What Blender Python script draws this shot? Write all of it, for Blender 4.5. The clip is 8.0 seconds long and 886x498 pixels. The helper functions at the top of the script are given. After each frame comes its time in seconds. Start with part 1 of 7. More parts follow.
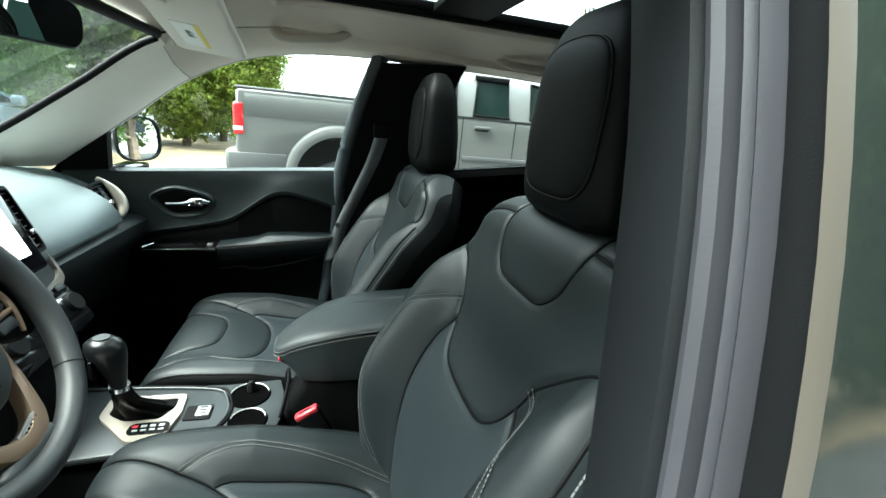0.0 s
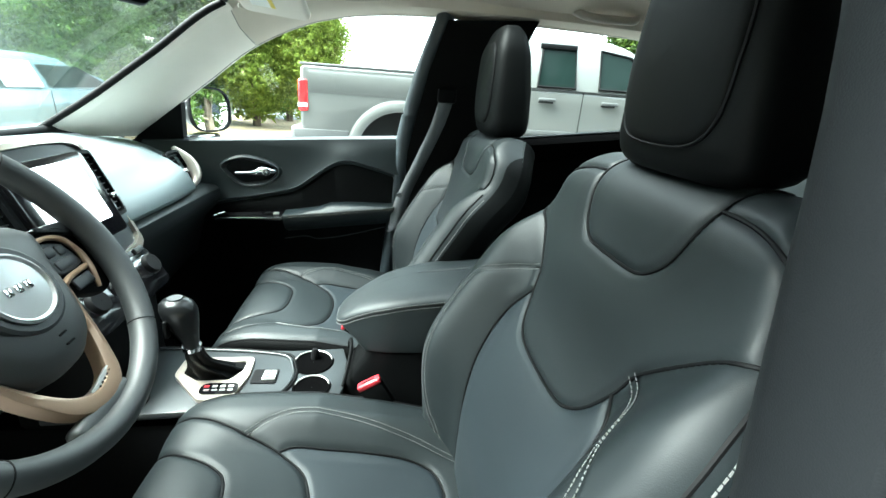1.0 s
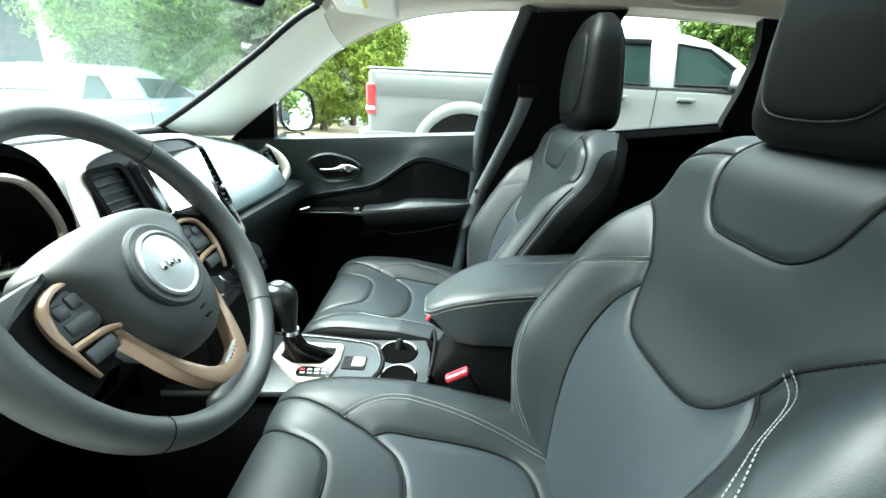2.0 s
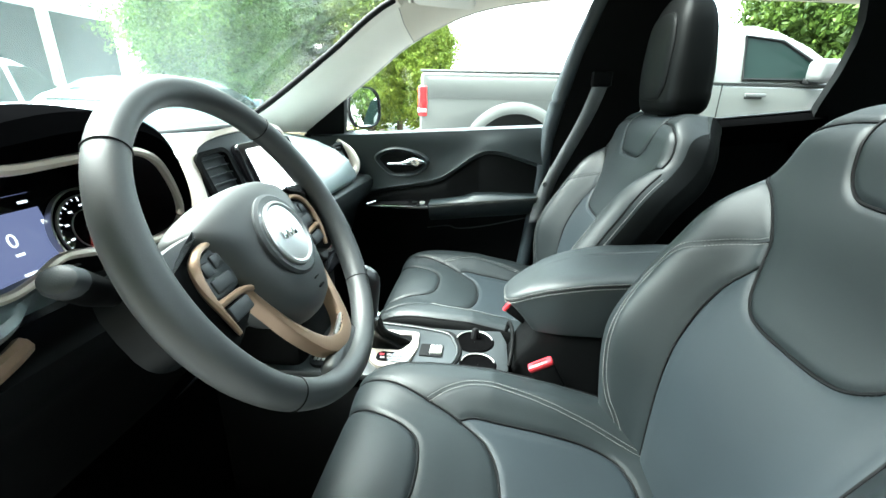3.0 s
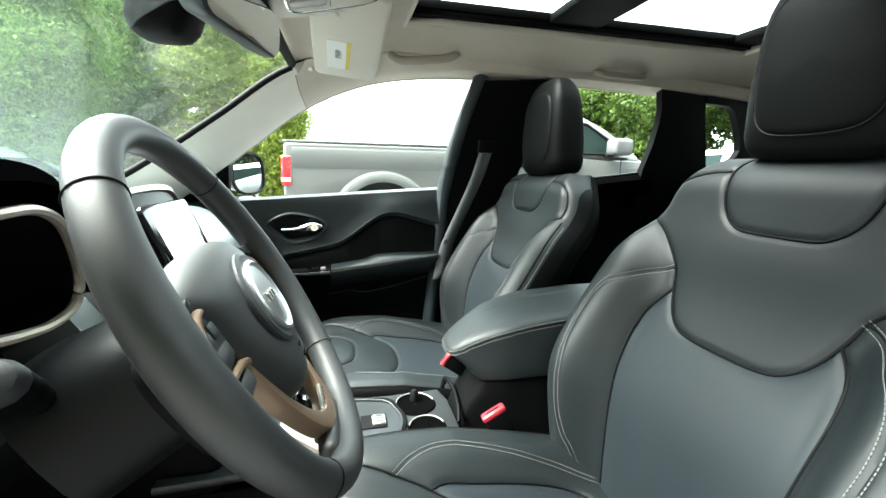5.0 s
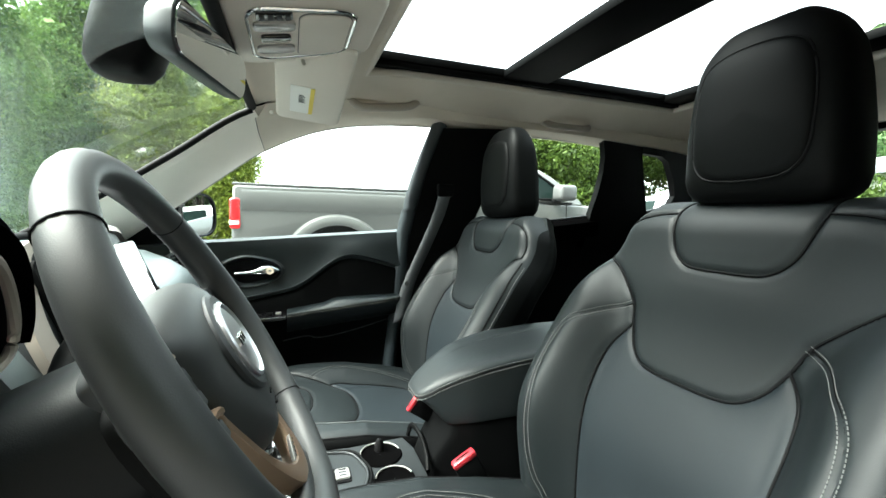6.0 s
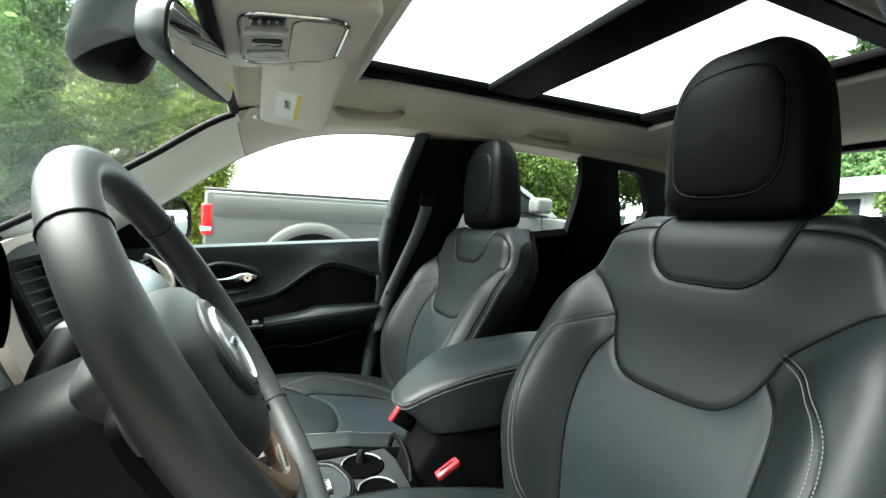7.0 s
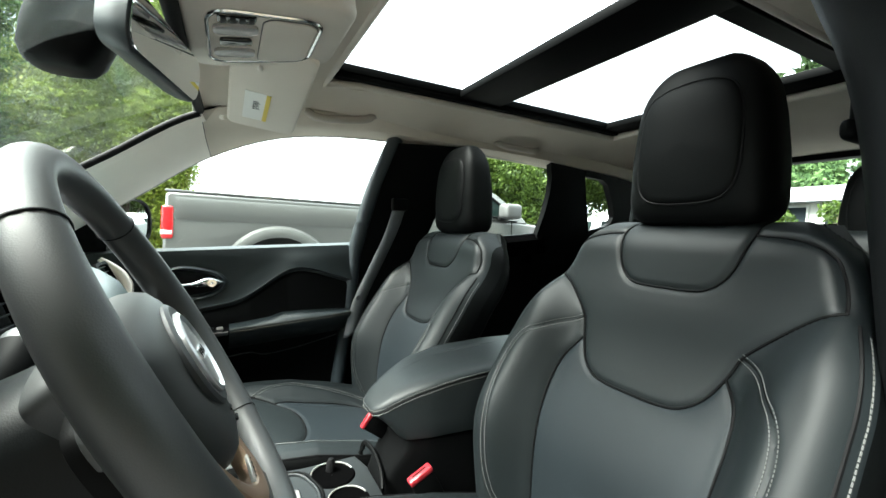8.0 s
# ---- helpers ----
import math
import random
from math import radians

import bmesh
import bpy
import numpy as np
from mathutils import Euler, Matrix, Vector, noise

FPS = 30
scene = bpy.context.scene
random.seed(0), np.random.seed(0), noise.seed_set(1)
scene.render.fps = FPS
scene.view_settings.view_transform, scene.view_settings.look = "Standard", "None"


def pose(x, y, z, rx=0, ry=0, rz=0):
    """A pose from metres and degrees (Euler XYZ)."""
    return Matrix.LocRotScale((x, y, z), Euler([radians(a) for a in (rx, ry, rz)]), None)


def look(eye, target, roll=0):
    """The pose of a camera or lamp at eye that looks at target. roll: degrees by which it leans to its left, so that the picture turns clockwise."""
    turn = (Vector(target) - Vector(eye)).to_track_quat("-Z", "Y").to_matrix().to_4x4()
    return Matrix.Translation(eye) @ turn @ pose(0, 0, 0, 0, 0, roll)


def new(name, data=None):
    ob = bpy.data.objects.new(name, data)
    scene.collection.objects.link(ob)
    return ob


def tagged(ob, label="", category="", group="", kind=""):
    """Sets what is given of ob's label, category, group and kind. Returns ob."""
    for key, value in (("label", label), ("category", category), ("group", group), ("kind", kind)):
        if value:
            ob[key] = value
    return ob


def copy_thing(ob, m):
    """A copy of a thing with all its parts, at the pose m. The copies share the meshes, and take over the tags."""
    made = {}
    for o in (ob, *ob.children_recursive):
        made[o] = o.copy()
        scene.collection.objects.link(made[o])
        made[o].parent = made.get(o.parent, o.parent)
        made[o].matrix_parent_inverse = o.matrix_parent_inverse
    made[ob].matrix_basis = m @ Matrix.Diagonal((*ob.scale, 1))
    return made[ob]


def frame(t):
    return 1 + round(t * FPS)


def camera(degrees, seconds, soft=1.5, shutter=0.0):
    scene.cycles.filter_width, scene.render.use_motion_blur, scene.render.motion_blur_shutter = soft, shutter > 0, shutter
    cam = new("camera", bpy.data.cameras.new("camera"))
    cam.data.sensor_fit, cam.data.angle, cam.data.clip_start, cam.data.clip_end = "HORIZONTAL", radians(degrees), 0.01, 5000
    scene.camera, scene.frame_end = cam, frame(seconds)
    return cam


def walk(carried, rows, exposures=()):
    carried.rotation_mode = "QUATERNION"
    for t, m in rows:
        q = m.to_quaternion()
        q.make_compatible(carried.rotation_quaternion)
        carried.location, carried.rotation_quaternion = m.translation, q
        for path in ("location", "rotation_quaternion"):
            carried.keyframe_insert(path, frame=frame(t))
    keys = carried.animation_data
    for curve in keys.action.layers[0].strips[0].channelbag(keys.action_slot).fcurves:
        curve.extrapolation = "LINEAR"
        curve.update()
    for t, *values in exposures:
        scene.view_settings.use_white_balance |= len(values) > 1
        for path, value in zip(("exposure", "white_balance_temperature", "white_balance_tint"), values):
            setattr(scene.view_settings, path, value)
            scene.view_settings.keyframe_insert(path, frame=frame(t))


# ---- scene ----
cam = camera(92.6, 8.0)
PATH = [
    (0, (-0.283, -0.836, 1.365), (0.25, 1.004, 0.791), 5.7),
    (0.5, (-0.271, -0.797, 1.337), (0.14, 1.047, 0.682), 4.5),
    (1, (-0.293, -0.775, 1.32), (-0.017, 1.082, 0.631), 4.3),
    (1.5, (-0.328, -0.768, 1.306), (-0.167, 1.096, 0.601), 3.7),
    (2, (-0.363, -0.772, 1.294), (-0.344, 1.104, 0.601), 2.7),
    (2.2, (-0.38, -0.777, 1.287), (-0.427, 1.099, 0.594), 2.3),
    (3.3, (-0.469, -0.781, 1.244), (-0.655, 1.1, 0.591), 1.3),
    (3.5, (-0.488, -0.782, 1.241), (-0.64, 1.115, 0.626), 1.7),
    (4, (-0.539, -0.781, 1.235), (-0.549, 1.15, 0.714), 3.1),
    (4.5, (-0.57, -0.779, 1.232), (-0.388, 1.159, 0.774), 3.5),
    (5, (-0.593, -0.772, 1.226), (-0.135, 1.141, 0.865), 1.2),
    (5.2, (-0.601, -0.769, 1.225), (-0.081, 1.135, 0.904), 0.9),
    (6.3, (-0.627, -0.768, 1.219), (0.088, 1.096, 1.095), 1.8),
    (6.5, (-0.632, -0.766, 1.218), (0.106, 1.089, 1.098), 2.1),
    (7, (-0.644, -0.765, 1.217), (0.14, 1.073, 1.117), 2.5),
    (7.5, (-0.649, -0.764, 1.217), (0.207, 1.042, 1.134), 2.7),
    (8, (-0.648, -0.763, 1.216), (0.261, 1.017, 1.145), 2.8),
]
walk(cam, [(t, look(eye, target, roll)) for t, eye, target, roll in PATH], exposures=[(0.0, 3.71, 6100.0, -5.0), (1.0, 4.41, 6000.0, -6.0), (2.0, 4.76, 6000.0, -6.0), (3.5, 4.71, 6150.0, -3.0), (4.5, 4.51, 6300.0, -1.0), (5.0, 4.31, 6400.0, 0.0), (6.5, 3.76, 6450.0, -1.0), (8.0, 3.71, 6450.0, 0.0)])

# ---- world and light ----
SUN_EL, SUN_ROT = radians(55), radians(272)
world = bpy.data.worlds.new("world")
scene.world = world
world.use_nodes = True
wn = world.node_tree
sky = wn.nodes.new("ShaderNodeTexSky")
sky.sky_type, sky.sun_disc, sky.sun_elevation, sky.sun_rotation = "NISHITA", False, SUN_EL, SUN_ROT
sky.air_density, sky.dust_density, sky.ozone_density = 1.0, 6.0, 1.0
soft_sky = wn.nodes.new("ShaderNodeMix")
soft_sky.data_type = "RGBA"
soft_sky.inputs["Factor"].default_value = 0.75
wn.links.new(sky.outputs[0], soft_sky.inputs["A"])
soft_sky.inputs["B"].default_value = (7.5, 8.0, 8.4, 1)
wn.links.new(soft_sky.outputs["Result"], wn.nodes["Background"].inputs[0])
wn.nodes["Background"].inputs[1].default_value = 0.08
sun_data = bpy.data.lights.new("sun", "SUN")
sun_data.energy, sun_data.angle, sun_data.color = 3.2, radians(50), (1.0, 0.98, 0.94)
sun = new("sun", sun_data)
sun.matrix_world = look((-14.5, 0.5, 21), (0.0, 0.0, 0.0))


# ---- mesh helpers ----
def mesh_of(name, bm, material, smooth=True):
    me = bpy.data.meshes.new(name)
    bmesh.ops.recalc_face_normals(bm, faces=bm.faces[:])
    bm.to_mesh(me)
    bm.free()
    if material:
        me.materials.append(material)
    if smooth:
        me.polygons.foreach_set("use_smooth", [True] * len(me.polygons))
        me.set_sharp_from_angle(angle=radians(38))
    return me


def part(name, bm, material, parent, label="", smooth=True):
    ob = new(name, mesh_of(name, bm, material, smooth))
    ob.parent = parent
    if label:
        ob["label"] = label
    return ob


def whole(name, bm, material, label, category, group="", kind="", smooth=True):
    return tagged(new(name, mesh_of(name, bm, material, smooth)), label, category, group, kind)


def thing(name, label, category, group="", at=(0, 0, 0)):
    ob = new(name)
    ob.location = at
    ob.empty_display_size = 0.05
    return tagged(ob, label, category, group)


def from_grid(rows, closed=False, cap=False, bm=None):
    """A skin over rows of points; closed: each row is a ring; cap: fill the first and last rings."""
    bm = bm or bmesh.new()
    vs = [[bm.verts.new(p) for p in r] for r in rows]
    n = len(rows[0])
    for a, b in zip(vs, vs[1:]):
        for i in range(n if closed else n - 1):
            j = (i + 1) % n
            bm.faces.new((a[i], a[j], b[j], b[i]))
    if cap:
        bm.faces.new(vs[0][::-1])
        bm.faces.new(vs[-1])
    return bm


def rbox(x0, y0, z0, x1, y1, z1, bev=0.004, seg=2, bm=None, m=None):
    """A box between two corners with rounded edges."""
    made = bmesh.new()
    bmesh.ops.create_cube(made, size=1)
    for v in made.verts:
        v.co = ((x0 + x1) / 2 + v.co.x * (x1 - x0), (y0 + y1) / 2 + v.co.y * (y1 - y0), (z0 + z1) / 2 + v.co.z * (z1 - z0))
    if bev > 0:
        bmesh.ops.bevel(made, geom=made.edges[:], offset=bev, segments=seg, affect="EDGES", profile=0.5)
    if m is not None:
        made.transform(m)
    if bm is None:
        return made
    return join(bm, made)


def join(bm, other):
    me = bpy.data.meshes.new("join")
    other.to_mesh(me)
    other.free()
    bm.from_mesh(me)
    bpy.data.meshes.remove(me)
    return bm


def spline(points, n=10, closed=False):
    """A smooth curve through points."""
    p = [Vector(q) for q in points]
    out = []
    count = len(p) if closed else len(p) - 1
    for i in range(count):
        if closed:
            a, b, c, d = p[i - 1], p[i], p[(i + 1) % len(p)], p[(i + 2) % len(p)]
        else:
            a, b, c, d = p[max(i - 1, 0)], p[i], p[i + 1], p[min(i + 2, len(p) - 1)]
        for k in range(n):
            t = k / n
            out.append(0.5 * (2 * b + (c - a) * t + (2 * a - 5 * b + 4 * c - d) * t * t + (3 * b - a - 3 * c + d) * t ** 3))
    if not closed:
        out.append(p[-1])
    return out


def tube(points, r, sides=8, closed=False, bm=None, flat=1.0, up=(0, 0, 1)):
    """A round bar along points; r: a radius, or a function of the part of the way."""
    bm = bm or bmesh.new()
    p = [Vector(q) for q in points]
    n = len(p)
    rows = []
    for i in range(n):
        if closed:
            d = (p[(i + 1) % n] - p[i - 1]).normalized()
        else:
            d = (p[min(i + 1, n - 1)] - p[max(i - 1, 0)]).normalized()
        u = Vector(up)
        if abs(d.dot(u)) > 0.97:
            u = Vector((0, 1, 0)) if abs(up[2]) > 0.5 else Vector((0, 0, 1))
        a = d.cross(u).normalized()
        b = a.cross(d)
        rr = r(i / max(n - 1, 1)) if callable(r) else r
        rows.append([p[i] + rr * (math.cos(2 * math.pi * k / sides) * a + flat * math.sin(2 * math.pi * k / sides) * b) for k in range(sides)])
    if closed:
        rows.append(rows[0])
        made = from_grid(rows, closed=True)
        bmesh.ops.remove_doubles(made, verts=made.verts[:], dist=1e-6)
    else:
        made = from_grid(rows, closed=True, cap=True)
    return join(bm, made)


def prism(outline, depth, bev=0.0, seg=2, m=None):
    """A flat outline (x, y) raised to z = depth, with rounded upper and lower edges."""
    bm = bmesh.new()
    f = bm.faces.new([bm.verts.new((x, y, 0)) for x, y in outline])
    top = bmesh.ops.extrude_face_region(bm, geom=[f])
    bmesh.ops.translate(bm, verts=[v for v in top["geom"] if isinstance(v, bmesh.types.BMVert)], vec=(0, 0, depth))
    bmesh.ops.recalc_face_normals(bm, faces=bm.faces[:])
    if bev > 0:
        edges = [e for e in bm.edges if abs(e.verts[0].co.z - e.verts[1].co.z) < 1e-6]
        bmesh.ops.bevel(bm, geom=edges, offset=bev, segments=seg, affect="EDGES", profile=0.5)
    if m is not None:
        bm.transform(m)
    return bm


def ring_plate(outer, inner, depth, m=None):
    """A flat frame between two outlines with the same number of points, depth thick."""
    rows = [[(x, y, 0) for x, y in outer], [(x, y, depth) for x, y in outer], [(x, y, depth) for x, y in inner], [(x, y, 0) for x, y in inner], [(x, y, 0) for x, y in outer]]
    bm = from_grid(rows, closed=True)
    bmesh.ops.remove_doubles(bm, verts=bm.verts[:], dist=1e-6)
    if m is not None:
        bm.transform(m)
    return bm


def rounded(w, h, r, n=6, cx=0.0, cy=0.0):
    """The outline of a rounded rectangle."""
    out = []
    for sx, sy, a0 in ((1, 1, 0), (-1, 1, 90), (-1, -1, 180), (1, -1, 270)):
        for k in range(n + 1):
            a = radians(a0 + 90 * k / n)
            out.append((cx + sx * (w / 2 - r) + r * math.cos(a), cy + sy * (h / 2 - r) + r * math.sin(a)))
    return out


def disc(r0, r1, z0, z1, n=32, m=None):
    """A ring, or a disc where r0 is 0, about the z axis."""
    rows = []
    for r, z in ((r0, z0), (r1, z0), (r1, z1), (r0, z1)):
        rows.append([(r * math.cos(2 * math.pi * k / n), r * math.sin(2 * math.pi * k / n), z) for k in range(n)])
    rows.append(rows[0])
    if r0 <= 0:
        rows = [[(0.0001 * math.cos(2 * math.pi * k / n), 0.0001 * math.sin(2 * math.pi * k / n), z) for k in range(n)] if r <= 0 else
                [(r * math.cos(2 * math.pi * k / n), r * math.sin(2 * math.pi * k / n), z) for k in range(n)] for r, z in ((0, z0), (r1, z0), (r1, z1), (0, z1))]
    bm = from_grid(rows, closed=True)
    bmesh.ops.remove_doubles(bm, verts=bm.verts[:], dist=2e-4 if r0 <= 0 else 1e-6)
    if m is not None:
        bm.transform(m)
    return bm


def lathe(profile, n=32, m=None):
    """Turns (radius, z) about the z axis."""
    bm = from_grid([[(r * math.cos(2 * math.pi * k / n), r * math.sin(2 * math.pi * k / n), z) for k in range(n)] for r, z in profile], closed=True)
    if m is not None:
        bm.transform(m)
    return bm


# ---- materials ----
def material(name, color, rough=0.5, metal=0.0, grain=0.0, scale=300.0, vary=0.12, vary_scale=6.0, coat=0.0, spec=0.5, cells=False, rough_vary=0.0):
    """A surface with large soft variation of its colour and a fine relief of its own grain."""
    mat = bpy.data.materials.new(name)
    mat.use_nodes = True
    t = mat.node_tree
    b = t.nodes["Principled BSDF"]
    b.inputs["Roughness"].default_value = rough
    b.inputs["Metallic"].default_value = metal
    b.inputs["Coat Weight"].default_value = coat
    b.inputs["Coat Roughness"].default_value = 0.08
    b.inputs["Specular IOR Level"].default_value = spec
    co = t.nodes.new("ShaderNodeTexCoord")
    n1 = t.nodes.new("ShaderNodeTexNoise")
    n1.inputs["Scale"].default_value, n1.inputs["Detail"].default_value = vary_scale, 5
    t.links.new(co.outputs["Object"], n1.inputs["Vector"])
    ramp = t.nodes.new("ShaderNodeValToRGB")
    ramp.color_ramp.elements[0].position, ramp.color_ramp.elements[1].position = 0.3, 0.7
    ramp.color_ramp.elements[0].color = (*[c * (1 - vary) for c in color], 1)
    ramp.color_ramp.elements[1].color = (*[min(1, c * (1 + vary)) for c in color], 1)
    t.links.new(n1.outputs["Fac"], ramp.inputs["Fac"])
    t.links.new(ramp.outputs["Color"], b.inputs["Base Color"])
    if rough_vary:
        mr = t.nodes.new("ShaderNodeMapRange")
        mr.inputs["To Min"].default_value, mr.inputs["To Max"].default_value = max(0.02, rough - rough_vary), min(1, rough + rough_vary)
        t.links.new(n1.outputs["Fac"], mr.inputs["Value"])
        t.links.new(mr.outputs["Result"], b.inputs["Roughness"])
    if grain:
        if cells:
            g = t.nodes.new("ShaderNodeTexVoronoi")
            g.inputs["Scale"].default_value = scale
            out = g.outputs["Distance"]
        else:
            g = t.nodes.new("ShaderNodeTexNoise")
            g.inputs["Scale"].default_value, g.inputs["Detail"].default_value = scale, 3
            out = g.outputs["Fac"]
        t.links.new(co.outputs["Object"], g.inputs["Vector"])
        bump = t.nodes.new("ShaderNodeBump")
        bump.inputs["Strength"].default_value, bump.inputs["Distance"].default_value = grain, 0.001
        t.links.new(out, bump.inputs["Height"])
        t.links.new(bump.outputs["Normal"], b.inputs["Normal"])
    return mat


def glass(name, tint=(0.9, 0.95, 0.92), haze=0.0, shine=(0.018, 0.2)):
    """A clear pane: what lies behind it, and a gloss at low angles."""
    mat = bpy.data.materials.new(name)
    mat.use_nodes = True
    t = mat.node_tree
    t.nodes.clear()
    out = t.nodes.new("ShaderNodeOutputMaterial")
    clear = t.nodes.new("ShaderNodeBsdfTransparent")
    clear.inputs[0].default_value = (*tint, 1)
    gloss = t.nodes.new("ShaderNodeBsdfGlossy")
    gloss.inputs["Roughness"].default_value = 0.02
    facing = t.nodes.new("ShaderNodeLayerWeight")
    facing.inputs["Blend"].default_value = 0.5
    power = t.nodes.new("ShaderNodeMath")
    power.operation, power.inputs[1].default_value = "POWER", 5.0
    t.links.new(facing.outputs["Facing"], power.inputs[0])
    fr = t.nodes.new("ShaderNodeMapRange")
    fr.inputs["To Min"].default_value, fr.inputs["To Max"].default_value = shine
    t.links.new(power.outputs[0], fr.inputs["Value"])
    mix = t.nodes.new("ShaderNodeMixShader")
    t.links.new(fr.outputs[0], mix.inputs[0])
    t.links.new(clear.outputs[0], mix.inputs[1])
    t.links.new(gloss.outputs[0], mix.inputs[2])
    last = mix
    if haze:
        dust = t.nodes.new("ShaderNodeBsdfDiffuse")
        dust.inputs[0].default_value = (0.75, 0.8, 0.78, 1)
        noise_t = t.nodes.new("ShaderNodeTexNoise")
        noise_t.inputs["Scale"].default_value, noise_t.inputs["Detail"].default_value = 7, 8
        co = t.nodes.new("ShaderNodeTexCoord")
        t.links.new(co.outputs["Object"], noise_t.inputs["Vector"])
        mr = t.nodes.new("ShaderNodeMapRange")
        mr.inputs["To Min"].default_value, mr.inputs["To Max"].default_value = haze * 0.5, haze * 1.5
        t.links.new(noise_t.outputs["Fac"], mr.inputs["Value"])
        m2 = t.nodes.new("ShaderNodeMixShader")
        t.links.new(mr.outputs["Result"], m2.inputs[0])
        t.links.new(mix.outputs[0], m2.inputs[1])
        t.links.new(dust.outputs[0], m2.inputs[2])
        last = m2
    t.links.new(last.outputs[0], out.inputs[0])
    return mat


def glow(name, color, strength):
    mat = bpy.data.materials.new(name)
    mat.use_nodes = True
    b = mat.node_tree.nodes["Principled BSDF"]
    b.inputs["Base Color"].default_value = (0.02, 0.02, 0.02, 1)
    b.inputs["Roughness"].default_value = 0.15
    b.inputs["Emission Color"].default_value = (*color, 1)
    b.inputs["Emission Strength"].default_value = strength
    return mat


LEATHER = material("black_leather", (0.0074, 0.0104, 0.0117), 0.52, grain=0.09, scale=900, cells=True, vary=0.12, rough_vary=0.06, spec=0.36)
INSERT = material("black_insert_leather", (0.0102, 0.0148, 0.0182), 0.52, grain=0.08, scale=900, vary=0.1, spec=0.40)
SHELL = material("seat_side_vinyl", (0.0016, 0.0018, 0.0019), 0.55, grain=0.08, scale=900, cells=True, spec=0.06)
PIPING = material("black_piping", (0.004, 0.004, 0.0045), 0.6, spec=0.12)
STITCH_GREY = material("dull_grey_thread", (0.06, 0.06, 0.055), 0.85, spec=0.2)
THREAD = material("grey_thread", (0.15, 0.153, 0.150), 0.85, spec=0.2)
# seat leather darkened in its colour for the shade on headrests and seat sides
DARKENED_LEATHER = material("darkened_leather", (0.0019, 0.0023, 0.0024), 0.52, grain=0.08, scale=900, cells=True, vary=0.1, rough_vary=0.05, spec=0.09)
# dark dash vinyl made paler to hold the light from the windshield
DASH_LIT = material("lit_dash_vinyl", (0.085, 0.104, 0.108), 0.36, grain=0.1, scale=800, cells=True, rough_vary=0.04)
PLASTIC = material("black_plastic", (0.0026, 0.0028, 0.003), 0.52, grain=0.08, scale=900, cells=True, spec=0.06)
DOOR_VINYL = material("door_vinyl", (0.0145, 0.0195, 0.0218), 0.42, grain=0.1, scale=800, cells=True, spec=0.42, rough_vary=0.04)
RIM_LEATHER = material("rim_leather", (0.014, 0.0164, 0.0174), 0.54, grain=0.07, scale=900, cells=True, vary=0.12, rough_vary=0.06, spec=0.8)
COLUMN_VINYL = material("column_vinyl", (0.0045, 0.0056, 0.0062), 0.5, grain=0.1, scale=800, cells=True, spec=0.16)
PLASTIC_GREY = material("grey_plastic", (0.024, 0.027, 0.030), 0.5, grain=0.2, scale=700)
GLOSS_BLACK = material("gloss_black", (0.006, 0.006, 0.007), 0.1, coat=0.5, vary=0.02)
RUBBER = material("black_rubber", (0.005, 0.005, 0.0055), 0.6, grain=0.2, scale=200, spec=0.1)
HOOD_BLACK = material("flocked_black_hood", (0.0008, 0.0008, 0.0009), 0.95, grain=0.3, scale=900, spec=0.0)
CHROME = material("chrome", (0.75, 0.75, 0.76), 0.12, metal=1.0, vary=0.03)
SATIN = material("champagne_satin_trim", (0.27, 0.185, 0.128), 0.34, metal=0.5, grain=0.05, scale=600)
CHAMPAGNE = material("champagne_silver_trim", (0.47, 0.415, 0.355), 0.3, metal=0.55, grain=0.05, scale=600)
# lower dash vinyl, coloured darker for the shade below the top pad
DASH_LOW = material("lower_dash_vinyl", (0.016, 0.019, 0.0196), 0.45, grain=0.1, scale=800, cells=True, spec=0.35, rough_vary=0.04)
SILVER = material("silver_trim", (0.55, 0.54, 0.52), 0.3, metal=0.7, vary=0.04)
CREAM = material("cream_fabric", (0.62, 0.56, 0.48), 0.9, grain=0.5, scale=1400, vary=0.05)
# cream lining with the pillar's stronger light put into its colour
CREAM_LIT = material("lit_cream_lining", (0.86, 0.81, 0.74), 0.8, grain=0.3, scale=1400, vary=0.04)
CREAM_PLASTIC = material("cream_plastic", (0.62, 0.57, 0.50), 0.55, grain=0.15, scale=800, vary=0.04)
KNOB_LEATHER = material("glossy_knob_leather", (0.0055, 0.006, 0.0065), 0.28, grain=0.04, scale=900, cells=True, vary=0.1, spec=0.4)
# cream plastic toned down to paint in the shade on the grab handles
SHADED_CREAM = material("shaded_cream_plastic", (0.40, 0.355, 0.305), 0.55, grain=0.15, scale=800, vary=0.04)
FRAME_GREY = material("bluish_frame_vinyl", (0.026, 0.034, 0.040), 0.45, grain=0.1, scale=800, cells=True)
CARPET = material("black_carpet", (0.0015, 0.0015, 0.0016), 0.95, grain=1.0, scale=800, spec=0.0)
BELT = material("belt_webbing", (0.06, 0.064, 0.068), 0.7, grain=0.5, scale=900)
RED = material("red_plastic", (0.36, 0.02, 0.03), 0.35)
WINDOW = glass("clear_glass")
# the haze stands for dust and also paints in a veil of reflected light
WINDSHIELD = glass("windshield_glass", (0.86, 0.93, 0.9), haze=0.2, shine=(0.09, 0.6))
PRIVACY = glass("roof_glass", (0.46, 0.47, 0.47))
MIRROR = material("mirror_silver", (0.85, 0.87, 0.88), 0.01, metal=1.0, vary=0.0)
FELT = material("dark_felt", (0.0035, 0.0037, 0.0042), 0.95, grain=0.3, scale=900, spec=0.05)
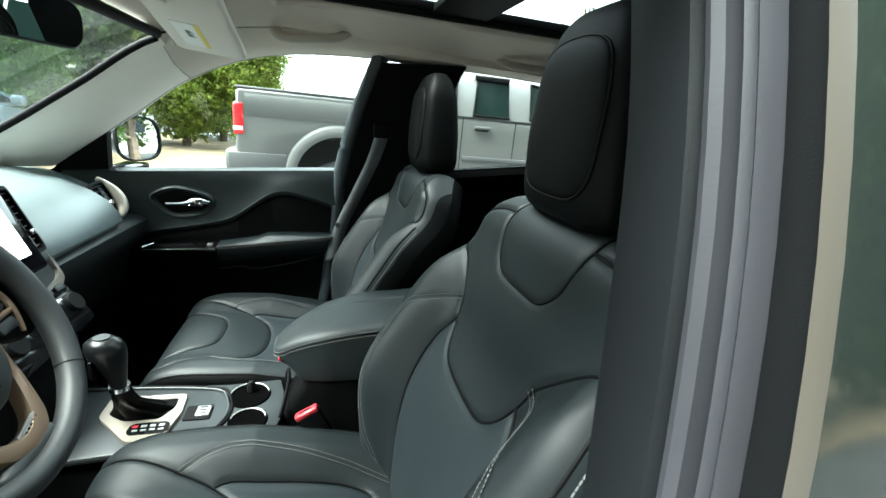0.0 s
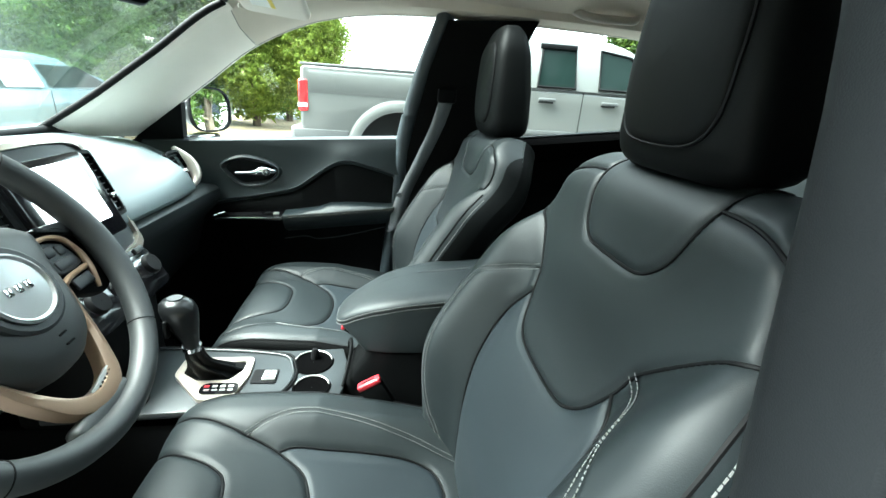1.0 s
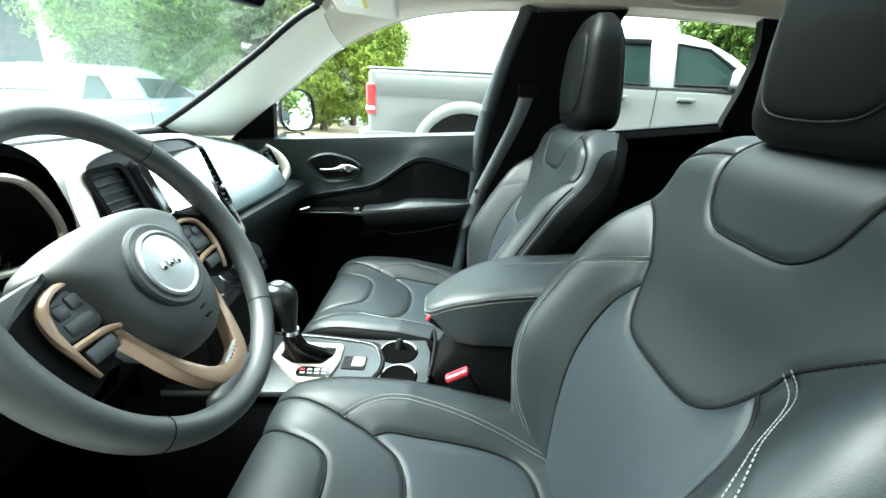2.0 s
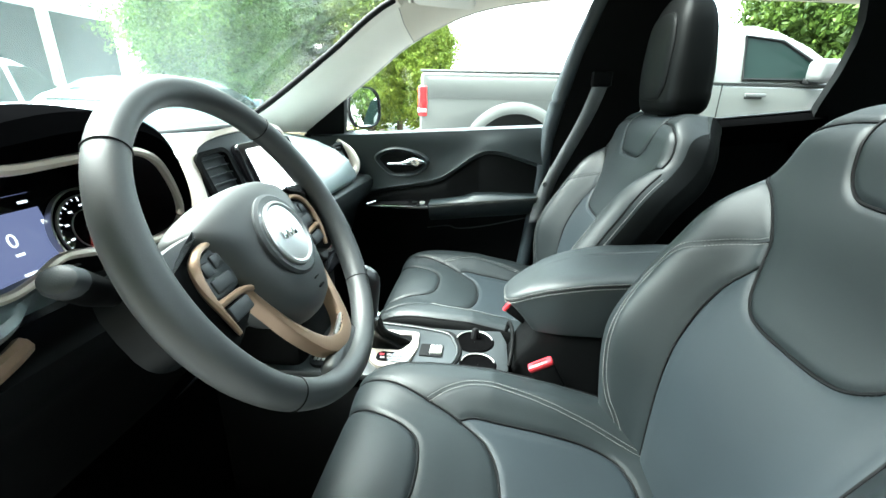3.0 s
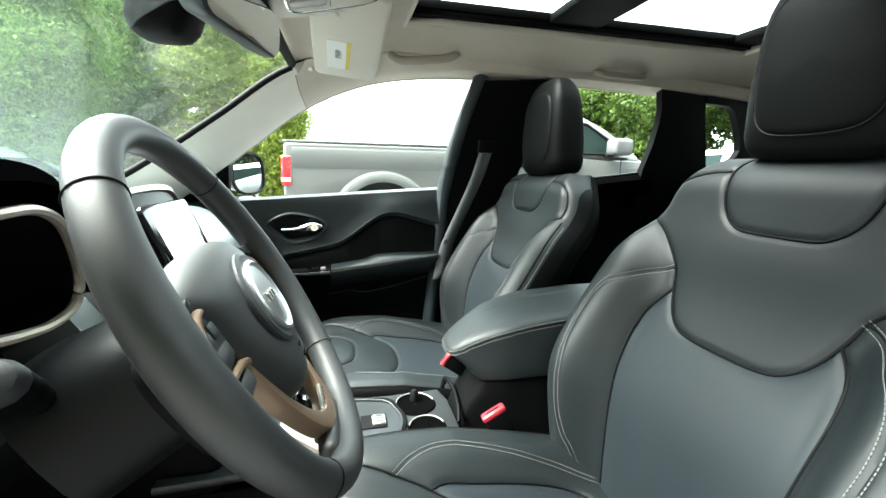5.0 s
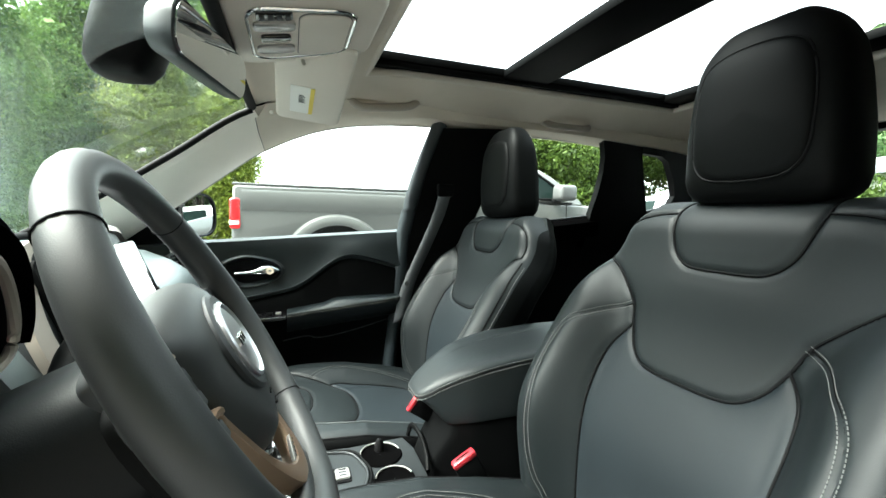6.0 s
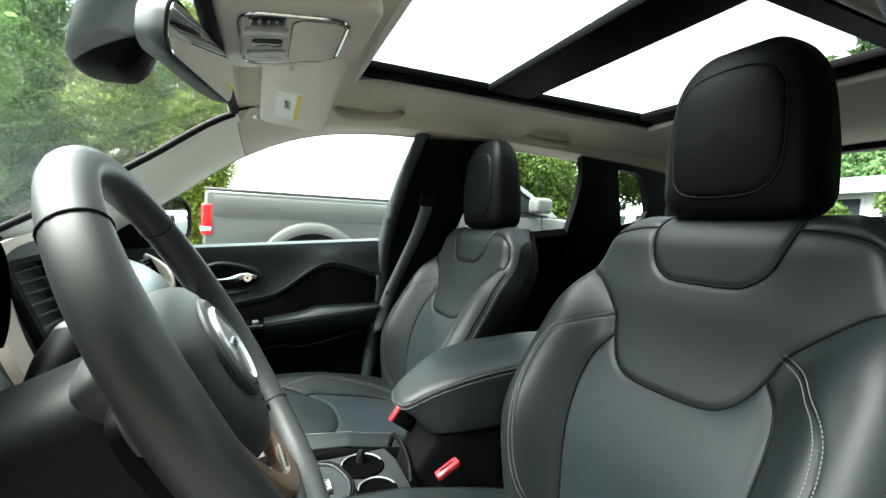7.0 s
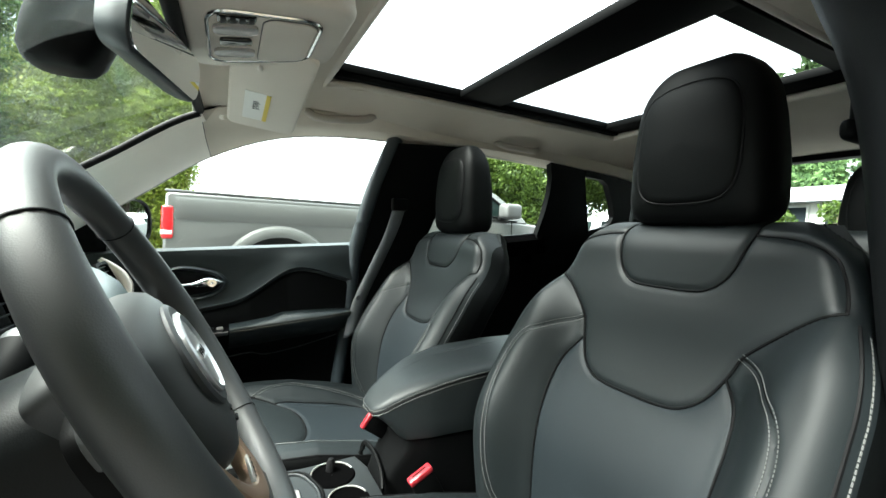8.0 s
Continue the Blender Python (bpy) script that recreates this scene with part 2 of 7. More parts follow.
SEAL = material("grey_rubber_seal", (0.027, 0.027, 0.032), 0.6, grain=0.2, scale=300, spec=0.25)
BODY = material("pale_body_paint", (0.066, 0.058, 0.048), 0.4, coat=0.2, vary=0.02)

# ---- the place: car body setting ----
CY = 0.05          # the car's middle line
SEAT_Y = -0.32     # middle of the driver's seat


# ---- seats ----
def seam_distance(uu, vv, lines):
    """How far each grid point lies from the nearest seam line."""
    best = np.full(uu.shape, 9.0)
    for line in lines:
        p = np.array([(q[0], q[1]) for q in line])
        for a, b in zip(p[:-1], p[1:]):
            d = b - a
            t = np.clip(((uu - a[0]) * d[0] + (vv - a[1]) * d[1]) / max(d @ d, 1e-12), 0, 1)
            best = np.minimum(best, np.hypot(uu - a[0] - t * d[0], vv - a[1] - t * d[1]))
    return best


def inside(uu, vv, poly):
    """Which grid points lie inside an outline."""
    res = np.zeros(uu.shape, bool)
    p = [(q[0], q[1]) for q in poly]
    for (x0, y0), (x1, y1) in zip(p, p[1:] + p[:1]):
        if abs(y1 - y0) < 1e-12:
            continue
        res ^= ((vv >= min(y0, y1)) & (vv < max(y0, y1))) & (uu < x0 + (vv - y0) / (y1 - y0) * (x1 - x0))
    return res


def both(line):
    """A half line from the edge to the middle, carried on to the other side."""
    line = [Vector((q[0], q[1])) for q in line]
    return line + [Vector((-q.x, q.y)) for q in line[::-1][1:]]


def flip(line):
    return [Vector((-q[0], q[1])) for q in line]


def smooth2(points, n=8):
    return [Vector((q.x, q.y)) for q in spline([(x, y, 0) for x, y in points], n)]


def panels(grid, uu, vv, regions, parent, names):
    """Splits a grid of points into one mesh for each region, named and with its material."""
    cu, cv = (uu[:-1, :-1] + uu[1:, 1:]) / 2, (vv[:-1, :-1] + vv[1:, 1:]) / 2
    kind = np.zeros(cu.shape, int)
    kind[cu < 0] = 1
    for k, poly in enumerate(regions):
        kind[inside(cu, cv, poly)] = k + 2
    for k, (name, mat, label) in enumerate(names):
        bm = bmesh.new()
        made = {}
        for i, j in zip(*np.nonzero(kind == k)):
            f = []
            for a, b in ((i, j), (i, j + 1), (i + 1, j + 1), (i + 1, j)):
                if (a, b) not in made:
                    made[a, b] = bm.verts.new(grid[a, b])
                f.append(made[a, b])
            bm.faces.new(f)
        part(name, bm, mat, parent, label)


def stitches(points, normal_at, offset, bm, step=0.0048, length=0.0031):
    """Short raised threads along both sides of a seam."""
    d = 0.0
    for a, b in zip(points, points[1:]):
        seg = (b - a).length
        way = (b - a).normalized()
        while d < seg:
            p = a + way * d
            n = normal_at(p)
            side = way.cross(n).normalized()
            for s in (-1, 1):
                m = Matrix.Translation(p + s * offset * side + 0.0006 * n) @ Matrix((way, side, n)).transposed().to_4x4()
                c = bmesh.ops.create_cube(bm, size=1)
                bmesh.ops.transform(bm, matrix=m @ Matrix.Diagonal((length, 0.0009, 0.0009, 1)), verts=c["verts"])
            d += step
        d -= seg


BACK_COLLAR = smooth2([(0.105, 0.125), (0.107, 0.105), (0.109, 0.082), (0.101, 0.045), (0.087, 0.015), (0.062, -0.004), (0.03, -0.008), (0.0, -0.008)])
BACK_BIB = smooth2([(0.226, -0.008), (0.200, -0.023), (0.172, -0.048), (0.147, -0.074), (0.135, -0.090), (0.125, -0.118), (0.105, -0.156), (0.079, -0.178), (0.045, -0.185), (0.0, -0.186)])
BACK_SHOULDER = smooth2([(0.108, 0.087), (0.151, 0.083), (0.186, 0.072), (0.205, 0.057), (0.214, 0.038), (0.220, 0.018), (0.226, -0.008)])
BACK_INSERT = smooth2([(0.124, -0.120), (0.146, -0.157), (0.153, -0.2), (0.152, -0.255), (0.147, -0.32), (0.142, -0.38), (0.139, -0.43), (0.135, -0.54)])
BACK_STITCH = smooth2([(0.138, -0.087), (0.168, -0.105), (0.192, -0.128), (0.209, -0.145), (0.220, -0.17), (0.225, -0.21), (0.222, -0.26), (0.212, -0.31), (0.207, -0.36), (0.202, -0.41), (0.193, -0.445), (0.182, -0.465), (0.168, -0.50)])
CUSH_BIB = smooth2([(0.215, -0.72), (0.205, -0.66), (0.189, -0.610), (0.168, -0.562), (0.151, -0.521), (0.135, -0.478), (0.117, -0.447), (0.095, -0.421), (0.06, -0.406), (0.03, -0.401), (0.0, -0.399)])
CUSH_COLLAR = smooth2([(0.142, -0.72), (0.138, -0.68), (0.129, -0.645), (0.110, -0.602), (0.091, -0.563), (0.070, -0.539), (0.04, -0.529), (0.0, -0.526)])
CUSH_INSERT = smooth2([(0.130, -0.470), (0.142, -0.444), (0.1435, -0.392), (0.1435, -0.322), (0.138, -0.25), (0.120, -0.202), (0.085, -0.184), (0.045, -0.181), (0.0, -0.180)])
CUSH_STITCH = smooth2([(0.153, -0.528), (0.174, -0.503), (0.190, -0.470), (0.195, -0.438), (0.194, -0.396), (0.189, -0.346), (0.179, -0.290), (0.166, -0.233), (0.150, -0.185), (0.135, -0.145)])
LEAN_BACK = radians(18)
BACK_P = Vector((0, 0, 1.15))
BACK_W = Vector((math.sin(LEAN_BACK), 0, math.cos(LEAN_BACK)))
BACK_N = Vector((-math.cos(LEAN_BACK), 0, math.sin(LEAN_BACK)))


def back_width(v):
    return eased(v, [-0.56, -0.45, -0.33, -0.2, -0.1, -0.05, -0.01, 0.05, 0.09, 0.125], [0.25, 0.268, 0.28, 0.283, 0.28, 0.266, 0.247, 0.232, 0.212, 0.172])


def eased(v, at, values):
    """A profile through values, its corners rounded off."""
    return sum(np.interp(v + 0.009 * k, at, values) for k in range(-3, 4)) / 7


def back_height(u, v):
    """How far the padded front of the backrest stands out of its plane."""
    s = np.abs(u) / back_width(v)
    h = eased(v, [-0.56, -0.49, -0.43, -0.37, -0.31, -0.25, -0.2, -0.16, -0.12, -0.05, 0.0, 0.04, 0.08, 0.125], [-0.02, 0.004, 0.022, 0.038, 0.047, 0.045, 0.037, 0.029, 0.023, 0.023, 0.017, 0.020, 0.024, 0.024])
    rise = eased(v, [-0.56, -0.45, -0.36, -0.31, -0.26, -0.2, -0.16, -0.12, -0.08, -0.04, 0.0, 0.05], [0.045, 0.058, 0.070, 0.072, 0.066, 0.061, 0.060, 0.055, 0.046, 0.025, 0.006, 0.0])
    inner = eased(v, [-0.5, -0.2, -0.14, -0.1, -0.05, 0.0], [0.135, 0.14, 0.135, 0.14, 0.165, 0.2])
    outer = eased(v, [-0.2, -0.1, -0.05, 0.0], [0.215, 0.22, 0.235, 0.245])
    b = np.clip((np.abs(u) - inner) / (outer - inner), 0, 1)
    h = h + rise * (b * b * (3 - 2 * b))
    q = np.clip((s - 0.82) / 0.18, 0, 1)
    top = np.clip((v - 0.045) / 0.08, 0, 1)
    return h - 0.075 * (1 - np.sqrt(np.clip(1 - q ** 2 - top ** 2, 0, 1)))


def back_point(u, v, extra=0.0):
    h = float(back_height(np.array(u), np.array(v))) + extra
    return BACK_P + BACK_W * v + BACK_N * h + Vector((0, u, 0))


CUSH_PROFILE = [(-0.06, 0.665), (-0.16, 0.676), (-0.3, 0.694), (-0.4, 0.71), (-0.5, 0.732), (-0.575, 0.742), (-0.625, 0.736), (-0.657, 0.715), (-0.668, 0.685), (-0.664, 0.645), (-0.65, 0.59)]
CUSH_CURVE = spline([(x, 0, z) for x, z in CUSH_PROFILE], 8)
CUSH_LEN = [0.0]
for ca, cb in zip(CUSH_CURVE, CUSH_CURVE[1:]):
    CUSH_LEN.append(CUSH_LEN[-1] + (cb - ca).length)
CUSH_X = [-0.06 - s for s in CUSH_LEN]   # the way along the cushion, counted like x from its rear edge


def cush_height(u, l):
    w = np.interp(l, [-0.8, -0.66, -0.5, -0.3, -0.1], [0.25, 0.252, 0.262, 0.265, 0.25])
    s = np.abs(u) / w
    hb = np.interp(l, [-0.8, -0.69, -0.62, -0.5, -0.42, -0.3, -0.15, -0.06], [0.0, 0.004, 0.012, 0.03, 0.044, 0.042, 0.03, 0.02])
    b = np.clip((np.abs(u) - 0.12) / 0.085, 0, 1)
    h = hb * (b * b * (3 - 2 * b))
    q = np.clip((s - 0.86) / 0.14, 0, 1)
    h = h - 0.034 * (1 - np.sqrt(np.clip(1 - q ** 2, 0, 1)))
    return h + 0.008 * np.exp(-((l + 0.56) / 0.09) ** 2 - (u / 0.1) ** 2)


def cush_point(u, l, extra=0.0):
    x = np.interp(-l, [-c for c in CUSH_X], [c.x for c in CUSH_CURVE])
    z = np.interp(-l, [-c for c in CUSH_X], [c.z for c in CUSH_CURVE])
    e = 0.01
    x2 = np.interp(-l + e, [-c for c in CUSH_X], [c.x for c in CUSH_CURVE])
    z2 = np.interp(-l + e, [-c for c in CUSH_X], [c.z for c in CUSH_CURVE])
    x1 = np.interp(-l - e, [-c for c in CUSH_X], [c.x for c in CUSH_CURVE])
    z1 = np.interp(-l - e, [-c for c in CUSH_X], [c.z for c in CUSH_CURVE])
    d = Vector((x2 - x1, 0, z2 - z1)).normalized()
    n = Vector((d.z, 0, -d.x))
    h = float(cush_height(np.array(u), np.array(l))) + extra
    return Vector((x, u, z)) + n * h


def normal_of(f, u, v):
    a, b = f(u + 0.004, v) - f(u - 0.004, v), f(u, v + 0.004) - f(u, v - 0.004)
    return a.cross(b).normalized()


def padded(f, us, vs, width, lines, quilting, depth=0.0046):
    """The grid of a padded surface, drawn in along its seams."""
    nu, nv = us, len(vs)
    uu, vv = np.zeros((nv, nu)), np.zeros((nv, nu))
    for i, v in enumerate(vs):
        uu[i] = np.linspace(-1, 1, nu) * width(v)
        vv[i] = v
    d = seam_distance(uu, vv, lines)
    sink = -depth * np.exp(-(d / 0.0045) ** 2) + 0.0016 * np.clip(d / 0.03, 0, 1)
    d2 = seam_distance(uu, vv, quilting)
    sink = sink - 0.0026 * np.exp(-(d2 / 0.004) ** 2)
    grid = np.empty((nv, nu), object)
    for i in range(nv):
        for j in range(nu):
            grid[i, j] = f(uu[i, j], vv[i, j], sink[i, j])
    return grid, uu, vv


def skirt(grid, push, name, mat, parent, label=""):
    """Closes a padded surface behind: from its border back by push and inward."""
    nv, nu = grid.shape
    border = [grid[0, j] for j in range(nu)] + [grid[i, nu - 1] for i in range(1, nv)] + [grid[nv - 1, j] for j in range(nu - 2, -1, -1)] + [grid[i, 0] for i in range(nv - 2, 0, -1)]
    mid = sum(border, Vector()) / len(border)
    rows = [border]
    for amount, shrink in ((0.15, 1.0), (0.4, 0.992), (0.62, 0.978), (0.8, 0.955), (0.93, 0.92), (1.0, 0.86), (1.0, 0.5)):
        rows.append([mid + (p - mid) * shrink + push * amount for p in border])
    bm = from_grid(rows, closed=True, cap=False)
    bm.verts.ensure_lookup_table()
    n = len(border)
    bm.faces.new([bm.verts[7 * n + k] for k in range(n)])
    return part(name, bm, mat, parent, label)


def headrest(parent, centre, lean):
    """A padded head restraint on two posts, its front panel set off by a seam."""
    w_of = lambda z: np.interp(z, [-0.125, -0.09, -0.03, 0.03, 0.08, 0.125], [0.108, 0.116, 0.115, 0.109, 0.100, 0.090])
    d_of = lambda z: np.interp(z, [-0.125, -0.09, -0.02, 0.05, 0.125], [0.048, 0.053, 0.052, 0.045, 0.034])
    top_of = lambda z: 1.0 if z < 0.06 else math.sqrt(max(0.0, 1 - ((z - 0.06) / 0.0655) ** 2)) * 0.8 + 0.2
    m = Matrix.Translation(centre) @ pose(0, 0, 0, 0, lean, 0) @ Matrix.Diagonal((1, 1, 1.065, 1))
    rows = []
    zs = [-0.125, -0.1235, -0.118, -0.108] + list(np.linspace(-0.09, 0.085, 14)) + [0.095, 0.104, 0.111, 0.117, 0.121, 0.124, 0.1255]
    for z in zs:
        edge = 1.0
        if z < -0.105:
            edge = math.sqrt(max(0, 1 - ((-0.105 - z) / 0.0205) ** 2)) * 0.35 + 0.65
        if z > 0.06:
            edge = top_of(z)
        w, d = float(w_of(z)) * (0.3 + 0.7 * edge), float(d_of(z)) * edge
        ring = []
        for k in range(40):
            a = 2 * math.pi * k / 40
            c, s = math.cos(a), math.sin(a)
            ring.append(Vector((d * math.copysign(abs(c) ** 0.55, c) + (0.01 if c > 0 else 0.0), w * math.copysign(abs(s) ** 0.55, s), z)))
        rows.append(ring)
    bm = from_grid(rows, closed=True, cap=True)
    bm.transform(m)
    body = part("headrest", bm, DARKENED_LEATHER, parent)
    # front panel
    outline = [(0.082, -0.062), (0.087, -0.015), (0.083, 0.04), (0.070, 0.072), (0.042, 0.086), (0.0, 0.090)]
    left = [(-y, z) for y, z in outline[::-1][1:]]
    ring2 = spline([(y, z, 0) for y, z in outline + left + [(-0.064, -0.086), (-0.03, -0.094), (0.03, -0.094), (0.064, -0.086)]], 5, closed=True)
    front = lambda y, z: -float(d_of(z)) * (max(0.0, 1 - abs(y / (float(w_of(z)) * (0.3 + 0.7 * top_of(z)))) ** 3.6)) ** (1 / 3.6) * top_of(z)
    rows = []
    for k, r in enumerate((1.0, 0.985, 0.95, 0.88, 0.7, 0.4, 0.0005)):
        lift = (0.0, 0.003, 0.0048, 0.0058, 0.0065, 0.007, 0.007)[k]
        rows.append([Vector((front(q.x * r, q.y * r) - lift + 0.001, q.x * r, q.y * r)) for q in ring2])
    bm = from_grid(rows, closed=True, cap=False)
    bm.transform(m)
    part("front_panel", bm, DARKENED_LEATHER, body)
    bm = tube([m @ Vector((front(q.x, q.y) - 0.001, q.x, q.y)) for q in ring2], 0.0018, 6, closed=True)
    part("seam", bm, PIPING, body)
    for y in (-0.07, 0.07):
        bm = tube([m @ Vector((0.01, y, -0.11)), m @ Vector((0.02, y, -0.19))], 0.006, 10)
        part("post", bm, CHROME, body)
    return body


def car_seat(name, label, group):
    """A front seat about its own middle: backrest with bolsters, bib, collar and insert, cushion, head restraint and base."""
    seat = thing(name, label, "car seat", group)
    vs = list(np.linspace(-0.54, 0.125, 150))
    lines = [both(BACK_COLLAR), both(BACK_BIB), BACK_SHOULDER, flip(BACK_SHOULDER), BACK_INSERT, flip(BACK_INSERT)]
    quilting = [BACK_STITCH, flip(BACK_STITCH)]
    grid, uu, vv = padded(back_point, 130, vs, lambda v: float(back_width(v)), lines, quilting)
    collar = both(BACK_COLLAR)
    bib_poly = both(BACK_BIB) + flip(BACK_SHOULDER)[::-1] + [Vector((-0.05, 0.075)), Vector((0.05, 0.075))] + BACK_SHOULDER
    insert_poly = BACK_INSERT[::-1] + [q for q in both(BACK_BIB) if q.y < -0.12] + flip(BACK_INSERT)
    panels(grid, uu, vv, [insert_poly, bib_poly, collar], seat, [
        ("bolster", LEATHER, ""), ("bolster", LEATHER, ""), ("backrest_insert", INSERT, "smooth black leather insert"), ("upper_back_panel", LEATHER, ""), ("collar_panel", LEATHER, "")])
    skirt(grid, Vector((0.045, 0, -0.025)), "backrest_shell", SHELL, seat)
    for line in lines:
        pts = [back_point(q[0], q[1], -0.003) for q in line]
        part("piping", tube(pts, 0.0021, 6), PIPING, seat)
    for line in quilting:
        bm = bmesh.new()
        pts = [back_point(q[0], q[1], 0.0018) for q in line]
        lookup = [(back_point(q[0], q[1]), normal_of(back_point, q[0], q[1])) for q in line]
        at = lambda p: min(lookup, key=lambda e: (e[0] - p).length)[1] * (1 if min(lookup, key=lambda e: (e[0] - p).length)[1].dot(BACK_N) > 0 else -1)
        stitches(pts, at, 0.0041, bm)
        part("stitching", bm, THREAD, seat, "double row of pale grey stitching")
        part("seam_groove", tube([back_point(q[0], q[1], -0.0022) for q in line], 0.0014, 6), PIPING, seat)
    for k in range(4):
        u = -0.027 + 0.018 * k
        part("embossed_mark", rbox(-0.006, -0.005, -0.002, 0.006, 0.005, 0.0006, 0.0005, 1, m=Matrix.Translation(back_point(u, 0.037)) @ Matrix((Vector((0, 1, 0)), BACK_W, BACK_N)).transposed().to_4x4()), LEATHER, seat)
    # edge seam of the outer bolsters
    for s in (-1, 1):
        edge = [back_point(s * 0.945 * float(back_width(v)), v, 0.0005) for v in np.linspace(-0.5, -0.02, 40)]
        part("edge_piping", tube(edge, 0.0025, 6), PIPING, seat)
        bm = bmesh.new()
        edge = [back_point(s * 0.968 * float(back_width(v)), v, 0.0012) for v in np.linspace(-0.5, -0.03, 40)]
        stitches(edge, lambda p: Vector((-0.6, s * 0.8, 0)).normalized(), 0.0004, bm, 0.0062, 0.0046)
        part("edge_stitching", bm, THREAD, seat)
        # thin strip over the leather edge, its dark colour stands for the shade there
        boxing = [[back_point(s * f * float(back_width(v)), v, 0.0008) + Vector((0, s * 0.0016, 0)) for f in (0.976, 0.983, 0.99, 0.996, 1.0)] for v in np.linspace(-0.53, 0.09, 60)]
        part("bolster_side_shade", from_grid(boxing), DARKENED_LEATHER, seat, "outer edge of the backrest, coloured dark for its shade")
    # cushion
    ls = list(np.linspace(-0.06, -0.742, 130))
    clines = [both(CUSH_BIB), both(CUSH_COLLAR), both(CUSH_INSERT)]
    cquilt = [CUSH_STITCH, flip(CUSH_STITCH)]
    cwidth = lambda l: float(np.interp(l, [-0.8, -0.66, -0.5, -0.3, -0.1], [0.25, 0.252, 0.262, 0.265, 0.25]))
    grid, uu, vv = padded(cush_point, 120, ls, cwidth, clines, cquilt)
    insert_poly = [q for q in both(CUSH_BIB) if q.y > -0.47] + both(CUSH_INSERT)[::-1]
    panels(grid, uu, vv, [insert_poly, both(CUSH_BIB), both(CUSH_COLLAR)], seat, [
        ("cushion_bolster", LEATHER, ""), ("cushion_bolster", LEATHER, ""), ("cushion_insert", INSERT, "smooth black leather insert"), ("cushion_front", LEATHER, ""), ("cushion_nose", LEATHER, "")])
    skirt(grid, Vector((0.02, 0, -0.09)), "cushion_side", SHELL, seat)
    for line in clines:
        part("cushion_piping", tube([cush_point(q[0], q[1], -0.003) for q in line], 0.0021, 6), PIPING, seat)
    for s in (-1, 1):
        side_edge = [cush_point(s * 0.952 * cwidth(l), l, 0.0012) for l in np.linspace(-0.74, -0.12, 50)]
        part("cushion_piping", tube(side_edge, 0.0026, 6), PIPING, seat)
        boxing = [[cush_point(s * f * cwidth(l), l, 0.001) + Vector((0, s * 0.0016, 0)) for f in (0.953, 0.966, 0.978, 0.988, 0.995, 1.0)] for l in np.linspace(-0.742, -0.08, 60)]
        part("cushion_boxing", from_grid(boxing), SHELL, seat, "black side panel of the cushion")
    low = [cush_point(u, -0.733, 0.001) for u in np.linspace(-0.24, 0.24, 30)]
    part("cushion_piping", tube(low, 0.0028, 6), PIPING, seat)
    for line in cquilt:
        bm = bmesh.new()
        pts = [cush_point(q[0], q[1], 0.0018) for q in line]
        lookup = [(cush_point(q[0], q[1]), normal_of(cush_point, q[0], q[1])) for q in line]
        at = lambda p: min(lookup, key=lambda e: (e[0] - p).length)[1] * (1 if min(lookup, key=lambda e: (e[0] - p).length)[1].z > 0 else -1)
        stitches(pts, at, 0.0041, bm)
        part("stitching", bm, THREAD, seat, "double row of pale grey stitching")
        part("seam_groove", tube([cush_point(q[0], q[1], -0.0022) for q in line], 0.0014, 6), PIPING, seat)
    part("side_cover", rbox(-0.52, -0.255, 0.5, 0.02, -0.235, 0.62, 0.008), PLASTIC, seat)
    part("side_cover", rbox(-0.52, 0.235, 0.5, 0.02, 0.255, 0.62, 0.008), PLASTIC, seat)
    part("seat_base", rbox(-0.6, -0.22, 0.42, -0.02, 0.22, 0.6, 0.01), PLASTIC, seat)
    headrest(seat, (0.055, 0, 1.386), -2)
    return seat


driver_seat = car_seat("front_seat", "black leather driver seat with pale double stitching", "front seats")
driver_seat.location = (0, SEAT_Y, 0)
passenger_seat = copy_thing(driver_seat, pose(-0.048, 0.41, -0.03))
passenger_seat["label"] = "black leather passenger seat with pale double stitching"


# ---- rear bench ----
bench = thing("rear_bench", "black leather rear bench seat with two head restraints", "rear seat")
for y0, y1 in ((-0.60, 0.02), (0.025, 0.70)):
    part("backrest", rbox(0.80, y0, 0.62, 0.98, y1, 1.285, 0.05, 4, m=Matrix.Translation((0.88, 0, 0.62)) @ pose(0, 0, 0, 0, 8, 0) @ Matrix.Translation((-0.88, 0, -0.62))), LEATHER, bench)
part("cushion", rbox(0.32, -0.60, 0.5, 0.90, 0.70, 0.74, 0.05, 4), LEATHER, bench)
part("base", rbox(0.36, -0.58, 0.34, 0.95, 0.68, 0.52, 0.01), CARPET, bench)
for y in (-0.285, 0.445):
    headrest(bench, (0.985, y, 1.355), 0)


# ---- roof, pillars, doors, floor ----
def head_z(x, y):
    """Height of the headliner."""
    s = abs(y - CY) / 0.66
    z = 1.625 - 0.085 * max(0.0, (s - 0.55) / 0.45) ** 2
    z -= 0.085 * max(0.0, (-0.33 - x) / 0.4) ** 1.3
    return z


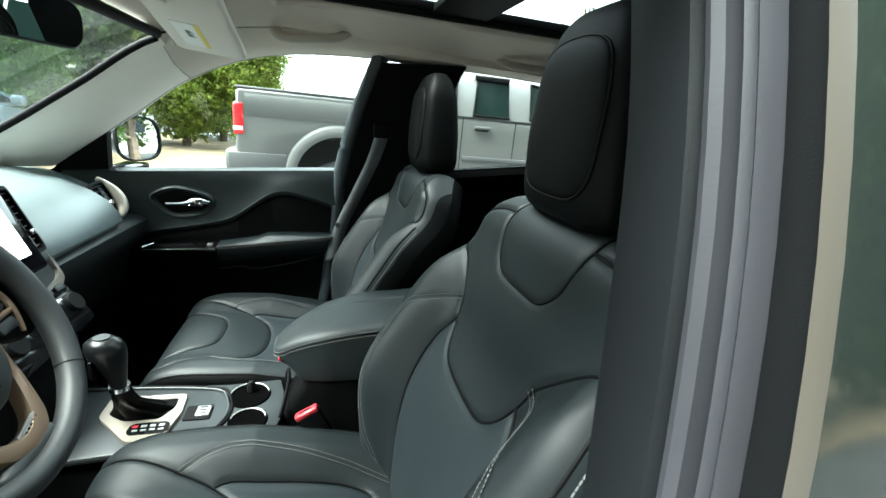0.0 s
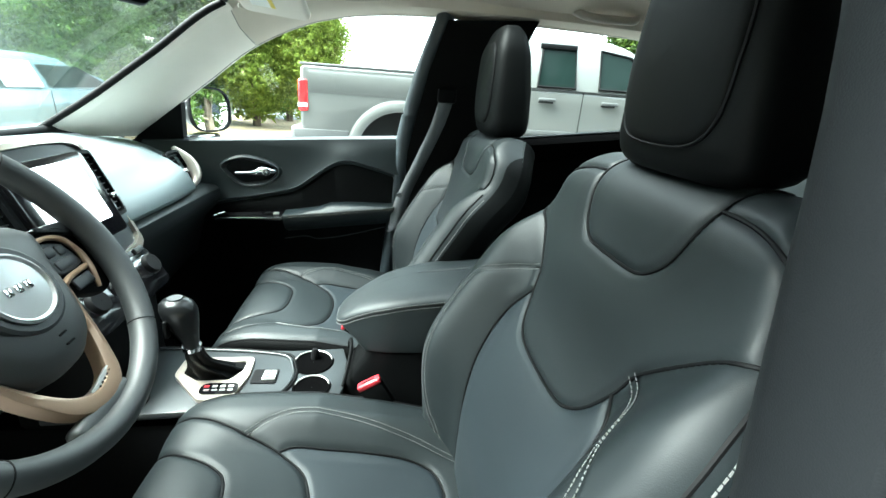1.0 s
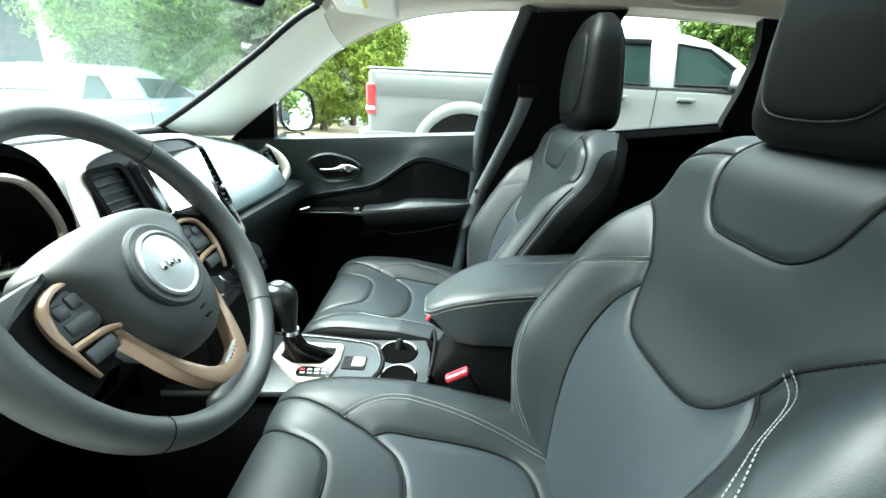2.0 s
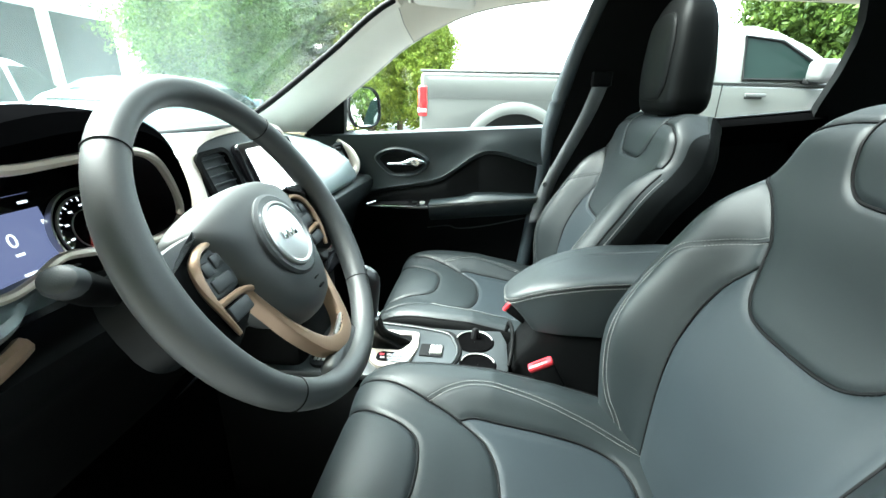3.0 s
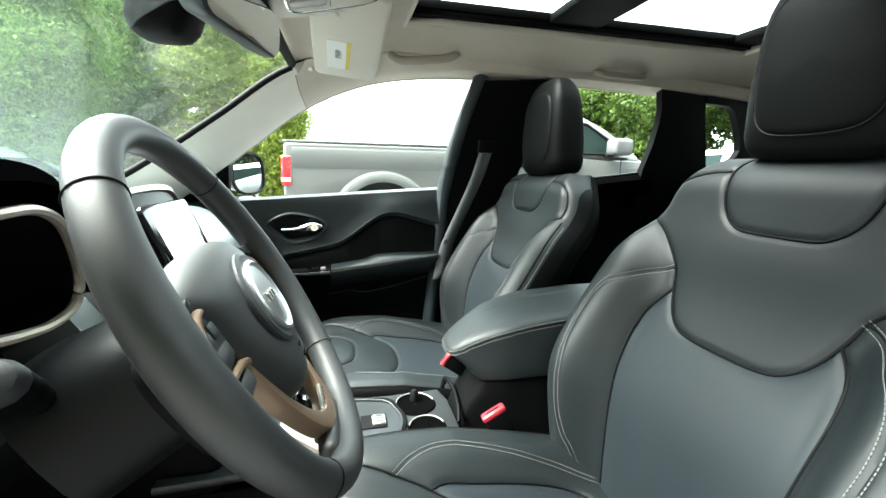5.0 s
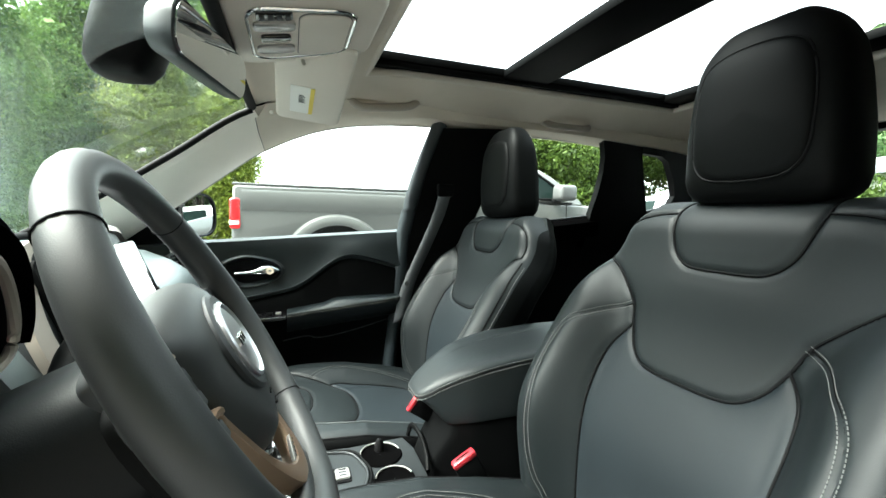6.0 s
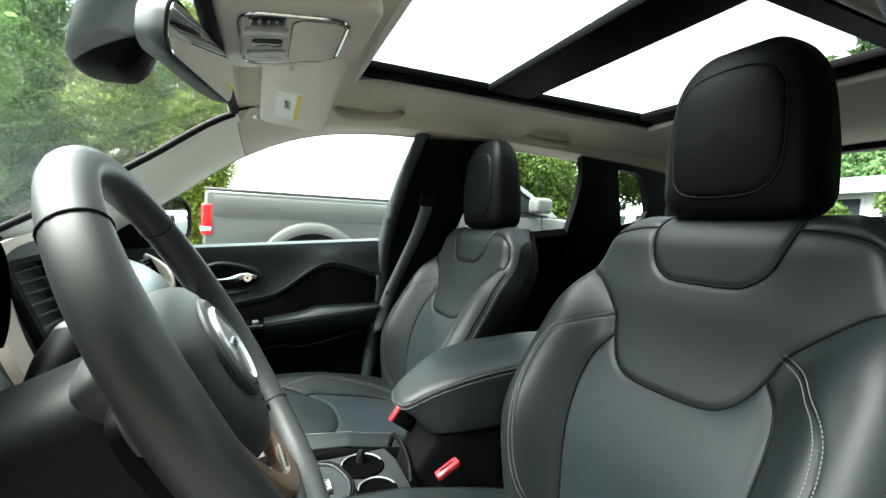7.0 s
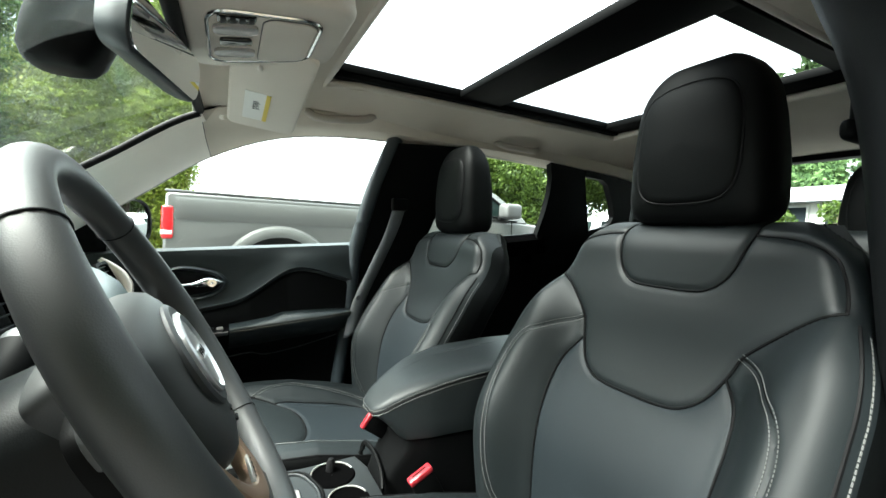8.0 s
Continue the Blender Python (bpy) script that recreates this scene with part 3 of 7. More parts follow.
def roof_sheet(lift, thick):
    """The roof lining with the opening of the sunroof, as a sheet with a thickness."""
    xs = [-0.74, -0.66, -0.58, -0.5, -0.42, -0.2, 0.0, 0.2, 0.4, 0.55, 0.71, 0.9, 1.1, 1.3, 1.5, 1.6]
    ys = [CY + v for v in (-0.66, -0.62, -0.57, -0.51, -0.46, -0.405, -0.2, 0.0, 0.2, 0.405, 0.46, 0.51, 0.57, 0.62, 0.66)]
    bm = bmesh.new()
    lo = [[bm.verts.new((x, y, head_z(x, y) + lift)) for y in ys] for x in xs]
    hi = [[bm.verts.new((x, y, head_z(x, y) + lift + thick)) for y in ys] for x in xs]
    hole = lambda i, j: 4 <= i < 10 and 5 <= j < 9
    for i in range(len(xs) - 1):
        for j in range(len(ys) - 1):
            if hole(i, j):
                continue
            bm.faces.new((lo[i][j], lo[i][j + 1], lo[i + 1][j + 1], lo[i + 1][j]))
            bm.faces.new((hi[i][j], hi[i + 1][j], hi[i + 1][j + 1], hi[i][j + 1]))
            for di, dj, a, b in ((-1, 0, (i, j), (i, j + 1)), (1, 0, (i + 1, j), (i + 1, j + 1)), (0, -1, (i, j), (i + 1, j)), (0, 1, (i, j + 1), (i + 1, j + 1))):
                ni, nj = i + di, j + dj
                if not (0 <= ni < len(xs) - 1 and 0 <= nj < len(ys) - 1) or hole(ni, nj):
                    bm.faces.new((lo[a[0]][a[1]], lo[b[0]][b[1]], hi[b[0]][b[1]], hi[a[0]][a[1]]))
    return bm


headliner = whole("ceiling", roof_sheet(0, 0.022), CREAM, "cream fabric headliner round the sunroof opening", "headliner", kind="structure")
roof_skin = whole("roof", roof_sheet(0.05, 0.004), BODY, "pale painted car roof panel", "roof", kind="structure")

# rounded lip round the opening of the headliner
lip = [(-0.42, CY - 0.405), (-0.42, CY + 0.405), (0.71, CY + 0.405), (0.71, CY - 0.405)]
lip_pts = []
for (ax, ay), (bx, by) in zip(lip, lip[1:] + lip[:1]):
    for k in range(12):
        t = k / 12
        x, y = ax + (bx - ax) * t, ay + (by - ay) * t
        lip_pts.append((x, y, head_z(x, y) + 0.006))
whole("trim_lip", tube(lip_pts, 0.011, 10, closed=True), CREAM_PLASTIC, "cream rounded lip of the sunroof opening", "trim", kind="structure")

def sheet(points):
    bm = bmesh.new()
    bm.faces.new([bm.verts.new(p) for p in points])
    return bm


# sunroof
sunroof = thing("sunroof", "panoramic sunroof with two glass panes in a black frame", "sunroof")
ROOF_Z = 1.655
for x0, x1, y0, y1 in ((-0.43, -0.395, -0.40, 0.40), (-0.015, 0.145, -0.40, 0.40), (0.62, 0.74, -0.40, 0.40), (-0.44, 0.75, 0.36, 0.43), (-0.44, 0.75, -0.43, -0.315)):
    lift = 0.0 if y1 - y0 > 0.5 else 0.003
    part("frame", rbox(x0, CY + y0, ROOF_Z - 0.012 + lift, x1, CY + y1, ROOF_Z + 0.012 + lift, 0.005), SHELL, sunroof)
for k in range(4):
    part("track", rbox(-0.42, CY + 0.372 + k * 0.012, ROOF_Z - 0.022, 0.70, CY + 0.377 + k * 0.012, ROOF_Z - 0.008, 0.001), PLASTIC, sunroof)
    part("track", rbox(-0.42, CY - 0.377 - k * 0.012, ROOF_Z - 0.022, 0.70, CY - 0.372 - k * 0.012, ROOF_Z - 0.008, 0.001), PLASTIC, sunroof)
for x0, x1 in ((-0.40, -0.01), (0.14, 0.63)):
    pane = part("pane", sheet([(x0, CY - 0.37, ROOF_Z + 0.016), (x1, CY - 0.37, ROOF_Z + 0.016), (x1, CY + 0.37, ROOF_Z + 0.016), (x0, CY + 0.37, ROOF_Z + 0.016)]), PRIVACY, sunroof, "clear glass roof pane")


# passenger side: the line of the door opening, from the front of the window up the pillar and along the roof to the rear
LOW = spline([(-1.10, 0.745, 1.12), (-1.0, 0.743, 1.195), (-0.86, 0.74, 1.302), (-0.7, 0.735, 1.42), (-0.5, 0.725, 1.505), (-0.25, 0.715, 1.54), (0.1, 0.712, 1.545), (0.45, 0.712, 1.54), (0.75, 0.71, 1.525), (1.1, 0.70, 1.50), (1.6, 0.66, 1.44)], 6)
HIGH = spline([(-1.26, 0.60, 1.155), (-1.10, 0.575, 1.250), (-0.92, 0.562, 1.374), (-0.72, 0.55, 1.511), (-0.5, 0.585, 1.565), (-0.25, 0.61, 1.585), (0.1, 0.63, 1.59), (0.45, 0.63, 1.585), (0.75, 0.63, 1.575), (1.1, 0.63, 1.55), (1.6, 0.62, 1.49)], 6)


def pillar_band(side, first, last):
    rows = []
    for a, b in zip(LOW[first:last], HIGH[first:last]):
        m = (a + b) / 2 + Vector((0, -0.022, -0.012))
        pts = [a + Vector((0, 0.035, 0.0)), a, a + (m - a) * 0.35 + Vector((0, -0.012, 0)), m, b + (m - b) * 0.3, b, b + (Vector((0, 0.03, 0.03)) if b.x > -0.70 else Vector((0.012, 0.02, -0.02)))]
        rows.append([Vector((p.x, p.y if side > 0 else 2 * CY - p.y, p.z)) for p in pts])
    return from_grid(rows)


for side in (1, -1):
    whole("trim_pillar", pillar_band(side, 0, 19), CREAM_LIT, "cream lining of the windshield pillar, made paler for the light on it", "trim", kind="structure")
    whole("trim_roof_side", pillar_band(side, 18, len(LOW)), CREAM, "cream fabric roof side lining", "trim", kind="structure")
# joint between the lining of the pillar and the roof
low_p, high_p = LOW[18], HIGH[18]
mid_p = (low_p + high_p) / 2 + Vector((0, -0.022, -0.012))
joint = [p + Vector((0, -0.0004, -0.0004)) for p in (low_p, low_p + (mid_p - low_p) * 0.35 + Vector((0, -0.012, 0)), mid_p, high_p + (mid_p - high_p) * 0.3, high_p)]
whole("trim_joint", tube(joint, 0.0009, 6), PLASTIC_GREY, "fine joint in the pillar lining", "trim", kind="structure")


def strip(points, r, name, mat, label, flat=1.0):
    return whole(name, tube(points, r, 16, flat=flat), mat, label, "trim", kind="structure")


strip([p + Vector((0, 0.016, 0.003)) for p in LOW[:44]], 0.004, "trim_door_seal", RUBBER, "black rubber door seal round the window opening")
# unseen black skin outside the pillar lining, added to block sun from its back
for side in (1, -1):
    rows = []
    for a, b in zip(LOW[:24], HIGH[:24]):
        pts = [b + Vector((0, 0.002, 0.006)), b.lerp(a, 0.3) + Vector((-0.012, 0.012, 0.022)), b.lerp(a, 0.7) + Vector((-0.012, 0.022, 0.018)), a + Vector((0, 0.038, 0.004))]
        rows.append([Vector((p.x, p.y if side > 0 else 2 * CY - p.y, p.z)) for p in pts])
    whole("trim_pillar_outside", from_grid(rows), RUBBER, "unseen black skin that keeps sun off the pillar lining", "pillar", kind="structure")
# black band of the windshield edge
strip([p + Vector((-0.003, 0.0, -0.006)) for p in HIGH[:19]], 0.009, "trim_windshield", RUBBER, "black edge of the windshield")

# windshield
ws_rows = []
for k in range(9):
    t = k / 8
    y = (CY - 0.83) + t * 1.66
    bow = 0.025 * (1 - (2 * t - 1) ** 2)
    ws_rows.append([Vector((-1.27 - bow, CY + (y - CY) * 0.83, 1.15)).lerp(Vector((-0.725 - bow * 0.35, CY + (y - CY) * 0.76, 1.518 + 0.16 * bow)), q / 6) + Vector((0, 0, 0.02 * math.sin(math.pi * q / 6))) for q in range(7)])
windshield = whole("window_1", from_grid(ws_rows), WINDSHIELD, "windshield glass with a pale haze for dust and reflected light", "windshield", kind="structure")
windshield.visible_shadow = False
strip([r[-1] + Vector((0.005, 0, -0.004)) for r in ws_rows], 0.012, "trim_header", RUBBER, "black upper edge of the windshield")
strip([r[0] + Vector((0.03, 0, -0.01)) for r in ws_rows], 0.016, "trim_cowl", RUBBER, "black lower edge of the windshield")


side_y = lambda z: 0.775 - 0.16 * max(0.0, z - 1.16)


def mirror_y(bm, side):
    if side < 0:
        bm.transform(Matrix.Translation((0, 2 * CY, 0)) @ Matrix.Diagonal((1, -1, 1, 1)))
        bmesh.ops.reverse_faces(bm, faces=bm.faces[:])
    return bm


def wall_of(points, y_of, thick):
    """A flat piece of the side with corners (x, z)."""
    bm = bmesh.new()
    a = [bm.verts.new((x, y_of(z), z)) for x, z in points]
    b = [bm.verts.new((x, y_of(z) + thick, z)) for x, z in points]
    bm.faces.new(a)
    bm.faces.new(b[::-1])
    for i in range(len(points)):
        j = (i + 1) % len(points)
        bm.faces.new((a[i], b[i], b[j], a[j]))
    return bm


for side in (1, -1):
    y_b = lambda z: side_y(z) - 0.055
    if side > 0:
        pts = [(-0.225, 1.10), (-0.205, 1.2), (-0.165, 1.38), (-0.115, 1.53), (0.17, 1.55), (0.10, 1.38), (0.03, 1.2), (-0.01, 1.10)]
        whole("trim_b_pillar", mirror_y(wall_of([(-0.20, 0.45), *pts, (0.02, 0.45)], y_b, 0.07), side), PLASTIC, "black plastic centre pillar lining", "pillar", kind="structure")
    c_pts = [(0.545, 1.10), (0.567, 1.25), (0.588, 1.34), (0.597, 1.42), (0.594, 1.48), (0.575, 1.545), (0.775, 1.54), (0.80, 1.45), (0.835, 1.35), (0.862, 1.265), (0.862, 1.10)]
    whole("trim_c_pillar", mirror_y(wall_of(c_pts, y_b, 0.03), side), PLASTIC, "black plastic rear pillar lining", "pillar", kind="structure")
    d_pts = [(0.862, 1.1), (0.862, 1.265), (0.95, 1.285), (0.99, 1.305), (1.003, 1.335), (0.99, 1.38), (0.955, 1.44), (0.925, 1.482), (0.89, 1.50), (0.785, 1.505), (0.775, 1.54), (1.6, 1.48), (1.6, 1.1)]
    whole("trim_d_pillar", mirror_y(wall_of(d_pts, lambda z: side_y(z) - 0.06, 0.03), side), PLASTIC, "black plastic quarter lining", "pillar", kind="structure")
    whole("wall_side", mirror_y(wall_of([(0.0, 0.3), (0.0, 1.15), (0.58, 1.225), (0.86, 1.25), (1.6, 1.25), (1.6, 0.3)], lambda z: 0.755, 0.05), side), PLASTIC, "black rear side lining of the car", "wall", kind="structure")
    sill = [(0.0, 0.745, 1.165), (0.3, 0.745, 1.20), (0.6, 0.745, 1.235)]
    bm = from_grid([[(x, 0.69, z - 0.08), (x, 0.70, z - 0.02), (x, 0.725, z), (x, 0.775, z + 0.005), (x, 0.79, z - 0.03)] for x, y, z in spline(sill, 5)])
    whole("trim_rear_sill", mirror_y(bm, side), CARPET, "dark sill of the rear door window", "trim", kind="structure")
    bm = tube([(x, 0.735, z + 0.004) for x, y, z in spline(sill, 5)], 0.009, 8, flat=0.5)
    whole("trim_rear_sill", mirror_y(bm, side), SHELL, "dark upper lip of the rear door sill", "trim", kind="structure")

# bluish grey edge of the front door frame beside the centre pillar
frame_line = spline([(-0.235, 0.735, 1.15), (-0.215, 0.725, 1.25), (-0.18, 0.71, 1.38), (-0.138, 0.697, 1.495), (-0.128, 0.692, 1.522), (-0.118, 0.69, 1.55)], 8)
strip(frame_line, 0.027, "trim_door_frame", FRAME_GREY, "grey edge of the door frame beside the centre pillar")
low_line = spline([(-0.235, 0.735, 1.15), (-0.25, 0.735, 1.0), (-0.27, 0.735, 0.8), (-0.30, 0.735, 0.5)], 4)
whole("wall_door_gap", rbox(-0.36, 0.765, 0.35, -0.16, 0.785, 1.10, 0.0), PLASTIC, "black closing panel behind the door edge", "wall", kind="structure")
strip(low_line, 0.024, "trim_door_frame", FRAME_GREY, "grey edge of the door opening below the window")

# side glass
for name, pts in (("window_2", [(-1.08, 1.12), (-0.9, 1.27), (-0.7, 1.43), (-0.5, 1.51), (-0.25, 1.54), (-0.11, 1.54), (-0.2, 1.15)]), ("window_3", [(-0.02, 1.17), (0.16, 1.54), (0.66, 1.53), (0.58, 1.23)]), ("window_4", [(0.80, 1.52), (0.95, 1.5), (1.03, 1.35), (0.85, 1.26)])):
    bm = bmesh.new()
    bm.faces.new([bm.verts.new((x, side_y(z) + 0.03, z)) for x, z in pts])
    pane = whole(name, bm, WINDOW, "clear side window glass", "window", kind="structure", smooth=False)
    pane.visible_shadow = False

# tailgate with its window
whole("wall_rear", rbox(1.56, CY - 0.72, 0.3, 1.6, CY + 0.72, 1.335, 0.0), PLASTIC, "black lining of the tailgate", "wall", kind="structure")
whole("wall_rear", rbox(1.55, CY - 0.72, 1.335, 1.6, CY - 0.52, 1.64, 0.0), PLASTIC, "black side of the tailgate window", "wall", kind="structure")
whole("wall_rear", rbox(1.55, CY + 0.52, 1.335, 1.6, CY + 0.72, 1.64, 0.0), PLASTIC, "black side of the tailgate window", "wall", kind="structure")
whole("trim_tailgate", rbox(1.54, CY - 0.52, 1.60, 1.6, CY + 0.52, 1.65, 0.004), PLASTIC, "black edge above the tailgate window", "trim", kind="structure")
rear_pane = whole("window_5", sheet([(1.575, CY - 0.52, 1.335), (1.575, CY + 0.52, 1.335), (1.575, CY + 0.52, 1.60), (1.575, CY - 0.52, 1.60)]), WINDOW, "rear window glass", "window", kind="structure")
rear_pane.visible_shadow = False

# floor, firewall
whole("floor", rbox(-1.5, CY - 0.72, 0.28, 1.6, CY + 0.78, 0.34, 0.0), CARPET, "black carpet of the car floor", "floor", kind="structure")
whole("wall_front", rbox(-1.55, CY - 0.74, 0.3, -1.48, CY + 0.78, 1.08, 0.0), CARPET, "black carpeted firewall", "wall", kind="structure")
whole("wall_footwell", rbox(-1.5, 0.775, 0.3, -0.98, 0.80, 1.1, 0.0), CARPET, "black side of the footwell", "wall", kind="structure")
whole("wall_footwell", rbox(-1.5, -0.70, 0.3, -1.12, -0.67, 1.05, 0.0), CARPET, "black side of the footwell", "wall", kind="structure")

# driver's centre pillar with its seals, the door standing open out of sight
in_line = lambda z: float(np.interp(z, [0.35, 1.0, 1.1, 1.29, 1.37, 1.42, 1.48, 1.57], [-0.66, -0.632, -0.62, -0.596, -0.585, -0.57, -0.548, -0.51]))
out_line = lambda z: float(np.interp(z, [0.35, 1.0, 1.1, 1.2, 1.325, 1.43, 1.57], [-0.765, -0.738, -0.730, -0.719, -0.702, -0.671, -0.617]))
pillar_in = lambda z: sum(in_line(z + 0.02 * k) for k in range(-4, 5)) / 9
pillar_out = lambda z: sum(out_line(z + 0.025 * k) for k in range(-5, 6)) / 11


def upright(xys, name, mat, label, z0=0.35, z1=1.57):
    """A vertical profile that follows the lean of the driver's side; xys: (x, part of the way from the inner to the outer line)."""
    rows = []
    for k in range(31):
        z = z0 + (z1 - z0) * k / 30
        rows.append([Vector((x, pillar_in(z) + o * (pillar_out(z) - pillar_in(z)), z)) for x, o in xys])
    return whole(name, from_grid(rows, closed=True, cap=True), mat, label, "pillar", kind="structure")


LINING = material("pillar_lining", (0.0055, 0.0064, 0.0074), 0.6, grain=0.15, scale=900, cells=True, spec=0.18, rough_vary=0.05)
upright([(0.14, -0.42), (0.0, -0.40), (-0.04, -0.34), (-0.066, -0.22), (-0.082, -0.08), (-0.09, 0.02), (-0.094, 0.2), (-0.096, 0.4), (-0.095, 0.55), (-0.09, 0.60), (-0.08, 0.62), (0.14, 0.62)], "trim_b_pillar", LINING, "grey plastic lining of the driver's centre pillar")
upright([(-0.075, 0.62), (-0.088, 0.625), (-0.096, 0.66), (-0.098, 0.71), (-0.094, 0.76), (-0.08, 0.785), (-0.06, 0.78)], "trim_seal", SEAL, "grey rubber bulb seal on the centre pillar")
upright([(-0.05, 0.77), (-0.072, 0.78), (-0.072, 0.84), (-0.05, 0.85)], "trim_groove", RUBBER, "black groove beside the seal")
upright([(-0.06, 0.83), (-0.086, 0.84), (-0.095, 0.865), (-0.092, 0.895), (-0.086, 0.905), (-0.093, 0.92), (-0.096, 0.95), (-0.09, 0.98), (-0.06, 0.99)], "trim_seal", SEAL, "ribbed grey rubber seal on the centre pillar")
upright([(-0.05, 0.985), (-0.084, 0.99), (-0.087, 1.07), (-0.085, 1.165), (-0.05, 1.17)], "trim_felt", FELT, "dark felt strip on the centre pillar")
upright([(-0.05, 1.165), (-0.07, 1.17), (-0.07, 1.19), (-0.05, 1.19)], "trim_groove", RUBBER, "black gap before the rear door edge")
upright([(-0.05, 1.185), (-0.082, 1.19), (-0.091, 1.197), (-0.093, 1.21), (-0.086, 1.228), (-0.06, 1.24)], "trim_body_edge", BODY, "pale painted edge of the rear door")
upright([(-0.07, 1.21), (-0.082, 1.228), (-0.07, 1.25), (0.0, 1.30), (0.9, 1.45), (0.9, 1.2)], "wall_rear_door_skin", material("glossy_dark_door", (0.014, 0.018, 0.016), 0.1, coat=0.5), "glossy outside of the rear door", 0.35, 1.57)


# ---- passenger door ----
door = thing("door_1", "black padded passenger door with a chrome handle", "car door")
door["kind"] = "structure"
xs = np.linspace(-1.08, -0.25, 60)
sill_z = lambda x: float(np.interp(x, [-1.08, -0.25], [1.11, 1.165]))
swoop = lambda x: float(eased(x, [-1.1, -0.894, -0.822, -0.73, -0.61, -0.57, -0.523, -0.476, -0.435, -0.395, -0.33, -0.22], [0.88, 0.911, 0.93, 0.947, 0.972, 0.996, 1.033, 1.068, 1.081, 1.077, 1.06, 1.027]))
rows = []
for x in xs:
    s = sill_z(x)
    w = swoop(x)
    rows.append([(x, 0.80, s - 0.02), (x, 0.785, s), (x, 0.765, s + 0.004), (x, 0.742, s - 0.004), (x, 0.73, s - 0.03), (x, 0.722, (s + w) / 2), (x, 0.712, w + 0.012), (x, 0.708, w + 0.003), (x, 0.722, w - 0.003), (x, 0.727, w - 0.02)])
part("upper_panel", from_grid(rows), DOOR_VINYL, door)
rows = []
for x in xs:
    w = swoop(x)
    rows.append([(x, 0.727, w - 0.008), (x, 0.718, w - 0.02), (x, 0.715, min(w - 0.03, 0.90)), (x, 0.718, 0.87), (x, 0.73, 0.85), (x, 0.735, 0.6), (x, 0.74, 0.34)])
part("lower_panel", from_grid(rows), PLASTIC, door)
bm = from_grid([[(x, 0.74, t + 0.002), (x, 0.70 + e, t + 0.002), (x, 0.665 + e, t), (x, 0.652 + e, f + 0.004), (x, 0.650 + e, f), (x, 0.653 + e, f - 0.012), (x, 0.68 + e, f - 0.05), (x, 0.74, f - 0.08)] for x, f, t, e in [(-0.635, 0.893, 0.898, 0.0), (-0.58, 0.899, 0.906, 0.0), (-0.52, 0.906, 0.916, 0.0), (-0.48, 0.911, 0.931, 0.0), (-0.41, 0.919, 0.935, -0.002), (-0.32, 0.928, 0.936, 0.0), (-0.265, 0.934, 0.936, 0.01), (-0.25, 0.93, 0.932, 0.03)]], cap=False)
arm = part("armrest", bm, DOOR_VINYL, door, "black leather armrest with a stitched edge")
for dz in (0.0035, -0.0045):
    part("stitch_line", tube([(-0.632, 0.6495, 0.893 + dz), (-0.52, 0.6495, 0.906 + dz), (-0.41, 0.6475, 0.919 + dz), (-0.32, 0.6495, 0.928 + dz), (-0.265, 0.6595, 0.933 + dz)], 0.0009, 6), STITCH_GREY, arm)
m = pose(-0.725, 0.705, 0.880, 0, -2.5, 0) @ pose(0, 0, 0, 8, 0, 0)
bm = prism([(-0.14, -0.03), (-0.125, -0.046), (0.075, -0.052), (0.088, -0.05), (0.088, 0.03), (-0.11, 0.03)], 0.012, 0.004, m=m)
panel = part("switch_panel", bm, GLOSS_BLACK, door, "gloss black switch panel edged in chrome")
part("chrome_edge", tube([m @ Vector(p) for p in ((-0.11, 0.0, 0.013), (-0.137, -0.026, 0.012), (-0.125, -0.046, 0.012), (0.075, -0.052, 0.012), (0.087, -0.05, 0.013))], 0.003, 6), CHROME, panel)
part("pull_cup", prism(rounded(0.12, 0.024, 0.01, cx=-0.045, cy=-0.02), 0.003, 0.001, m=m @ pose(0, 0, 0.0115)), RUBBER, panel)
part("window_switch", rbox(0.028, -0.03, 0.012, 0.048, -0.014, 0.019, 0.003, m=m), PLASTIC, panel)
part("lock_switch", rbox(0.056, -0.03, 0.012, 0.074, -0.014, 0.019, 0.003, m=m), SILVER, panel)
# handle in its bowl
hm = pose(-0.74, 0.7195, 1.03, 90, 0, 0)
hexagon = [(-0.097, 0.011), (-0.075, 0.034), (-0.025, 0.049), (0.033, 0.042), (0.077, 0.027), (0.096, 0.0), (0.071, -0.031), (0.02, -0.049), (-0.035, -0.050), (-0.073, -0.021)]
ring_o = [(q.x, q.y) for q in spline([(x, y, 0) for x, y in hexagon], 5, closed=True)]
ring_i = [(x * 0.86 + 0.004, y * 0.8) for x, y in ring_o]
bezel_rows = []
for r, z in ((1.06, -0.006), (1.0, 0.006), (0.95, 0.013), (0.9, 0.012), (0.82, 0.004), (0.8, -0.004)):
    bezel_rows.append([hm @ Vector((x * r, y * (r - 0.06 * (r < 0.9)), z)) for x, y in ring_o])
bezel = part("handle_bezel", from_grid(bezel_rows, closed=True), DOOR_VINYL, door)
part("handle_bowl", prism(ring_i, 0.003, m=hm), RUBBER, bezel, "dark bowl behind the handle")
lever = tube(spline([hm @ Vector(p) for p in ((-0.048, -0.006, 0.012), (-0.02, -0.004, 0.02), (0.015, 0.0, 0.024), (0.05, 0.007, 0.022), (0.078, 0.003, 0.014))], 5), lambda t: 0.0055 + 0.008 * math.sin(math.pi * max(0.0, t - 0.3) / 0.75) ** 2, 10)
part("handle", lever, CHROME, door, "chrome door handle")
part("handle_cap", disc(0.004, 0.012, 0.018, 0.036, 20, m=hm @ pose(0.055, 0.004, 0)), CHROME, door, "chrome knob of the handle")
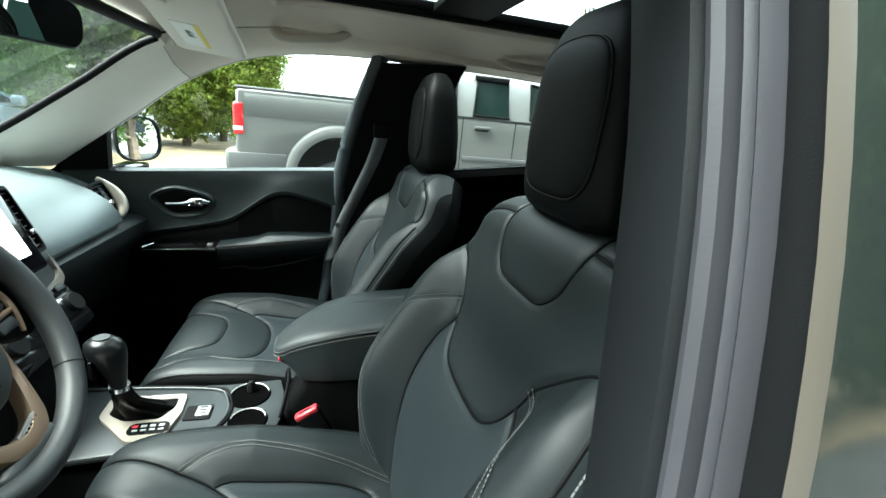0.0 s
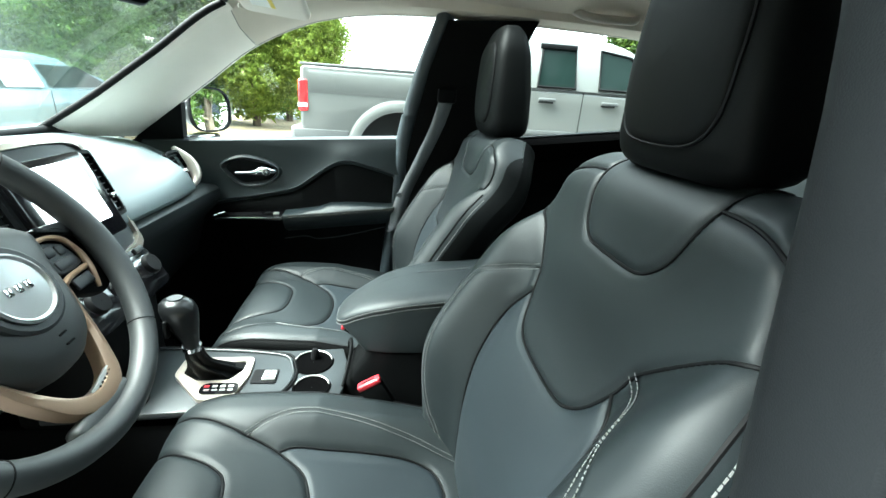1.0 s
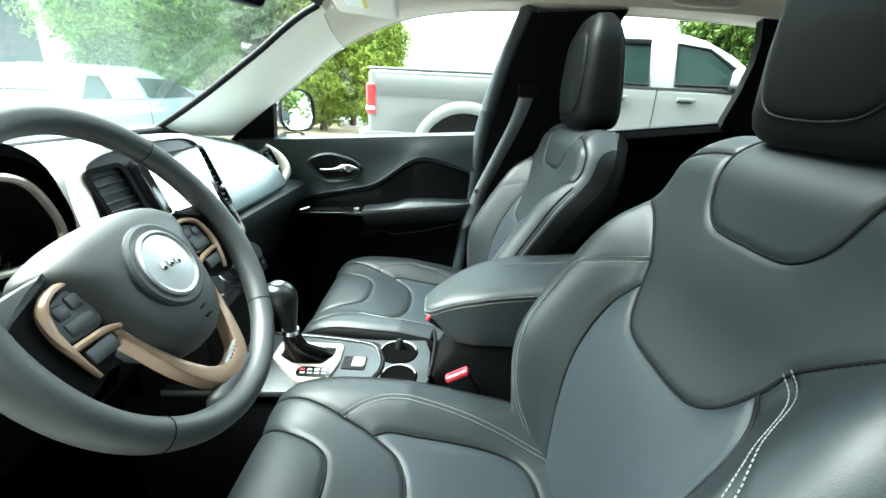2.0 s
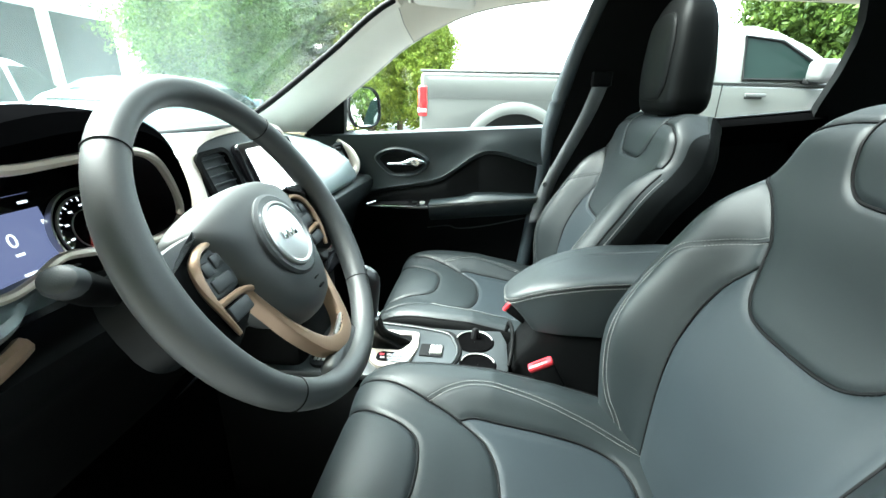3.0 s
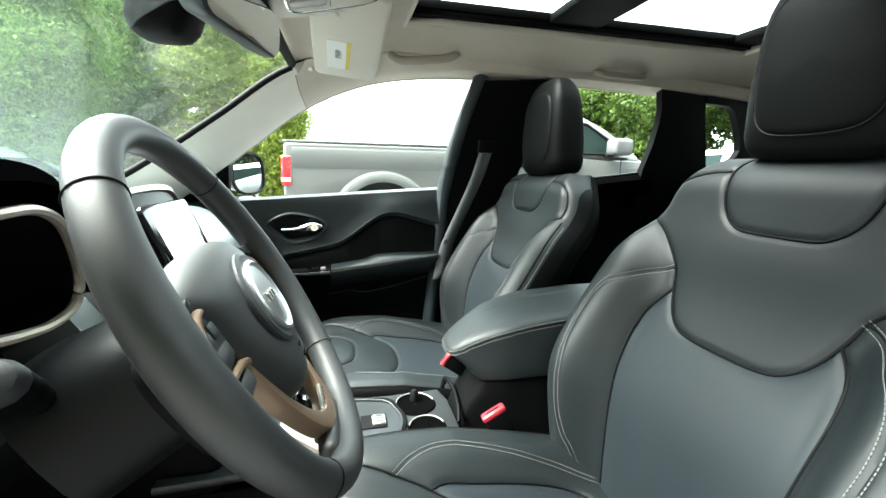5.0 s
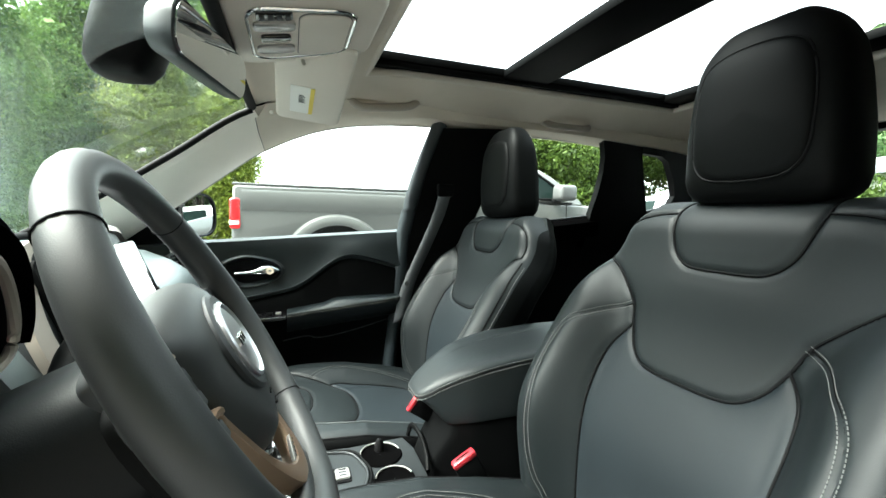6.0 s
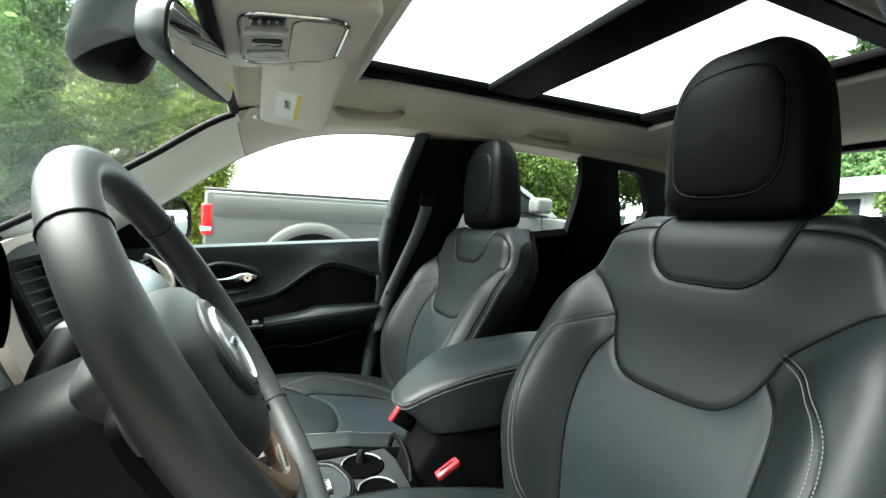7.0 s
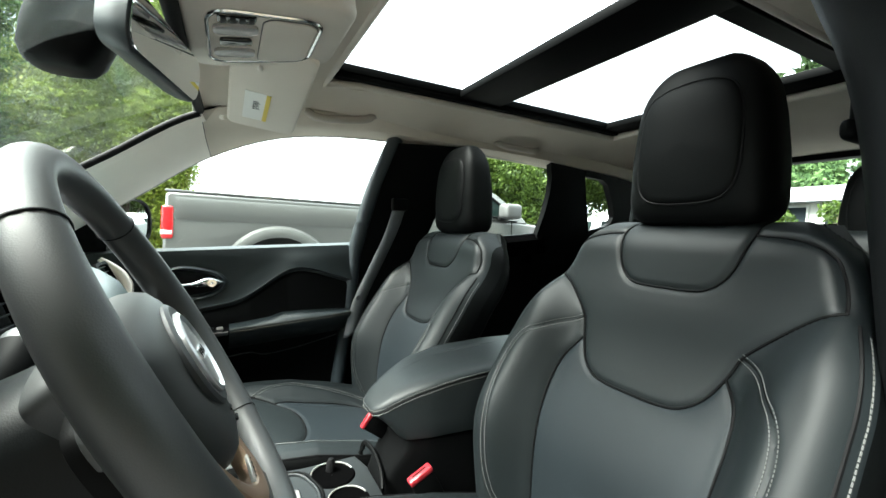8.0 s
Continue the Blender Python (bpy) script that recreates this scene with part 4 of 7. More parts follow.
# thin pale tube drawn as the highlight along the pocket's edge
part("pocket_highlight", tube(spline([(-0.648, 0.727, 0.790), (-0.574, 0.722, 0.803), (-0.528, 0.720, 0.795), (-0.427, 0.720, 0.811), (-0.292, 0.722, 0.846)], 5), 0.0022, 8), PLASTIC_GREY, door)
# black triangle at the front of the window
bm = wall_of([(-1.12, 1.10), (-0.957, 1.115), (-0.95, 1.245), (-1.0, 1.20)], lambda z: 0.755, 0.03)
part("mirror_triangle", bm, PLASTIC, door)

# outside mirror
mirror = thing("side_mirror", "black outside mirror on the passenger door", "side mirror")
mm = pose(-0.925, 0.92, 1.205, 0, -2.5, -22.5) @ Matrix.Diagonal((0.92, 0.92, 0.92, 1))
bm = lathe([(0.001, -0.10), (0.05, -0.095), (0.085, -0.07), (0.1, -0.03), (0.104, 0.0)], 28)
bm.transform(mm @ pose(0, 0, 0, 0, 90, 0) @ Matrix.Diagonal((0.78, 1.0, 0.9, 1)))
part("housing", bm, GLOSS_BLACK, mirror)
ro = [(q[0] * 0.79, q[1]) for q in [(0.1 * math.copysign(abs(math.cos(a)) ** 0.7, math.cos(a)), 0.1 * math.copysign(abs(math.sin(a)) ** 0.7, math.sin(a))) for a in [2 * math.pi * k / 28 for k in range(28)]]]
part("mirror_glass", prism(ro, 0.004, m=mm @ pose(-0.004, 0, 0, 0, 90, 0)), MIRROR, mirror)
part("rim", ring_plate([(x * 1.06, y * 1.06) for x, y in ro], [(x * 0.98, y * 0.98) for x, y in ro], 0.01, m=mm @ pose(-0.004, 0, 0, 0, 90, 0)), RUBBER, mirror)
part("foot", rbox(-0.98, 0.80, 1.09, -0.90, 0.93, 1.125, 0.01), GLOSS_BLACK, mirror)


# ---- belt guide of the driver ----
guide = thing("belt_guide", "black belt guide on the driver's centre pillar", "belt guide")
gy = -0.525
part("cap", rbox(0.03, gy - 0.012, 1.37, 0.075, gy + 0.012, 1.435, 0.012, 3), PLASTIC, guide)
part("loop", rbox(0.02, gy - 0.004, 1.355, 0.08, gy + 0.016, 1.382, 0.009, 3), PLASTIC, guide)


# ---- seat belt of the passenger ----
belt = thing("seat_belt", "grey webbing seat belt hanging from the centre pillar", "seat belt")
bl = spline([(-0.10, 0.655, 1.325), (-0.13, 0.655, 1.22), (-0.18, 0.66, 1.1), (-0.235, 0.665, 0.97), (-0.26, 0.665, 0.85)], 5)
bm = from_grid([[p + Vector((-0.024, 0.004, -0.008)), p + Vector((0.0, -0.002, 0)), p + Vector((0.026, 0.004, 0.008))] for p in bl])
web = part("webbing", bm, BELT, belt)
web.modifiers.new("thick", "SOLIDIFY").thickness = 0.0018
part("guide", rbox(-0.135, 0.645, 1.29, -0.075, 0.67, 1.335, 0.008), PLASTIC, belt)
part("anchor_button", disc(0, 0.008, 0, 0.01, 16, m=pose(-0.245, 0.65, 0.985, 90, 0, 0)), PLASTIC_GREY, belt)


# ---- dashboard ----
dash = thing("dashboard", "dark vinyl dashboard with satin champagne trims", "dashboard")
rows = []
for y in sorted(list(np.linspace(-0.66, 0.74, 44)) + [-0.60, -0.585, -0.215, -0.19, 0.575, 0.595]):
    e = float(np.interp(y, [-0.66, -0.60, -0.585, -0.215, -0.19, 0.2, 0.45, 0.575, 0.595, 0.74], [-0.90, -0.90, -1.05, -1.05, -0.90, -0.868, -0.86, -0.862, -0.908, -0.925]))
    d = float(np.interp(y, [-0.66, -0.2, 0.2, 0.6, 0.74], [0.0, 0.0, 0.0, 0.012, 0.03]))
    rows.append([(-1.46, y, 1.11), (-1.36, y, 1.145), (-1.25, y, 1.15 - d), (-1.12, y, 1.142 - d), (e - 0.13, y, 1.122 - d), (e - 0.07, y, 1.095 - d), (e - 0.03, y, 1.055), (e - 0.006, y, 1.018), (e, y, 0.998), (e - 0.008, y, 0.986), (e - 0.05, y, 0.98)])
part("top_pad", from_grid(rows), DASH_LIT, dash)
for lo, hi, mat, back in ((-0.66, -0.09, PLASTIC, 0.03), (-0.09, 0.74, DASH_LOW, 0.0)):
    rows = []
    for y in np.linspace(lo, hi, 14):
        e = float(np.interp(y, [-0.66, 0.2, 0.62, 0.74], [-0.89, -0.885, -0.87, -0.86])) - back
        rows.append([(e - 0.06, y, 0.985), (e + 0.0, y, 0.98), (e + 0.014, y, 0.968), (e + 0.016, y, 0.945), (e + 0.0, y, 0.915), (e - 0.05, y, 0.86), (e - 0.09, y, 0.74), (e - 0.2, y, 0.62)])
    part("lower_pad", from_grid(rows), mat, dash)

# centre stack: a tilted panel with two vents and a screen
SM = pose(-0.885, CY, 1.10, 0, -22, 0) @ pose(0, 0, 0, 90, 0, 90)   # local x to the passenger, y up, z to the seats
o = [(-0.178, 0.055), (-0.155, 0.082), (-0.08, 0.092), (0.08, 0.092), (0.155, 0.082), (0.178, 0.055), (0.196, -0.03), (0.188, -0.11), (0.15, -0.155), (-0.15, -0.155), (-0.188, -0.11), (-0.196, -0.03)]
outline = [(q.x, q.y) for q in spline([(x, y, 0) for x, y in o], 4, closed=True)]


def bend(bm, m):
    """Folds the two ends of the centre panel back, then sets it in place."""
    for v in bm.verts:
        v.co.z -= 1.0 * v.co.x ** 2
    bm.transform(m)
    return bm


rows = []
for r in (1.0, 0.97, 0.9, 0.7, 0.4, 0.05):
    rows.append([(x * r, y * r, 0.004 if r < 0.99 else -0.045) for x, y in outline])
stack = part("centre_panel", bend(from_grid(rows, closed=True, cap=True), SM), PLASTIC_GREY, dash)
part("panel_trim", bend(ring_plate([(x * 1.03, y * 1.03) for x, y in outline], [(x * 0.93, y * 0.93) for x, y in outline], 0.012), SM), CHAMPAGNE, dash, "champagne satin frame of the centre panel")
part("screen_frame", prism(rounded(0.20, 0.17, 0.012), 0.016, 0.003, m=SM @ pose(0.008, -0.022, 0)), GLOSS_BLACK, stack)
SCREEN = glow("screen_glow", (0.95, 0.97, 1.0), 0.4)
part("screen", prism(rounded(0.152, 0.122, 0.004), 0.002, m=SM @ pose(0.006, -0.012, 0.0155)), SCREEN, stack, "white lit touch screen")


def vent(m, w, h, n, parent, tilt=0):
    """A recessed air vent with slats and a thumb tab."""
    v = part("vent", ring_plate(rounded(w + 0.014, h + 0.014, 0.014), rounded(w, h, 0.011), 0.012, m=m), PLASTIC, parent)
    part("vent_back", prism(rounded(w, h, 0.01), 0.002, m=m @ pose(0, 0, -0.012)), RUBBER, v)
    for k in range(n):
        y = -h / 2 + h * (k + 0.5) / n
        part("slat", rbox(-w / 2, -0.0011, -0.007, w / 2, 0.0011, 0.004, 0.0005, 1, m=m @ pose(0, y, 0.002, 8 + tilt, 0, 0)), PLASTIC_GREY, v)
    part("tab", rbox(-0.012, -0.006, 0.0, 0.012, 0.006, 0.016, 0.003, m=m @ pose(0, -h * 0.22, 0.004)), CHROME, v)
    return v


for s in (-1, 1):
    vent(SM @ pose(s * 0.138, -0.008, -0.012, 0, s * 16, 0), 0.054, 0.13, 9, dash)
# side vent at the passenger end with its champagne blade
vm = pose(-0.928, 0.622, 1.050, 0, -27, 0) @ pose(0, 0, 0, 90, 0, 78)
vent(vm, 0.05, 0.085, 6, dash)
blade = spline([(-0.950, 0.655, 1.105), (-0.910, 0.660, 1.065), (-0.888, 0.650, 1.025), (-0.885, 0.620, 0.997)], 6)
part("blade", tube(blade, lambda t: 0.006 + 0.012 * math.sin(math.pi * t), 10), CHAMPAGNE, dash, "champagne satin blade beside the vent")

# controls below the screen
part("control_panel", prism(rounded(0.26, 0.10, 0.02), 0.03, 0.005, m=pose(-0.822, CY, 0.905, 0, -32, 0) @ pose(0, 0, 0, 90, 0, 90)), GLOSS_BLACK, dash)
km = pose(-0.807, CY, 0.915, 0, -32, 0) @ pose(0, 0, 0, 90, 0, 90)
for x in (-0.09, 0.0, 0.09):
    knob = part("knob", lathe([(0.022, 0.0), (0.022, 0.016), (0.019, 0.02), (0.001, 0.02)], 28, m=km @ pose(x, 0.005, 0.01)), RUBBER, dash)
    part("knob_ring", disc(0.019, 0.0235, 0.0, 0.008, 28, m=km @ pose(x, 0.005, 0.012)), CHROME, knob)
for k in range(6):
    part("button", rbox(-0.014, -0.006, 0, 0.014, 0.006, 0.006, 0.002, m=km @ pose(-0.1 + 0.04 * k, 0.043, 0.012)), PLASTIC_GREY, dash)
part("stack_leg", rbox(-0.96, CY - 0.12, 0.6, -0.80, CY + 0.12, 0.90, 0.02), PLASTIC, dash)

# instrument hood and cluster
CLUSTER = spline([(-0.868, -0.50, 1.180), (-0.866, -0.43, 1.182), (-0.868, -0.36, 1.184), (-0.874, -0.30, 1.183), (-0.88, -0.255, 1.166), (-0.887, -0.225, 1.13), (-0.895, -0.206, 1.09), (-0.90, -0.213, 1.063), (-0.902, -0.25, 1.054), (-0.90, -0.30, 1.060), (-0.90, -0.35, 1.070), (-0.90, -0.39, 1.077), (-0.902, -0.42, 1.064), (-0.903, -0.447, 1.057), (-0.902, -0.475, 1.062), (-0.898, -0.515, 1.085), (-0.885, -0.54, 1.13)], 6, closed=True)
part("cluster_trim", tube(CLUSTER, 0.0055, 8, closed=True), CHAMPAGNE, dash, "champagne satin edge of the instrument cluster")
# hood: from the upper arc of the trim outward, over and down to the top of the dash
arc = [p for p in CLUSTER[86:] + CLUSTER[:40]]
hood = []
for k, p in enumerate(arc):
    t = k / (len(arc) - 1)
    rise = math.sin(math.pi * min(1.0, max(0.0, t))) ** 0.6
    out = Vector((0, p.y + 0.37, p.z - 1.07)).normalized()
    w = 0.010 + 0.036 * max(0.0, out.z) ** 0.7
    hood.append([p + Vector((-0.03, 0, 0)), p + Vector((0.0, 0, 0)) + out * 0.004, p + out * w * 0.6 + Vector((0.012, 0, 0)), p + out * w + Vector((0.0, 0, 0)), p + out * (w + 0.006) + Vector((-0.06, 0, 0)), p + out * w + Vector((-0.16, 0, -0.01 * rise)), p + out * (w - 0.02) + Vector((-0.28, 0, -0.045 * rise))])
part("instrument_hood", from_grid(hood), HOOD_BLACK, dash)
middle = sum(CLUSTER, Vector()) / len(CLUSTER)
rows = []
for k in range(4):
    t = k / 3
    rows.append([(p + (middle - p) * 0.04 * t) + Vector((-0.125 * t, 0, -0.075 * t if p.z < 1.10 else 0.0)) for p in CLUSTER])
part("cluster_recess", from_grid(rows, closed=True), PLASTIC, dash)
GM = pose(-1.0, -0.355, 1.083, 0, -16, 0) @ pose(0, 0, 0, 90, 0, 90)      # local x to the passenger, y up, z to the driver
part("cluster_panel", prism(rounded(0.44, 0.20, 0.03), 0.006, m=GM @ pose(0, 0, -0.012)), GLOSS_BLACK, dash)
WHITE_MARK = glow("lit_white", (0.9, 0.93, 1.0), 0.085)
NEEDLE = glow("lit_needle", (1.0, 0.06, 0.03), 0.11)
AMBER = glow("lit_amber", (1.0, 0.55, 0.05), 0.10)
DISPLAY = glow("display_blue", (0.17, 0.19, 0.36), 0.045)


def lettering(text, size, mat, m, parent, label=""):
    """Flat letters as a mesh, centred at m."""
    curve = bpy.data.curves.new("letters", "FONT")
    curve.body, curve.size, curve.align_x, curve.align_y, curve.extrude = text, size, "CENTER", "CENTER", 0.0003
    tmp = bpy.data.objects.new("letters", curve)
    me = bpy.data.meshes.new_from_object(tmp)
    bpy.data.objects.remove(tmp)
    me.transform(m)
    me.materials.clear()
    me.materials.append(mat)
    ob = new("lettering", me)
    ob.parent = parent
    if label:
        ob["label"] = label
    return ob


for gx, turn in ((0.098, -112), (-0.098, -140)):
    g = GM @ pose(gx, -0.018, 0)
    dial = part("gauge", disc(0, 0.052, -0.006, 0.0, 40, m=g), GLOSS_BLACK, dash, "round gauge with white marks and a red needle")
    part("gauge_ring", disc(0.046, 0.0485, 0.0, 0.003, 48, m=g), SILVER, dial)
    part("gauge_ring", disc(0.027, 0.028, 0.0, 0.002, 48, m=g), SILVER, dial)
    part("gauge_rim", disc(0.056, 0.0585, -0.004, 0.006, 48, m=g), SILVER, dial)
    for k in range(25):
        a = radians(225 - 270 * k / 24)
        big = k % 3 == 0
        part("gauge_mark", rbox(0.040 if big else 0.0425, -0.0007 if big else -0.0004, 0, 0.0462, 0.0007 if big else 0.0004, 0.001, 0, m=g @ pose(0, 0, 0, 0, 0, math.degrees(a))), WHITE_MARK, dial)
        if big:
            part("gauge_figure", rbox(-0.0026, -0.0014, 0, 0.0026, 0.0014, 0.0008, 0, m=g @ pose(0.034 * math.cos(a), 0.034 * math.sin(a), 0)), WHITE_MARK, dial)
    part("needle", rbox(-0.002, -0.0018, 0.002, 0.030, 0.0018, 0.004, 0.0008, 1, m=g @ pose(0, 0, 0, 0, 0, turn)), NEEDLE, dial)
    part("needle_hub", disc(0, 0.006, 0.001, 0.006, 20, m=g), RUBBER, dial)
    lettering("MPH", 0.006, WHITE_MARK, g @ pose(0.002, -0.036, 0.0006), dial) if gx > 0 else None
disp = part("display", prism(rounded(0.100, 0.115, 0.004), 0.002, m=GM @ pose(-0.002, -0.01, -0.006)), DISPLAY, dash, "blue lit driver display")
lettering("0", 0.024, WHITE_MARK, GM @ pose(0.0, -0.005, -0.0035), disp)
lettering("P", 0.008, WHITE_MARK, GM @ pose(0.044, 0.008, -0.0035), disp)
part("display_head", rbox(-0.05, 0.028, -0.0036, 0.05, 0.047, -0.0032, 0, m=GM), GLOSS_BLACK, disp)
for bx, by, bw, mat in ((-0.03, 0.037, 0.012, WHITE_MARK), (0.033, 0.037, 0.012, WHITE_MARK), (0.0, -0.047, 0.016, WHITE_MARK), (-0.035, -0.055, 0.022, WHITE_MARK), (0.03, -0.055, 0.026, NEEDLE), (0.041, -0.04, 0.008, AMBER), (0.0, -0.022, 0.010, WHITE_MARK)):
    part("display_mark", rbox(bx - bw / 2, by - 0.0016, -0.0034, bx + bw / 2, by + 0.0016, -0.0027, 0, m=GM), mat, disp)
# panel under the cluster and the knee panel
rows = []
for y in np.linspace(-0.64, -0.30, 34):
    k = min(1.0, max(0.0, (y + 0.50) / 0.17))
    k = k * k * (3 - 2 * k)
    d = 0.105 * k
    rows.append([(-0.95, y, 1.045 + 0.008 * k), (-0.93, y, 1.046 + 0.006 * k), (-0.895 - d * 0.4, y, 1.046), (-0.879 - d * 0.9, y, 1.043), (-0.873 - d, y, 1.035), (-0.88 - d, y, 1.026), (-0.93 - 0.4 * d, y, 1.012), (-0.97, y, 1.0)])
# the paler dash vinyl paints in the light on this pad
part("column_pad", from_grid(rows), DASH_LIT, dash)
part("knee_trim", tube(spline([(-0.904, -0.62, 0.954), (-0.904, -0.56, 0.970), (-0.905, -0.495, 0.986), (-0.907, -0.465, 0.994), (-0.912, -0.445, 0.999)], 5), 0.010, 8, flat=1.1), SATIN, dash, "champagne strip on the knee panel")


# ---- steering wheel ----
wheel = thing("steering_wheel", "black leather steering wheel with champagne spokes", "steering wheel")
WM = pose(-0.682, -0.3414, 1.0953, 0, 0, 2.95) @ pose(0, 0, 0, 0, 60.3, 0) @ pose(0, 0, 0, 0, 0, 90)   # local z to the driver, x to the passenger, y up
R = 0.180


def rim_radius(a):
    return 0.0162 + 0.002 * (abs(math.cos(a)) ** 4)


rows = []
for k in range(96):
    a = 2 * math.pi * k / 96
    c = Vector((math.cos(a), math.sin(a), 0))
    r = rim_radius(a)
    rows.append([WM @ (c * (R + r * 0.95 * math.cos(b)) + Vector((0, 0, r * math.sin(b)))) for b in [2 * math.pi * q / 16 for q in range(16)]])
rows.append(rows[0])
bm = from_grid(rows, closed=True)
bmesh.ops.remove_doubles(bm, verts=bm.verts[:], dist=1e-6)
rim = part("rim", bm, RIM_LEATHER, wheel, "black leather rim")
for deg in (45, 135, 225, 317):
    a = radians(deg)
    c = Vector((math.cos(a), math.sin(a), 0))
    r = rim_radius(a) + 0.0004
    part("rim_seam", tube([WM @ (c * (R + r * 0.95 * math.cos(b)) + Vector((0, 0, r * math.sin(b)))) for b in [2 * math.pi * q / 24 for q in range(24)]], 0.0007, 5, closed=True), PIPING, rim)
HM = WM @ pose(0.0115, -0.008, -0.022)      # the hub lies behind the plane of the rim
hub_o = [(-0.112, 0.048), (-0.098, 0.064), (-0.055, 0.076), (0.0, 0.080), (0.055, 0.076), (0.098, 0.064), (0.112, 0.048), (0.096, 0.012), (0.084, -0.03), (0.066, -0.068), (0.035, -0.092), (0.0, -0.098), (-0.035, -0.092), (-0.066, -0.068), (-0.084, -0.03), (-0.096, 0.012)]
hub_ring = spline([(x, y, 0) for x, y in hub_o], 6, closed=True)
rows = []
for r, z in ((0.9, -0.03), (1.0, -0.006), (0.992, 0.006), (0.96, 0.016), (0.88, 0.025), (0.72, 0.031), (0.45, 0.034), (0.02, 0.034)):
    rows.append([HM @ Vector((q.x * r, q.y * r, z - 0.016 * min(1.0, abs(q.x * r) / 0.11) ** 2)) for q in hub_ring])
hub = part("airbag_cover", from_grid(rows, closed=True), RIM_LEATHER, wheel)
part("emblem_ring", lathe([(0.0515, 0.030), (0.0515, 0.034), (0.048, 0.0365), (0.041, 0.036), (0.038, 0.030)], 44, m=HM @ pose(0, 0.004, 0)), PLASTIC_GREY, hub)
EMBLEM = material("brushed_emblem", (0.66, 0.67, 0.68), 0.28, metal=0.9, vary=0.04)
part("emblem", lathe([(0.0405, 0.032), (0.0405, 0.0385), (0.0375, 0.0400), (0.0345, 0.0375), (0.001, 0.0385)], 44, m=HM @ pose(0, 0.004, 0)), EMBLEM, hub, "round silver emblem")
for k in range(3):
    part("emblem_mark", rbox(-0.017 + 0.0125 * k, -0.005, 0.0375, -0.009 + 0.0125 * k, 0.005, 0.0398, 0.0018, m=HM @ pose(0, 0.004, 0, 0, 0, -4)), CHROME, hub)
for k in range(2):
    part("hub_mark", rbox(-0.006, -0.0012, 0.0305, 0.006, 0.0012, 0.0335, 0.0005, 1, m=HM @ pose(0.004, -0.058 - 0.012 * k, 0)), PLASTIC, hub)
for s in (-1, 1):
    # upper spoke from the hub to the rim, with its switches
    o = [(0.085, 0.050), (0.12, 0.052), (0.150, 0.046), (0.176, 0.036), (0.180, 0.0), (0.168, -0.04), (0.14, -0.056), (0.105, -0.045), (0.085, -0.03), (0.08, 0.01)]
    ring = [(s * q.x, q.y) for q in spline([(x, y, 0) for x, y in o], 4, closed=True)]
    spoke = part("spoke", prism(ring, 0.018, 0.005, m=HM @ pose(0, 0, -0.012)), PLASTIC, wheel)
    sh = [(0.100, 0.052), (0.145, 0.050), (0.178, 0.040), (0.180, 0.016), (0.150, 0.030), (0.128, 0.040)]
    part("spoke_shoulder", prism([(s * q.x, q.y) for q in spline([(x, y, 0) for x, y in sh], 4, closed=True)], 0.018, 0.005, m=HM @ pose(0, 0, -0.004)), RIM_LEATHER, wheel)
    c = spline([HM @ Vector((s * x, y, z)) for x, y, z in ((0.086, 0.038, 0.010), (0.112, 0.037, 0.012), (0.130, 0.026, 0.013), (0.137, 0.004, 0.013), (0.135, -0.02, 0.012), (0.128, -0.046, 0.008))], 6)
    part("switch_frame", tube(c, lambda t: 0.0030 + 0.0022 * math.sin(math.pi * t), 8, flat=0.8), SATIN, wheel, "champagne line round the switches")
    bar = spline([HM @ Vector((s * x, y, 0.011)) for x, y in ((0.136, -0.014), (0.115, -0.0145), (0.094, -0.016), (0.08, -0.021))], 5)
    part("switch_bar", tube(bar, 0.0038, 8), SATIN, wheel)
    pad = [(0.088, 0.032), (0.110, 0.031), (0.125, 0.022), (0.131, 0.004), (0.130, -0.008), (0.092, -0.009), (0.086, 0.01)]
    part("switch_pad", prism([(s * q.x, q.y) for q in spline([(x, y, 0) for x, y in pad], 4, closed=True)], 0.006, 0.002, m=HM @ pose(0, 0, 0.005)), PLASTIC_GREY, wheel)
    for bx, by, bw, bh in ((0.099, 0.021, 0.015, 0.014), (0.117, 0.018, 0.014, 0.014), (0.108, 0.001, 0.032, 0.014), (0.110, -0.028, 0.034, 0.016)):
        part("switch", rbox(-bw / 2, -bh / 2, 0, bw / 2, bh / 2, 0.0055, 0.0025, m=HM @ pose(s * bx, by, 0.008)), PLASTIC_GREY, wheel)
# lower spokes: one champagne U that meets the rim at its foot
uo = [(-0.094, -0.024), (-0.089, -0.045), (-0.075, -0.083), (-0.056, -0.118), (-0.036, -0.143), (-0.012, -0.154), (0.012, -0.154), (0.036, -0.143), (0.056, -0.118), (0.075, -0.083), (0.089, -0.045), (0.094, -0.024)]
ui = [(-0.080, -0.014), (-0.071, -0.040), (-0.055, -0.078), (-0.039, -0.106), (-0.024, -0.123), (-0.008, -0.130), (0.008, -0.130), (0.024, -0.123), (0.039, -0.106), (0.055, -0.078), (0.071, -0.040), (0.080, -0.014)]
uo = [(q.x, q.y) for q in spline([(x, y, 0) for x, y in uo], 5)]
ui = [(q.x, q.y) for q in spline([(x, y, 0) for x, y in ui], 5)]
rows = []
